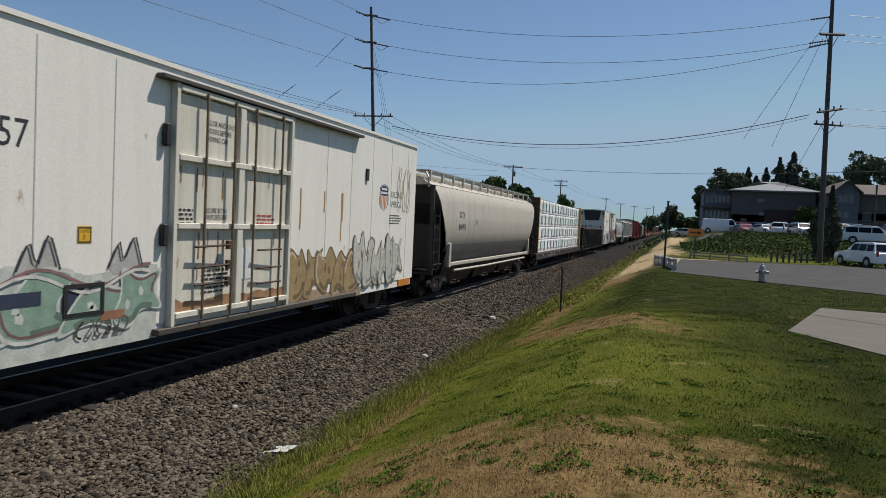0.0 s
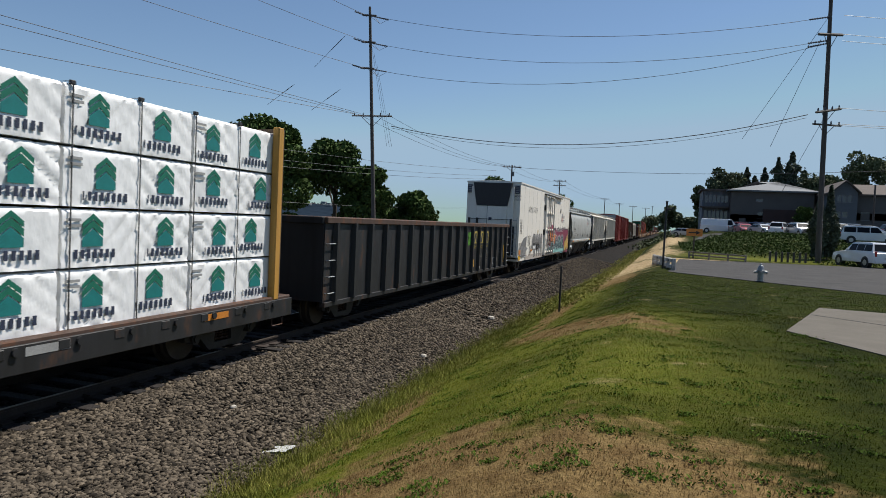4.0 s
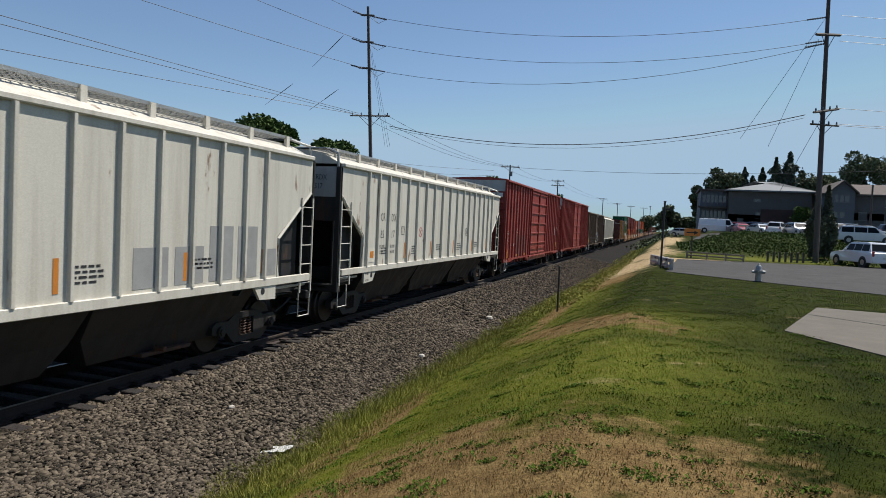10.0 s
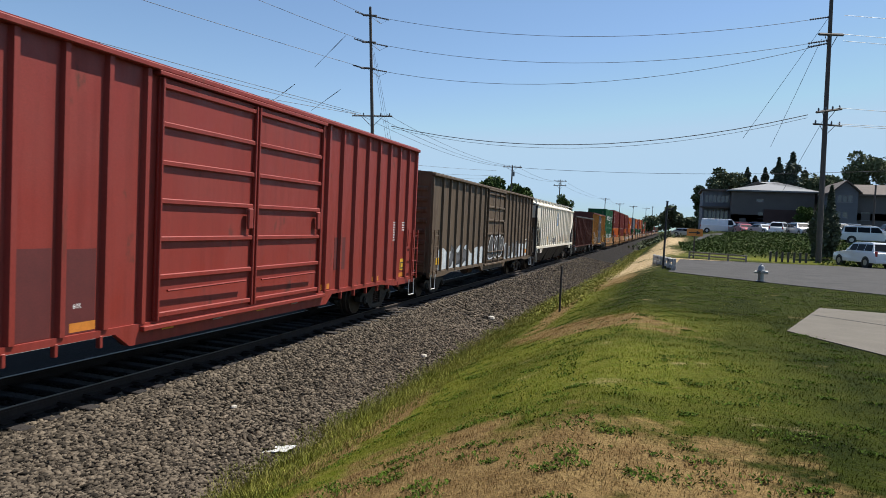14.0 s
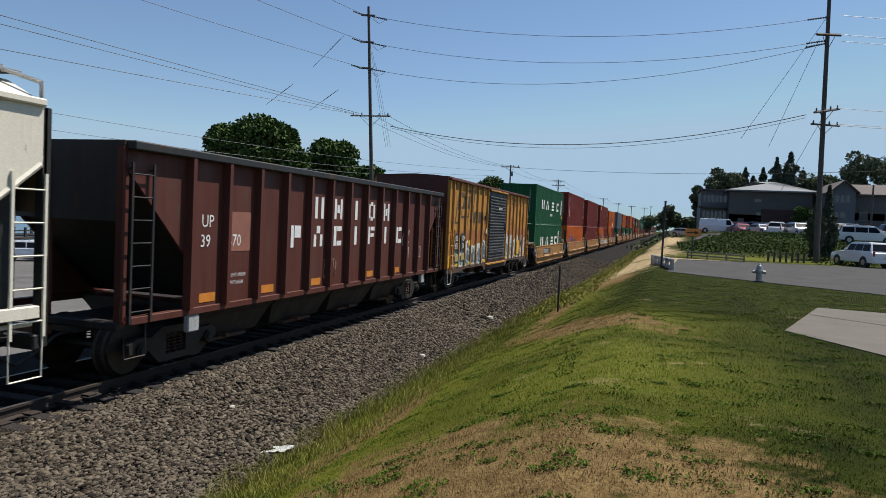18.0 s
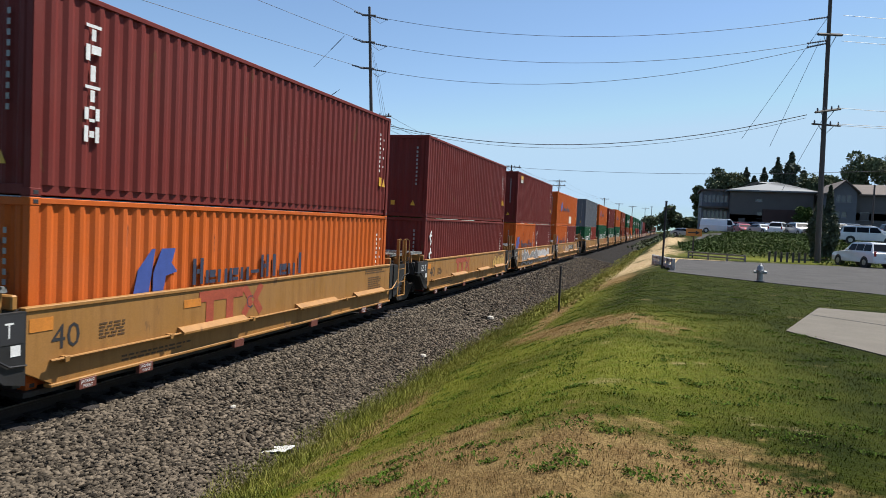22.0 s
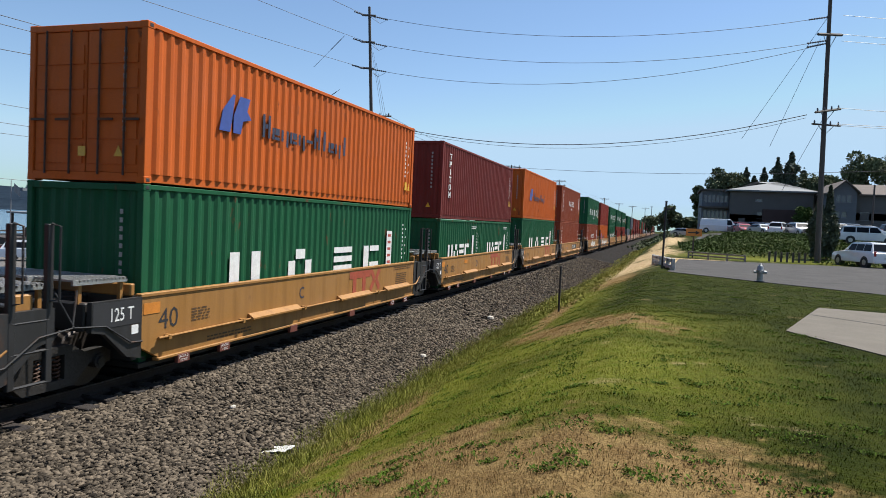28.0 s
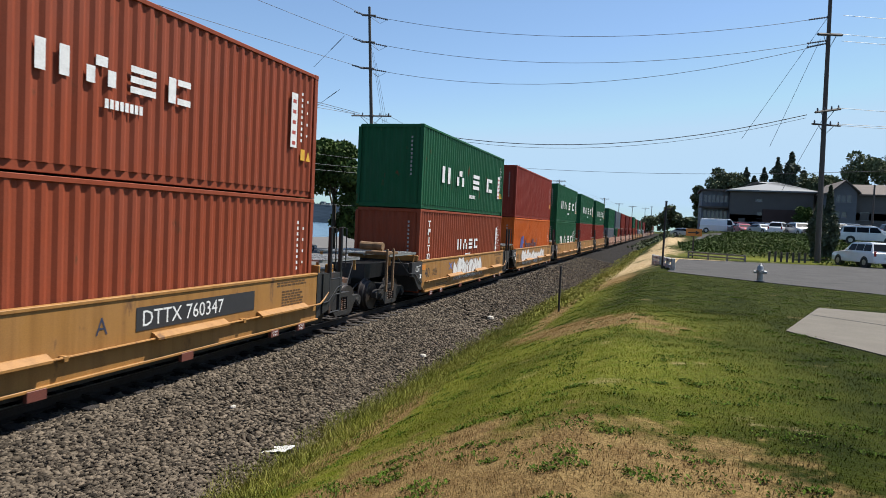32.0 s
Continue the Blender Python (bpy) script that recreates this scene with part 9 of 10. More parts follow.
def open_hopper(s0, s1):
    half, w = (s1 - s0) / 2, 1.50
    th = thing("open_hopper", pose(XC, 0, 0), "oxide-red open-top hopper car with white letter bars, on the rails", "freight car", "cars of the train")
    z0, z1, cut = 1.12, 3.72, 1.4
    for s in (1, -1):
        g = G()
        g.prism([(-half, z1), (half, z1), (half, 3.4), (half - cut, 2.0), (half - cut, z0), (-half + cut, z0), (-half + cut, 2.0), (-half, 3.4)], "x", s * w - 0.025, s * w + 0.025)
        part("side_sheet", g, M_OXIDE, th)
        # Chord in black instead of oxide red: its shade is put into the colour.
        part("top_chord", G().box(s * w - 0.17, s * w + 0.17, -half, half, z1 - 0.04, z1 + 0.1, 0.02), M_BLACK, th)
        part("side_sill", G().box(s * w - 0.06, s * w + 0.08, -half + 0.1, half - 0.1, z0 - 0.1, z0 + 0.02, 0.01), M_OXIDE, th)
        y = s * half
        part("end_sheet", G().box(-w, w, y - 0.03, y + 0.03, 2.6, z1 + 0.1), M_BLACK, th)
        for u in (-w + 0.05, w - 0.05, 0.0):
            part("end_post", G().box(u - 0.06, u + 0.06, y - 0.06, y + 0.06, 1.0, z1), M_OXIDE, th)
        g = G()
        g.add([(-w, y, 3.4), (w, y, 3.4), (w, y - s * 2.4, 1.2), (-w, y - s * 2.4, 1.2)], [(0, 1, 2, 3)])
        part("slope_sheet", g, M_BLACK, th)
        a, b = (y + 0.05, y + 0.5) if s < 0 else (y - 0.5, y - 0.05)
        ladder(th, w, a, b, 1.05, 3.5, 7, M_BLACK, off=0.09)
        stirrup(th, w, a, b, 0.5, 1.05, M_BLACK)
        part("jacking_pad", G().box(w - 0.05, w + 0.06, y - s * 1.6 - 0.15, y - s * 1.6 + 0.15, 0.72, 1.02, 0.02), M_ENDGREY, th)
        part("end_platform", G().box(-w, w, y - 0.1, y + 0.1, 0.95, 1.08, 0.02), M_BLACK, th)
    n = 13
    ys = [-half + cut + (2 * (half - cut)) * i / (n - 1) for i in range(n)]
    posts(th, ys, w + 0.02, z0, z1 - 0.02, M_OXIDE, 0.14, 0.14)
    slope_and_chutes(th, half, w, z0, M_BLACK, M_BLACK, 4, half - 2)
    x = w + 0.028
    for q, u in zip("anion", (-1.68, -0.70, 0.33, 1.32, 2.36)):
        blocks(th, q, u, 2.75, 0.42, 0.5, x, M_PWHITE, gap=0.0)
    for q, u in zip("pbdifid", (-2.72, -1.70, -0.70, 0.33, 1.34, 2.34, 3.40)):
        blocks(th, q, u, 2.1, 0.42, 0.48, x, M_PWHITE, gap=0.0)
    for s, u, v, h in (("UP", -5.74, 2.53, 0.22), ("39", -5.76, 2.18, 0.22), ("670", -4.98, 2.18, 0.22), ("LD LMT 196500", -4.98, 1.60, 0.07), ("LT WT 66500", -4.98, 1.46, 0.07)):
        text(th, s, u, v, h, x + 0.003, M_PWHITE, 0.9)
    text(th, "UP 39670", -0.9, 3.45, 0.16, -half - 0.036, M_PWHITE, 0.85, "end")
    plate(th, -5.0, -4.24, 2.08, 2.82, x - 0.001, material("pale red patch", (0.30, 0.12, 0.085), 0.6), "paint_patch")
    for k, u in enumerate((-5.75, -3.8, -1.75, 1.3, 3.3)):
        plate(th, u, u + 0.45, z0 + 0.08, z0 + 0.24, x, M_PORA, "reflector_stripe")
    scrawl(th, 3.9, 4.5, 2.0, 2.5, x + 0.002, M_PWHITE, 55, 0.04, 3)
    scrawl(th, -1.2, -0.5, 1.3, 1.8, x + 0.002, spray((0.35, 0.2, 0.15)), 56, 0.03, 3)
    for k, u in enumerate((4.1, 5.2)):
        plate(th, u, u + 0.4, 1.6, 1.95, x, M_PWHITE, "placard", hollow=0.02)
    underframe(th, half, 0.3, 0.75, 1.0)
    bogies(th, half, 1.75)
    return ride(th, (s0 + s1) / 2)


M_WRAP = material("white lumber wrap", (0.88, 0.88, 0.87), 0.5, 0, 0.10, 1.3, 5, 0.5, rand=0.06, stretch=(1, 1.6, 0.8))
M_BULK = weathered("yellow bulkhead paint", (0.52, 0.27, 0.05), (0.12, 0.06, 0.03), 0.3, 0.55, 0.3)


def centerbeam(s0, s1):
    half, w = (s1 - s0) / 2, 1.42
    th = thing("centerbeam_flatcar", pose(XC, 0, 0), "centre-beam flat car with yellow bulkheads, on the rails", "freight car", "cars of the train")
    part("deck", G().box(-w, w, -half, half, 0.88, 1.06, 0.02), M_RUSTY, th)
    for k, u in enumerate((-7.1, -6.2, -4.4)):
        bars(th, u, 0.72, (0.3, 1.2, 0.8)[k], 0.2, w + 0.052, (1, 5, 3)[k], M_GREYP, 3, gap=0.4)
    for s in (1, -1):
        part("side_sill", G().box(s * w - 0.05, s * w + 0.05, -half, half, 0.62, 1.0, 0.01), M_BLACK, th)
        y = s * half
        bk = part("bulkhead", G().box(-w, w, y - s * 0.5 - 0.04, y - s * 0.5 + 0.04, 1.06, 4.6), M_BROWN, th, "ribbed yellow and brown bulkhead")
        for k in range(10):
            z = 1.2 + k * 0.34
            part("bulkhead_rib", G().box(-w + 0.1, w - 0.1, min(y - s * 0.46, y - s * 0.32), max(y - s * 0.46, y - s * 0.32), z, z + 0.1, 0.01), M_BROWN, bk)
        for u in (-w + 0.06, w - 0.06):
            part("bulkhead_post", G().box(u - 0.08, u + 0.08, y - s * 0.6 - 0.1, y - s * 0.6 + 0.1, 1.0, 4.62, 0.02), M_BULK, bk)
        stirrup(th, w, y - s * 0.5 - 0.2, y - s * 0.5 + 0.2, 0.45, 0.9, M_RUSTY)
    part("centre_beam", G().box(-0.08, 0.08, -half + 0.5, half - 0.5, 1.06, 4.5), M_BULK, th)
    g = G()
    for k in range(22):
        y = -half + 1.0 + k * (2 * half - 2) / 21
        g.box(w, w + 0.06, y - 0.1, y + 0.1, 0.84, 0.98, 0.01)
        g.tube([(w + 0.03, y + 0.25, 0.92), (w + 0.09, y + 0.25, 0.92)], 0.06, 10)
    part("strap_winch", g, M_BLACK, th)
    for k in range(6):
        plate(th, -half + 2 + k * 3.6, -half + 2.7 + k * 3.6, 0.84, 0.96, w + 0.052, M_PORA if k % 2 else M_GREYP, "reflector_stripe")
    underframe(th, half, 0.4, 0.55, 0.9)
    bogies(th, half, 1.9)
    ride(th, (s0 + s1) / 2)
    mid = (s0 + s1) / 2
    r = random.Random(9)

    def crease(u, v, key):
        """Sharp folds, slanting two ways, strong in some places and gone in others."""
        a = max(0.0, math.sin(15.0 * (u + 1.3 * v) + key)) ** 5 * max(0.0, 0.35 + noise.noise((u * 0.8, v, key * 2.3)))
        b = max(0.0, math.sin(19.0 * (u - 0.9 * v) + 2 * key)) ** 5 * max(0.0, 0.25 + noise.noise((u * 0.9, v + 4, key * 1.3)))
        return -0.042 * min(1.0, a + b)

    def pack(L, h, key, back=False):
        def make():
            g = G()
            n = int(L / 0.06)
            rows = []
            wd = 1.18
            wall = [(wd + 0.006, 0.04 + (h - 0.09) * q / 12, 1) for q in range(13)]
            for px, pz, k in [(0.0, 0.0, 0), (wd - 0.01, 0.0, 0)] + wall + [(wd - 0.04, h, 0.4), (0.0, h, 0)]:
                # creases run aslant from the corners
                rows.append([(px + k * (-0.012 - 0.012 * noise.noise((i * 0.13, pz * 1.5, key * 3.1)) + crease(i * 0.06, pz, key)),
                              -L / 2 + L * i / n, pz + (0.012 * noise.noise((i * 0.7, 7, key)) if k else 0)) for i in range(n + 1)])
            g.sheet(rows)
            m = len(rows)
            for e in (0, n):
                g.f.append(tuple(a * (n + 1) + e for a in range(m)))
            return g.mesh("wrap", M_WRAP, True)
        return shared(("pack", key, round(L, 2)), make)

    cols = 8
    L = 2.7125
    for k in range(17):
        y = -10.25 + 1.31 * k + (0.25 if k > 7 else 0.0)
        if y < 10.9:
            sp = part("tie_strap", G().box(1.294, 1.297, y - 0.013, y + 0.013, 0.95, 4.535).box(0.1, 1.294, y - 0.013, y + 0.013, 4.53, 4.535), M_PBLACK, th)
            part("corner_guard", G().box(1.25, 1.302, y - 0.05, y + 0.05, 4.48, 4.542, 0.01), M_PBLACK, sp)
    for side in (1, -1):
        for c in range(cols):
            for row in range(4):
                h = 0.862
                y = -11.0 + L * (c + 0.5) + (0.3 if c > 3 else 0.0)
                b = thing("lumber_bundle", pose(XC, 0, 0), "lumber bundle in white printed wrap, stacked on a flat car", "lumber", "lumber bundles on the flat car")
                wrap = part("wrap", pack(L - 0.06, h - 0.03, (c * 3 + row * 5) % 6), None, b)
                if side < 0:
                    wrap.rotation_euler = (0, 0, math.pi)
                wrap.location = (side * 0.1, 0, 0)
                ride(b, mid + y, XC, 1.06 + row * (h + 0.005))
                part("bearer", G().box(min(side * 0.1, side * 1.2), max(side * 0.1, side * 1.2), -L * 0.3 - 0.05, -L * 0.3 + 0.05, -0.004, 0.003), M_BROWN, b)
                if side > 0:
                    x = 1.288
                    for k in range(2):
                        u = -L / 2 + L * (0.26 + 0.47 * k) + r.uniform(-0.16, 0.16)
                        v = 0.42 + r.uniform(-0.03, 0.03)
                        for bands, ink in ((((-0.14, -0.02),), M_PGREEN2), (((0.0, 0.1), (0.12, 0.20)), M_PGREEN)):
                            g = G()
                            for b0, b1 in bands:
                                foot = [(u - 0.19, v + b0), (u - 0.19, v + b1), (u, v + b1 + 0.14), (u + 0.19, v + b1), (u + 0.19, v + b0)]
                                g.prism(foot if b0 < 0 else foot + [(u, v + b0 + 0.14)], "x", x, x + 0.002)
                            part("printed_mark", g, ink, b, "green printed chevron mark")
                        blocks(b, "immmmmmm", u - 0.44, v - 0.31, 0.92, 0.13, x - 0.001, M_PNAVY, "printed_word", 0.42)
                    sm = G()
                    for i in range(2):
                        sm.box(x, x + 0.002, -L / 2 + 0.08, -L / 2 + 0.34, 0.66 - i * 0.08, 0.70 - i * 0.08)
                    part("printed_data", sm, M_GREYP, b)


# ---- containers and well cars ----
PAINT = {}


def box_paint(c):
    if c not in PAINT:
        rgb = {"maroon": (0.158, 0.026, 0.021), "red": (0.235, 0.033, 0.020), "brown": (0.245, 0.052, 0.022), "orange": (0.53, 0.108, 0.014), "green": (0.010, 0.090, 0.037), "grey": (0.13, 0.145, 0.165),
               "white": (0.6, 0.62, 0.63), "blue": (0.05, 0.10, 0.22)}[c]
        PAINT[c] = weathered(c + " container paint", rgb, (0.13, 0.05, 0.025), 0.12, 0.6, 0.2)
        PAINT[c].node_tree.nodes["Principled BSDF"].inputs["Specular IOR Level"].default_value = 0.15
    return PAINT[c]


def corrugated(L, z0, z1, x, key):
    """A trapezoid-corrugated sheet along y, its outer faces at x."""
    g = G()
    n = max(2, round(L / 0.278))
    p = L / n
    pts = []
    for i in range(n):
        y = -L / 2 + i * p
        pts += [(x - 0.036, y), (x - 0.036, y + p * 0.25), (x, y + p * 0.5), (x, y + p * 0.75)]
    pts.append((x - 0.036, L / 2))
    g.sheet([[(a, b, z0) for a, b in pts], [(a, b, z1) for a, b in pts]])
    return g


def container(color, L, H, s, z, label="", end="panel", group="containers on the train", x=XC, near=True):
    """A shipping container: corner posts and castings, rails, corrugated walls, roof, end or doors."""
    mat = box_paint(color)
    W = 1.219
    th = thing("shipping_container", pose(x, 0, 0), label or f"{color} corrugated steel shipping container riding in a well car", "container", group)

    def own(name, me, parent=th):
        ob = part(name, me, None, parent)
        ob.material_slots[0].link = "OBJECT"
        ob.material_slots[0].material = mat
        return ob
    for sd in (1, -1):
        o = own("side_panel", shared(("cs", L, H), lambda: corrugated(L - 0.3, 0.16, H - 0.08, W - 0.012, 0).mesh("side_panel", mat)))
        o.rotation_euler = (0, 0, 0 if sd > 0 else math.pi)

    def box_frame():
        g = G()
        for a in (-1, 1):
            for b in (-1, 1):
                xa, ya = a * W, b * L / 2
                g.box(min(xa, xa - a * 0.12), max(xa, xa - a * 0.12), min(ya, ya - b * 0.16), max(ya, ya - b * 0.16), 0.1, H - 0.1, 0.012)
            g.box(min(a * W, a * (W - 0.07)), max(a * W, a * (W - 0.07)), -L / 2 + 0.16, L / 2 - 0.16, H - 0.09, H - 0.01, 0.008)
            g.box(min(a * (W - 0.05), a * (W - 0.1)), max(a * (W - 0.05), a * (W - 0.1)), -L / 2 + 0.16, L / 2 - 0.16, 0.02, 0.17, 0.008)
            y = a * L / 2
            g.box(-W + 0.12, W - 0.12, min(y, y - a * 0.08), max(y, y - a * 0.08), H - 0.12, H - 0.01, 0.008)
            g.box(-W + 0.12, W - 0.12, min(y, y - a * 0.08), max(y, y - a * 0.08), 0.02, 0.16, 0.008)
        return g.mesh("frame", mat)
    own("frame", shared(("cf", L, H), box_frame))

    def cast():
        # a corner fitting with its oval hole
        g = G().box(-0.16, 0.006, -0.004, 0.178, 0, 0.118, 0.012)
        return g.mesh("corner_fitting", mat)

    def hole():
        return G().box(0.004, 0.009, 0.05, 0.13, 0.03, 0.085, 0.02).mesh("fitting_hole", M_PBLACK)
    for a in (1, -1) if near else (1,):
        for b in (1, -1):
            for zz in (0.0, H - 0.118):
                c = own("corner_fitting", shared(("cc",), cast))
                c.location = (a * W, b * -L / 2, zz)
                c.scale = (a, b, 1)
                if a > 0 and near:
                    h = part("fitting_hole", shared(("ch",), hole), None, c)
    own("roof", shared(("cr", L, H), lambda: G().box(-W + 0.06, W - 0.06, -L / 2 + 0.1, L / 2 - 0.1, H - 0.05, H - 0.02).mesh("roof", mat)))
    own("floor", shared(("cb", L, H), lambda: G().box(-W + 0.06, W - 0.06, -L / 2 + 0.1, L / 2 - 0.1, 0.06, 0.15).mesh("floor", mat)))

    def endwall():
        g = corrugated(2 * W - 0.24, 0.16, H - 0.12, 0, 1)
        g.v = [(p[1], -L / 2 + 0.03 - p[0], p[2]) for p in g.v]
        return g.mesh("end_panel", mat)
    if end == "door":
        for a in (-1, 1):
            def leaf():
                g = G().box(0.01, W - 0.13, -L / 2 + 0.03, -L / 2 + 0.08, 0.16, H - 0.12, 0.01)
                for k in range(5):
                    z = 0.25 + (H - 0.55) * k / 5
                    g.box(0.06, W - 0.18, -L / 2 + 0.01, -L / 2 + 0.03, z + 0.05, z + (H - 0.55) / 5 - 0.05)
                return g.mesh("door", mat)
            d = own("door", shared(("cd", L, H), leaf))
            d.scale = (a, 1, 1)
            for k in (0.3, 0.82):
                part("lock_rod", shared(("lr", L, H), lambda: G().tube([(0, -L / 2 - 0.02, 0.12), (0, -L / 2 - 0.02, H - 0.1)], 0.018, 6).box(-0.02, 0.3, -L / 2 - 0.04, -L / 2 - 0.02, 1.0, 1.04).mesh("lock_rod", M_RUSTY)), None, d).location = (k, 0, 0)
    else:
        own("end_panel", shared(("ce", L, H), endwall))
    e = own("end_panel", shared(("ce", L, H), endwall))
    e.rotation_euler = (0, 0, math.pi)
    ride(th, s, x, z)
    return th


def crest(th, a, v, k, kz, x):
    """Two slanting blue shapes beside the name."""
    for poly in (((0.0, 0.0), (0.1, 0.52), (0.42, 0.95), (0.5, 0.95), (0.36, 0.0)), ((0.46, 0.0), (0.46, 0.42), (0.66, 0.95), (1.02, 0.95), (0.92, 0.62), (1.08, 0.42), (0.78, 0.34), (0.72, 0.0))):
        part("emblem", G().prism([(a + p * k, v + q * kz) for p, q in poly], "x", x, x + 0.003), M_PBLUE, th)


def marks(th, kind, L, H, seed=0):
    """The owner's marks, as plain shapes."""
    x = 1.222
    if kind == "wide":        # four widely set white blocks and a chequered column
        for q, u in zip("abcd", (-3.89, -2.0, 0.4, 2.75)):
            blocks(th, q, u, 1.04, 1.0, 0.62, x, M_PWHITE, gap=0.0)
        g = G()
        for i in range(5):
            g.box(x, x + 0.004, 4.94, 5.22, 0.90 + i * 0.2, 0.97 + i * 0.2)
        em = part("emblem", G().box(x, x + 0.003, 4.88, 5.28, 0.82, 1.9), M_PWHITE, th)
        part("emblem_bar", g, M_PRED, em)
        bars(th, -0.1, 0.62, 0.95, 0.15, x, 8, M_PWHITE, seed + 9)
    elif kind == "low":       # the same, low on the wall
        for q, u in zip("abcd", (-3.74, -1.56, 0.65, 2.45)):
            blocks(th, q, u, 1.10, 1.05, 0.62, x, M_PWHITE, gap=0.0)
        g = G()
        for i in range(5):
            g.box(x, x + 0.004, 4.16, 4.40, 1.16 + i * 0.2, 1.24 + i * 0.2)
        em = part("emblem", G().box(x, x + 0.003, 4.08, 4.48, 1.06, 2.14), M_PWHITE, th)
        part("emblem_bar", g, M_PRED, em)
    elif kind == "short":     # a half-length box
        blocks(th, "abcd", -1.9, 0.98, 3.1, 0.62, x, M_PWHITE, gap=0.2)
        part("emblem", G().box(x, x + 0.003, 1.55, 1.78, 0.98, 1.95), M_PWHITE, th)
        small_print(th, 1.4, 2.3, 0.8, 2, x, M_PWHITE, seed + 3)
    elif kind == "orange":    # blue block with a notch, dark bars of a word
        crest(th, -4.2, 1.12, 0.95, 0.76, x)
        blocks(th, "heyey-hleyl", -2.76, 1.17, 3.98, 0.35, x, M_PNAVY, "lettering", 0.2)
    elif kind == "orange_short":
        crest(th, -2.83, 1.12, 0.95, 0.72, x)
        blocks(th, "heyey-hleyl", -1.31, 1.18, 3.88, 0.32, x, M_PNAVY, "lettering", 0.2)
    elif kind in ("column", "column_mid"):   # white blocks in a column beside the corner post
        g = G()
        for i in range(6):
            z = H - 0.62 - i * 0.29
            for u0, u1, v0, v1 in BLOCKS["tpiton"[i]]:
                g.box(x, x + 0.003, -L / 2 + 0.86 + 0.27 * u0, -L / 2 + 0.86 + 0.27 * u1, z + 0.23 * v0, z + 0.23 * v1)
        part("emblem", g, M_PWHITE, th)
        if kind == "column_mid":
            blocks(th, "abcd", -1.55, 1.38, 3.4, 0.42, x, M_PWHITE, gap=0.35)
            bars(th, -0.35, 1.06, 0.8, 0.14, x, 8, M_PWHITE, seed + 2)
            g = G()
            for i in range(5):
                g.box(x, x + 0.004, 4.98, 5.12, 1.16 + i * 0.23, 1.24 + i * 0.23)
            em = part("emblem", G().box(x, x + 0.003, 4.92, 5.18, 1.1, 2.3), M_PWHITE, th)
            part("emblem_bar", g, M_PRED, em)
    elif kind == "script":    # slim tall white shapes near the front
        g = G()
        for i in range(3):
            z = H - 0.95 - i * 0.62
            stroke(g, [(-L / 2 + 0.62 + 0.07 * math.sin(q * 0.9 + i), z + 0.5 * q / 9) for q in range(10)], 0.09, x)
            stroke(g, [(-L / 2 + 0.5, z + 0.3), (-L / 2 + 0.78, z + 0.34)], 0.07, x + 0.001)
        flat(th, g, M_PWHITE, "emblem")
    elif kind == "sign":      # small yellow and black sign
        plate(th, -5.4, -4.6, 2.3, 2.55, x, M_PBLACK, "emblem")
        plate(th, -5.3, -4.7, 2.5, 2.7, x + 0.004, M_PYEL, "emblem")
        bars(th, -5.3, 2.3, 0.62, 0.18, x + 0.004, 4, M_PWHITE, seed)
    # the numbers at the far corner and a warning sticker
    g = G()
    for i in range(9):
        g.box(x, x + 0.003, L / 2 - 0.75, L / 2 - 0.69, H - 0.6 - i * 0.13, H - 0.53 - i * 0.13)
        if i % 2:
            g.box(x, x + 0.003, L / 2 - 0.5, L / 2 - 0.45, H - 0.6 - i * 0.13, H - 0.54 - i * 0.13)
    part("number_column", g, M_PWHITE, th)
    plate(th, L / 2 - 0.72, L / 2 - 0.54, H - 2.05, H - 1.8, x, M_PYEL, "warning_sticker")
    part("warning_sticker", G().prism([(L / 2 - 0.48, H - 2.05), (L / 2 - 0.28, H - 2.05), (L / 2 - 0.38, H - 1.82)], "x", x, x + 0.003), M_PYEL, th)
    if seed < 110:  # the same two low on the end wall
        tri = G().box(-0.12, 0.03, -L / 2 - 0.012, -L / 2 - 0.008, 0.42, 0.58)
        part("warning_sticker", tri, M_PYEL, th)
        y = -L / 2 - 0.012
        part("warning_sticker", G().add([(0.62, y, 0.42), (0.80, y, 0.42), (0.71, y, 0.60), (0.62, y + 0.004, 0.42), (0.80, y + 0.004, 0.42), (0.71, y + 0.004, 0.60)],
                                        [(0, 1, 2), (3, 5, 4), (0, 3, 4, 1), (1, 4, 5, 2), (2, 5, 3, 0)]), M_PYEL, th)
    g = G()
    for i in range(10):
        g.box(0.78, 0.84, -L / 2 - 0.012, -L / 2 - 0.008, H - 0.5 - i * 0.14, H - 0.42 - i * 0.14)
    part("number_column", g, M_GREYP, th)


M_DULLTAN = weathered("grimy tan paint", (0.20, 0.12, 0.06), (0.08, 0.045, 0.025), 0.6, 0.65, 0.6)


M_JACK = material("red-brown plate paint", (0.16, 0.045, 0.03), 0.6, 0, 0.3, 4, 40)


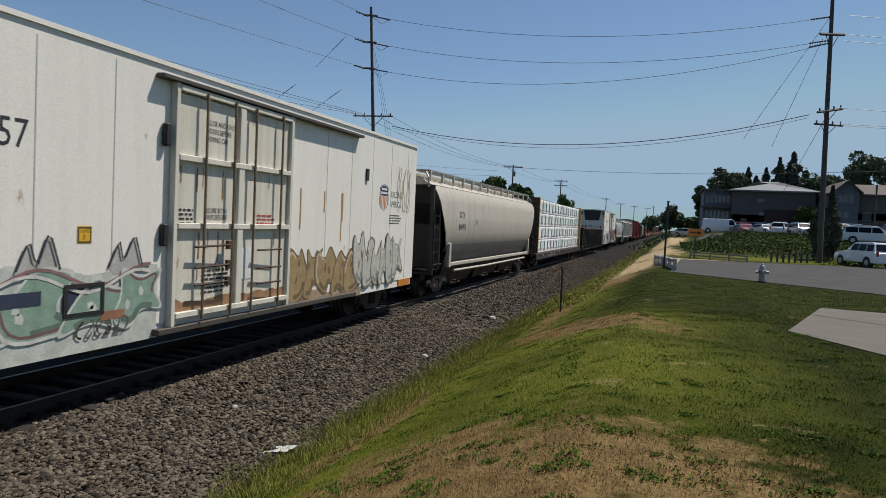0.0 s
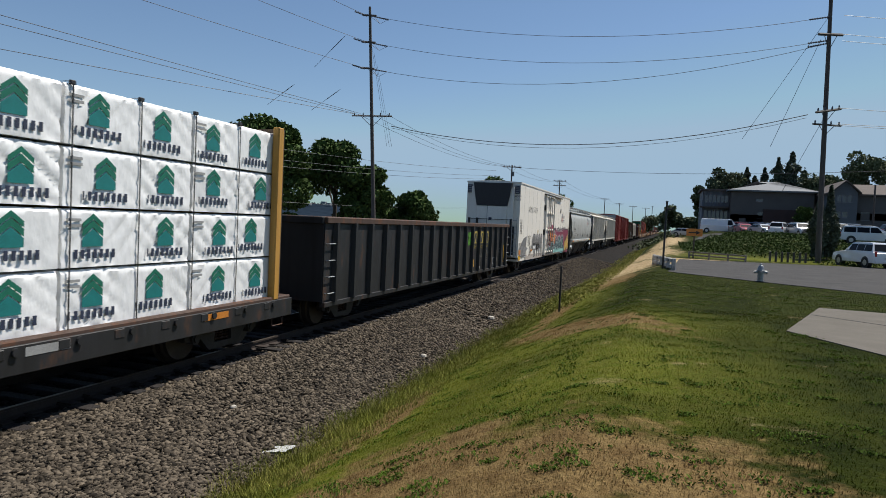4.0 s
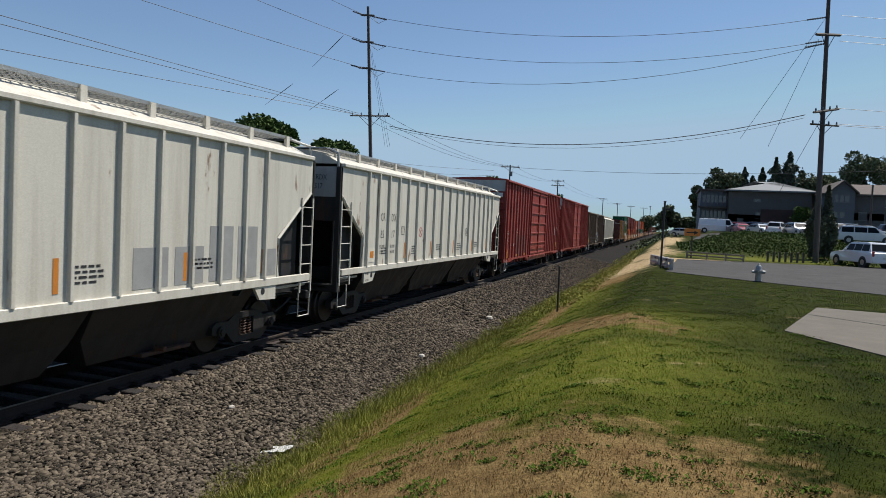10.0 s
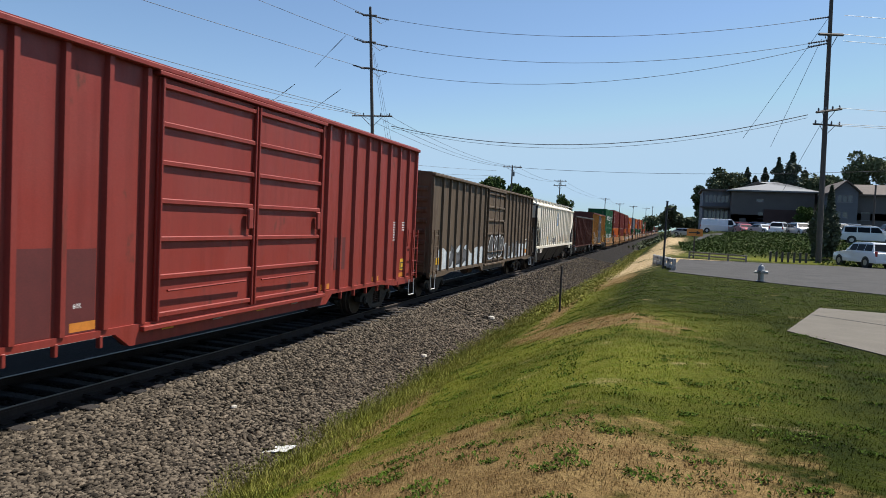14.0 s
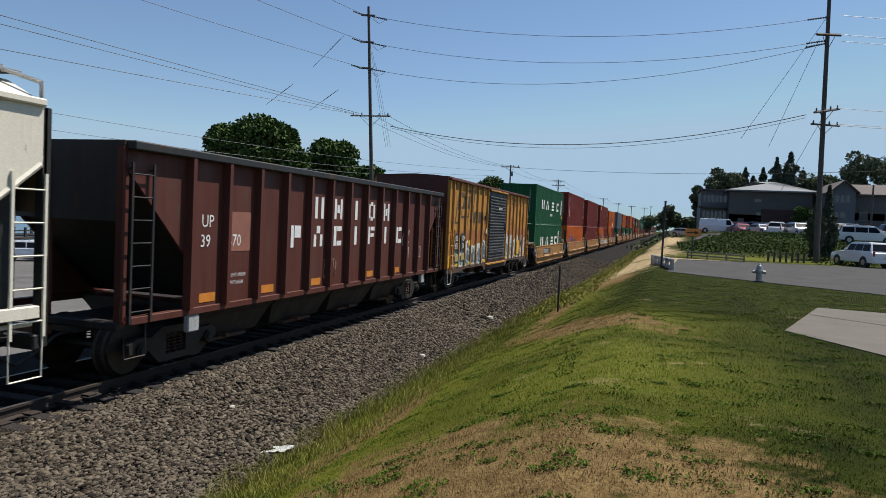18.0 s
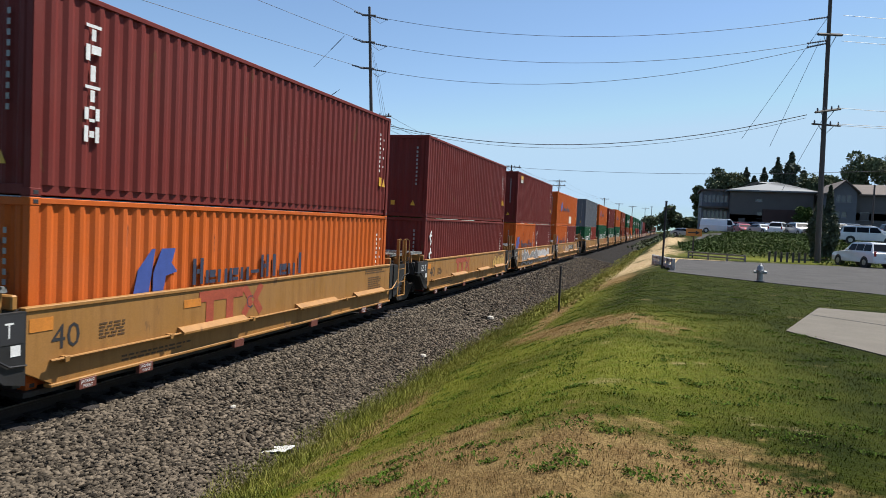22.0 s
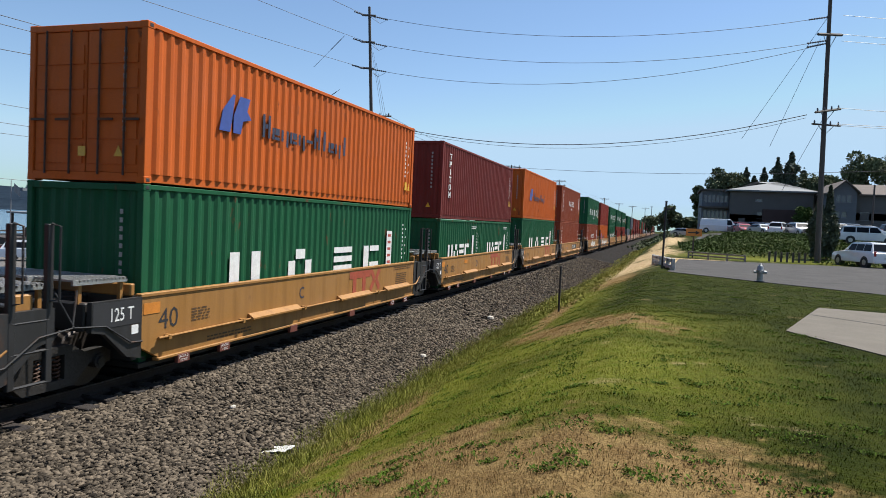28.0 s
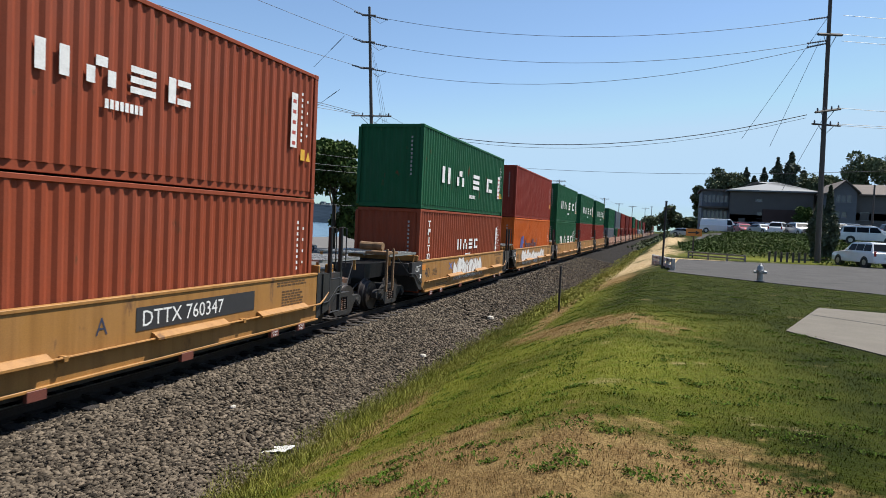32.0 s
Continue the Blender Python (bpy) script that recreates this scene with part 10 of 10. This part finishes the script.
def well_unit(s, mat, front, rear, letter, number=None, red=False, art=0):
    """One well of an articulated car; s is the middle of its load. front, rear: True where a coupler, not a shared truck, follows."""
    th = thing("well_car", pose(XC, 0, 0), ("yellow" if mat is M_TTX else "faded pinkish") + " well car carrying stacked containers, on the rails", "well car", "well cars of the train")
    X = 1.40
    for sd in (1, -1):
        def sill():
            g = G()
            g.prism([(-6.3, 1.42), (6.05, 1.42), (6.05, 0.38), (-5.85, 0.38), (-6.3, 0.62)], "x", X - 0.09, X)
            g.box(X - 0.1, X + 0.02, -6.3, 6.05, 1.40, 1.46, 0.01)
            g.box(X - 0.1, X + 0.04, -5.9, 6.1, 0.33, 0.38, 0.01)
            return g.mesh("side_sill", mat)
        o = part("side_sill", shared(("sill", mat.name), sill), None, th)
        o.rotation_euler = (0, 0, 0 if sd > 0 else math.pi)

        def ledge():
            g = G().box(X, X + 0.075, -5.9, 5.95, 0.69, 0.705, 0.004).tube([(X + 0.08, -5.95, 0.715), (X + 0.08, 6.1, 0.715), (X + 0.05, 6.35, 0.80), (X + 0.03, 6.6, 0.95)], 0.022, 8)
            for u in (-5.7, -3.6, -1.2, 0.8, 3.0, 5.4):
                g.box(X, X + 0.11, u - 0.04, u + 0.04, 0.66, 0.745, 0.006)
            for u in (-2.4, 1.5, 4.5):
                g.prism([(X, 0.70), (X + 0.15, 0.70), (X + 0.15, 0.735), (X + 0.03, 0.81), (X, 0.81)], "y", u - 0.95, u + 0.95)
            return g.mesh("ledge", mat)
        if sd > 0:
            def end_panel():
                return G().prism([(6.055, 1.44), (6.5, 1.44), (6.62, 1.36), (6.62, 0.78), (6.3, 0.44), (6.055, 0.36)], "x", X - 0.08, X + 0.012).mesh("end_panel", M_BLACK)
            part("end_panel", shared(("endp",), end_panel), None, th, "black end panel of the side sill")
        part("ledge", shared(("ledge", mat.name), ledge), None, th).rotation_euler = (0, 0, 0 if sd > 0 else math.pi)
        for u in ((-5.28, -4.12, -1.6, 1.4, 4.2, 5.3) if art < 30 else (-5.28, 4.2)) if art < 38 and sd > 0 else ():
            part("tie_down", shared(("tied",), lambda: G().box(X - 0.02, X + 0.05, -0.155, 0.155, -0.075, 0.075, 0.006).mesh("tie_down", M_JACK)), None, th).location = (0, u, 0.28)
    part("well_floor", shared(("wf",), lambda: G().box(-1.3, 1.3, -6.2, 6.2, 0.24, 0.31).mesh("well_floor", M_STEEL)), None, th)
    for u in (-5.28, -4.12, 4.2, 5.3) if art < 30 else ():
        text(th, "JACKING", u - 0.125, 0.293, 0.045, X + 0.053, M_PWHITE, 0.9)
        text(th, "POINT", u - 0.085, 0.225, 0.045, X + 0.053, M_PWHITE, 0.9)
    for e, far in ((-1, front), (1, rear)):
        ext = 2.45 if far else 1.15

        def end_frame():
            g = G()
            # bulkhead, centre beam over the truck, sloping knee to the sill
            g.box(-1.3, 1.3, -0.06, 0.06, 0.4, 1.42)
            g.prism([(0.0, 1.38), (ext, 1.38), (ext, 0.92), (0.95, 0.92), (0.0, 0.45)], "x", -0.42, 0.42)
            for q in (1, -1):
                g.prism([(0.0, 1.42), (1.0, 1.42), (1.0, 0.98), (0.75, 0.93), (0.3, 0.52), (0.0, 0.45)], "x", q * X - 0.045, q * X + 0.045)
            g.box(-1.3, 1.3, 0.85, 1.0, 0.98, 1.4, 0.02)
            return g.mesh("end_frame", M_BLACK)
        f = part("end_frame", shared(("ef", far), end_frame), None, th, "black end frame")
        f.location = (0, e * 6.3, 0)
        f.rotation_euler = (0, 0, 0 if e > 0 else math.pi)

        def grating():
            g = G()
            a = 0.12
            for k in range(int((ext - 0.1) / 0.075)):
                g.box(-1.25, 1.25, a + k * 0.075, a + k * 0.075 + 0.03, 1.70, 1.735)
            for q in (-1.25, -0.4, 0.4, 1.21):
                g.box(q, q + 0.04, a, ext, 1.66, 1.735)
            return g.mesh("end_platform", M_GALV)
        p = part("end_platform", shared(("gr", far), grating), None, th, "galvanised grating platform")
        p.location, p.rotation_euler = f.location, f.rotation_euler

        def legs():
            g = G()
            for q in (-1.2, 1.14):
                for y in (0.15, ext - 0.2):
                    g.box(q, q + 0.06, y, y + 0.06, 1.38, 1.68)
            g.box(1.2, 1.32, 0.5, 0.78, 1.3, 1.62, 0.02)
            g.box(-1.3, 1.3, 0.0, 0.1, 1.42, 1.62, 0.02)
            return g.mesh("platform_leg", mat)
        p = part("platform_leg", shared(("lg", far, mat.name), legs), None, th)
        p.location, p.rotation_euler = f.location, f.rotation_euler

        def conduit():
            g = G().tube([(X + 0.06, 0.0, 0.72), (X + 0.07, 0.25, 0.74), (X + 0.06, 0.75, 1.05), (X + 0.04, 1.3, 1.1), (X - 0.1, 1.9 if far else 1.5, 1.6)], 0.014, 6)
            return g.mesh("conduit", M_BLACK)
        if art >= 38:
            continue
        p = part("conduit", shared(("cd2", far), conduit), None, th)
        p.location, p.rotation_euler = f.location, f.rotation_euler
        p.scale = (-1 if e < 0 else 1, 1, 1)
    # ladder at the trailing end, near side

    def wl():
        g = G()
        top = 2.2 if art < 5 else 2.55
        for u in (6.66, 7.22):
            g.box(X - 0.03, X + 0.05, u - 0.05, u + 0.05, 0.42, top, 0.008)
            g.tube([(X + 0.05, u, 1.52), (X + 0.13, u + 0.07, 1.54), (X + 0.13, u + 0.07, top - 0.03), (X + 0.05, u, top + 0.01)], 0.016, 6)
        for z in (0.44, 0.87, 1.27):
            g.tube([(X + 0.03, 6.66, z), (X + 0.03, 7.22, z)], 0.022, 6)
        return g.mesh("ladder", mat if art < 5 else M_BLACK)
    part("ladder", shared(("wl", art < 5), wl), None, th)
    x = X + 0.004
    text(th, "40", -5.88, 0.84, 0.34, x, M_PBLACK, 1.0)
    plate(th, -7.28, -6.33, 1.02, 1.39, X + 0.047, M_PBLACK, "number_board")
    text(th, "125 T", -6.98, 1.10, 0.2, X + 0.052, M_PWHITE, 0.72)
    plate(th, -6.52, -6.38, 0.86, 1.0, X + 0.047, M_PWHITE, "placard")
    plate(th, -6.22, -5.85, 1.12, 1.3, x, M_PORA, "reflector_stripe")
    small_print(th, -5.05, 1.08, 0.5, 5, x, M_PBROWN, art + 1, 0.025, 0.05)
    small_print(th, -4.6, 0.52, 1.6, 2, x, M_PBROWN, art + 2, 0.03, 0.06)
    small_print(th, 4.3, 1.32, 1.4, 2, x, M_PBROWN, art + 4, 0.03, 0.06)
    small_print(th, 4.5, 1.12, 0.9, 6, x, M_PBROWN, art + 5, 0.03, 0.06)
    plate(th, -3.2, -2.75, 1.12, 1.26, x, M_PORA, "reflector_stripe") if art % 2 else None
    text(th, letter, (0.3 if letter == "B" else -0.6) if number else -1.35, 0.92, 0.26, x, M_PNAVY, 0.9)
    if number:
        u = -3.55 if letter == "B" else 0.2
        plate(th, u, u + 3.25, 0.87, 1.25, x, M_PBLACK, "number_board")
        text(th, number, u + 0.12, 0.94, 0.25, x + 0.004, M_PWHITE, 0.98)
    if red:
        g = G()
        u = -2.8 if red == 1 else 1.25
        g.box(x, x + 0.003, u, u + 1.32, 1.18, 1.37).box(x, x + 0.003, u + 0.2, u + 0.42, 0.80, 1.18).box(x, x + 0.003, u + 0.8, u + 1.02, 0.80, 1.18)
        part("emblem", g, M_PTTX, th, "faded red block emblem")
        g = G()
        for a, b in (((u + 1.36, 1.37), (u + 1.62, 1.085)), ((u + 1.62, 1.085), (u + 1.36, 0.80)), ((u + 1.98, 1.37), (u + 1.74, 1.085)), ((u + 1.74, 1.085), (u + 1.98, 0.80))):
            stroke(g, [a, b], 0.17, x)
        part("emblem", g, M_PTTX, th, "faded red chevrons")
    if letter in "AB":
        g = G()
        stroke(g, [(-3.1, 0.98), (-2.7, 1.24)], 0.06, x)
        stroke(g, [(-3.1, 1.24), (-2.7, 0.98)], 0.06, x + 0.001)
        flat(th, g, spray((0.12, 0.16, 0.4)), "load_mark")
    if art == 3:
        graffiti(th, -4.7, 0.2, 0.42, 1.38, x + 0.002, None, (0.20, 0.20, 0.21), (0.70, 0.70, 0.68), (0.55, 0.55, 0.55), 101, 4, False)
        graffiti(th, 0.6, 4.6, 0.5, 1.3, x + 0.002, (0.40, 0.40, 0.41), (0.50, 0.50, 0.50), (0.66, 0.66, 0.65), None, 107, 4, False)
        scrawl(th, -5.1, -4.6, 1.0, 1.35, x + 0.012, M_PWHITE, 108, 0.02, 3)
    elif art == 2:
        graffiti(th, 3.4, 5.6, 0.62, 1.36, x + 0.002, None, (0.56, 0.34, 0.08), (0.12, 0.06, 0.04), None, 102, 4, False)
    elif art == 4:
        scrawl(th, -1.9, 0.6, 0.68, 1.25, x + 0.002, M_PWHITE, 103, 0.03, 5)
        scrawl(th, 4.4, 5.2, 0.75, 1.3, x + 0.002, M_PWHITE, 104, 0.03, 3)
        g = G()
        stroke(g, [(-4.5 + 0.4 * math.cos(a * 0.3), 0.92 + 0.32 * math.sin(a * 0.3)) for a in range(23)], 0.025, x + 0.002)
        flat(th, g, M_PBLACK, "scrawl")
    elif art == 10:
        graffiti(th, -2.5, 1.6, 0.5, 1.36, x + 0.002, (0.5, 0.45, 0.42), (0.75, 0.74, 0.72), (0.25, 0.15, 0.12), None, 105, 5, False)
    elif art == 11:
        graffiti(th, -4.2, 3.0, 0.5, 1.36, x + 0.002, None, (0.72, 0.70, 0.68), (0.4, 0.38, 0.36), None, 106, 7, False)
    if front:
        truck(th, -8.15)
        coupler(th, -9.0, -1)
        g = G().tube([(0.2, -8.6, 1.95), (0.95, -8.6, 1.95)], 0.13, 12).box(0.5, 1.25, -8.9, -8.1, 1.72, 1.8).box(1.22, 1.28, -9.0, -8.92, 0.6, 1.9, 0.01).box(1.22, 1.28, -8.5, -8.42, 0.6, 1.9, 0.01)
        part("brake_stand", g, M_DULLTAN, th, "dull tan brake tank and uprights")
    else:
        truck(th, -7.665)
    if rear:
        truck(th, 8.15)
        coupler(th, 9.0, 1)
    return ride(th, s)


# ---- the train, from its visible head to the far end ----
reefer(0.2, 20.51, 1)
round_hopper(22.5, 41.3, M_SCYX, "scyx")
centerbeam(42.9, 65.9)
gondola(67.3, 87.26)
reefer(89.78, 109.98, 2)
round_hopper(111.35, 127.49, M_LGREY, "up")
rib_hopper(129.03, 145.51, M_OFFWH, "sirx")
rib_hopper(146.93, 164.03, M_OFFWH, "crdx")
boxcar(165.62, 184.28, M_RED, "red")
boxcar(186.06, 204.83, M_RED, "red2")
boxcar(206.40, 224.81, M_BROWN, "brown")
rib_hopper(226.40, 243.56, M_DJTX, "djtx")
open_hopper(244.99, 259.99)
boxcar(261.07, 276.45, M_YELLOW, "yellow")

HC, LO = 2.896, 2.591
FLOOR = 0.31
LOADS = [  # lower: colour(s), height, marks; upper: colour, height, marks, end
    (("green",), LO, "low", "green", LO, "wide", "panel"),
    (("orange",), LO, "orange", "maroon", HC, "column", "panel"),
    (("maroon",), LO, "script", "maroon", HC, "", "panel"),
    (("orange", "maroon"), LO, "orange_short", "maroon", HC, "sign", "panel"),
    (("orange", "maroon"), LO, "orange_short", "orange", LO, "orange", "panel"),
    (("green", "red"), LO, "short", "grey", HC, "", "panel"),
    (("green",), HC, "low", "orange", LO, "orange", "door"),
    (("green", "green"), LO, "short", "maroon", HC, "column", "panel"),
    (("green",), HC, "low", "orange", HC, "orange", "panel"),
    (("brown",), HC, "column", "brown", HC, "column_mid", "panel"),
    (("brown",), HC, "column_mid", "green", HC, "wide", "panel"),
    (("orange",), HC, "orange", "red", HC, "", "panel"),
    (("green",), HC, "low", "green", HC, "wide", "panel"),
    (("red",), HC, "", "green", HC, "wide", "panel"),
    (("red",), HC, "", "green", HC, "wide", "panel"),
    (("white",), LO, "", "maroon", HC, "", "panel"),
    (("red",), LO, "", "red", HC, "", "panel"),
    (("maroon",), LO, "", "red", HC, "", "panel"),
    (("grey",), LO, "", "green", HC, "", "panel"),
    (("maroon",), LO, "", "maroon", HC, "", "panel"),
]
DETAIL = 15


def load(i, s, spec):
    low, h1, m1, up, h2, m2, end = spec
    if len(low) == 1:
        c = container(low[0], 12.192, h1, s, FLOOR, near=i < 9)
        marks(c, m1, 12.192, h1, i * 11) if i < DETAIL else None
    else:
        for k, col in enumerate(low):
            c = container(col, 6.058, h1, s + (k - 0.5) * 6.134, FLOOR, f"{col} half-length corrugated shipping container in a well car")
            if i < DETAIL:
                marks(c, m1 if k == 0 or col == "green" else "script", 6.058, h1, i * 11 + k)
    c = container(up, 12.192, h2, s, FLOOR + h1 + 0.006, f"{up} corrugated shipping container stacked on another one", end, near=i < 9)
    marks(c, m2, 12.192, h2, i * 11 + 5) if i < DETAIL else None
    if i == 4:
        plate(c, 0.86, 2.4, 0.2, 0.8, 1.208, M_CREAM, "repair_panel", 0.006)


# where the load of each well begins, as far as they differ from the even pitch
FRONTS = (280.76, 296.18, 311.88, 327.17, 342.18, 361.95, 377.18, 392.44, 407.88, 423.2, 442.86, 458.26)
s = 280.76 + 6.096
for i in range(42):
    if i < len(FRONTS):
        s = FRONTS[i] + 6.096
    k = i % 5
    mat = M_TTX if (i < 10 or i % 10 < 5) else M_TTX2
    art = {1: 1, 2: 2, 3: 3, 4: 4, 10: 10, 11: 11}.get(i, 20 + i)
    num = {0: "DTTX 759572", 4: "DTTX 759572", 9: "DTTX 760347"}.get(i)
    well_unit(s, mat, k == 0, k == 4, "BCDEA"[k] if i else "B", num, {1: 1, 2: 1, 6: 2, 7: 2, 8: 2}.get(i, 0), art)
    load(i, s, LOADS[i] if i < 15 else LOADS[15 + (i * 7 + i // 5) % 5] if i % 4 else LOADS[(i * 5) % 15])
    s += 15.345 if k < 4 else 19.78


def motions():
    """The train rolls by at one speed, towards the camera and past it; its wheels turn with it."""
    for ob, s, x, z in MOVES:
        walk(ob, [(t, pose(x, s - SPEED * t + lag, z)) for t, lag in ((0.0, 0), (16.0, 0), (24.0, 0), (27.0, 0), (28.0, 0), (28.6, 0.1), (29.05, 0.4), (29.5, 0.1), (30.0, 0), (31.0, 0), (END, 0))])
    turn = math.degrees(SPEED / 0.47) / FPS
    first = {}
    for w, k in WHEELS:
        if k not in first:
            first[k] = w
            walk(w, [(i / FPS, pose(0, k, 0.47, turn * i)) for i in range(int(END * FPS) + 1)])
        else:
            w.rotation_mode = "QUATERNION"
            keys = w.animation_data_create()
            keys.action = first[k].animation_data.action
            keys.action_slot = first[k].animation_data.action_slot


motions()
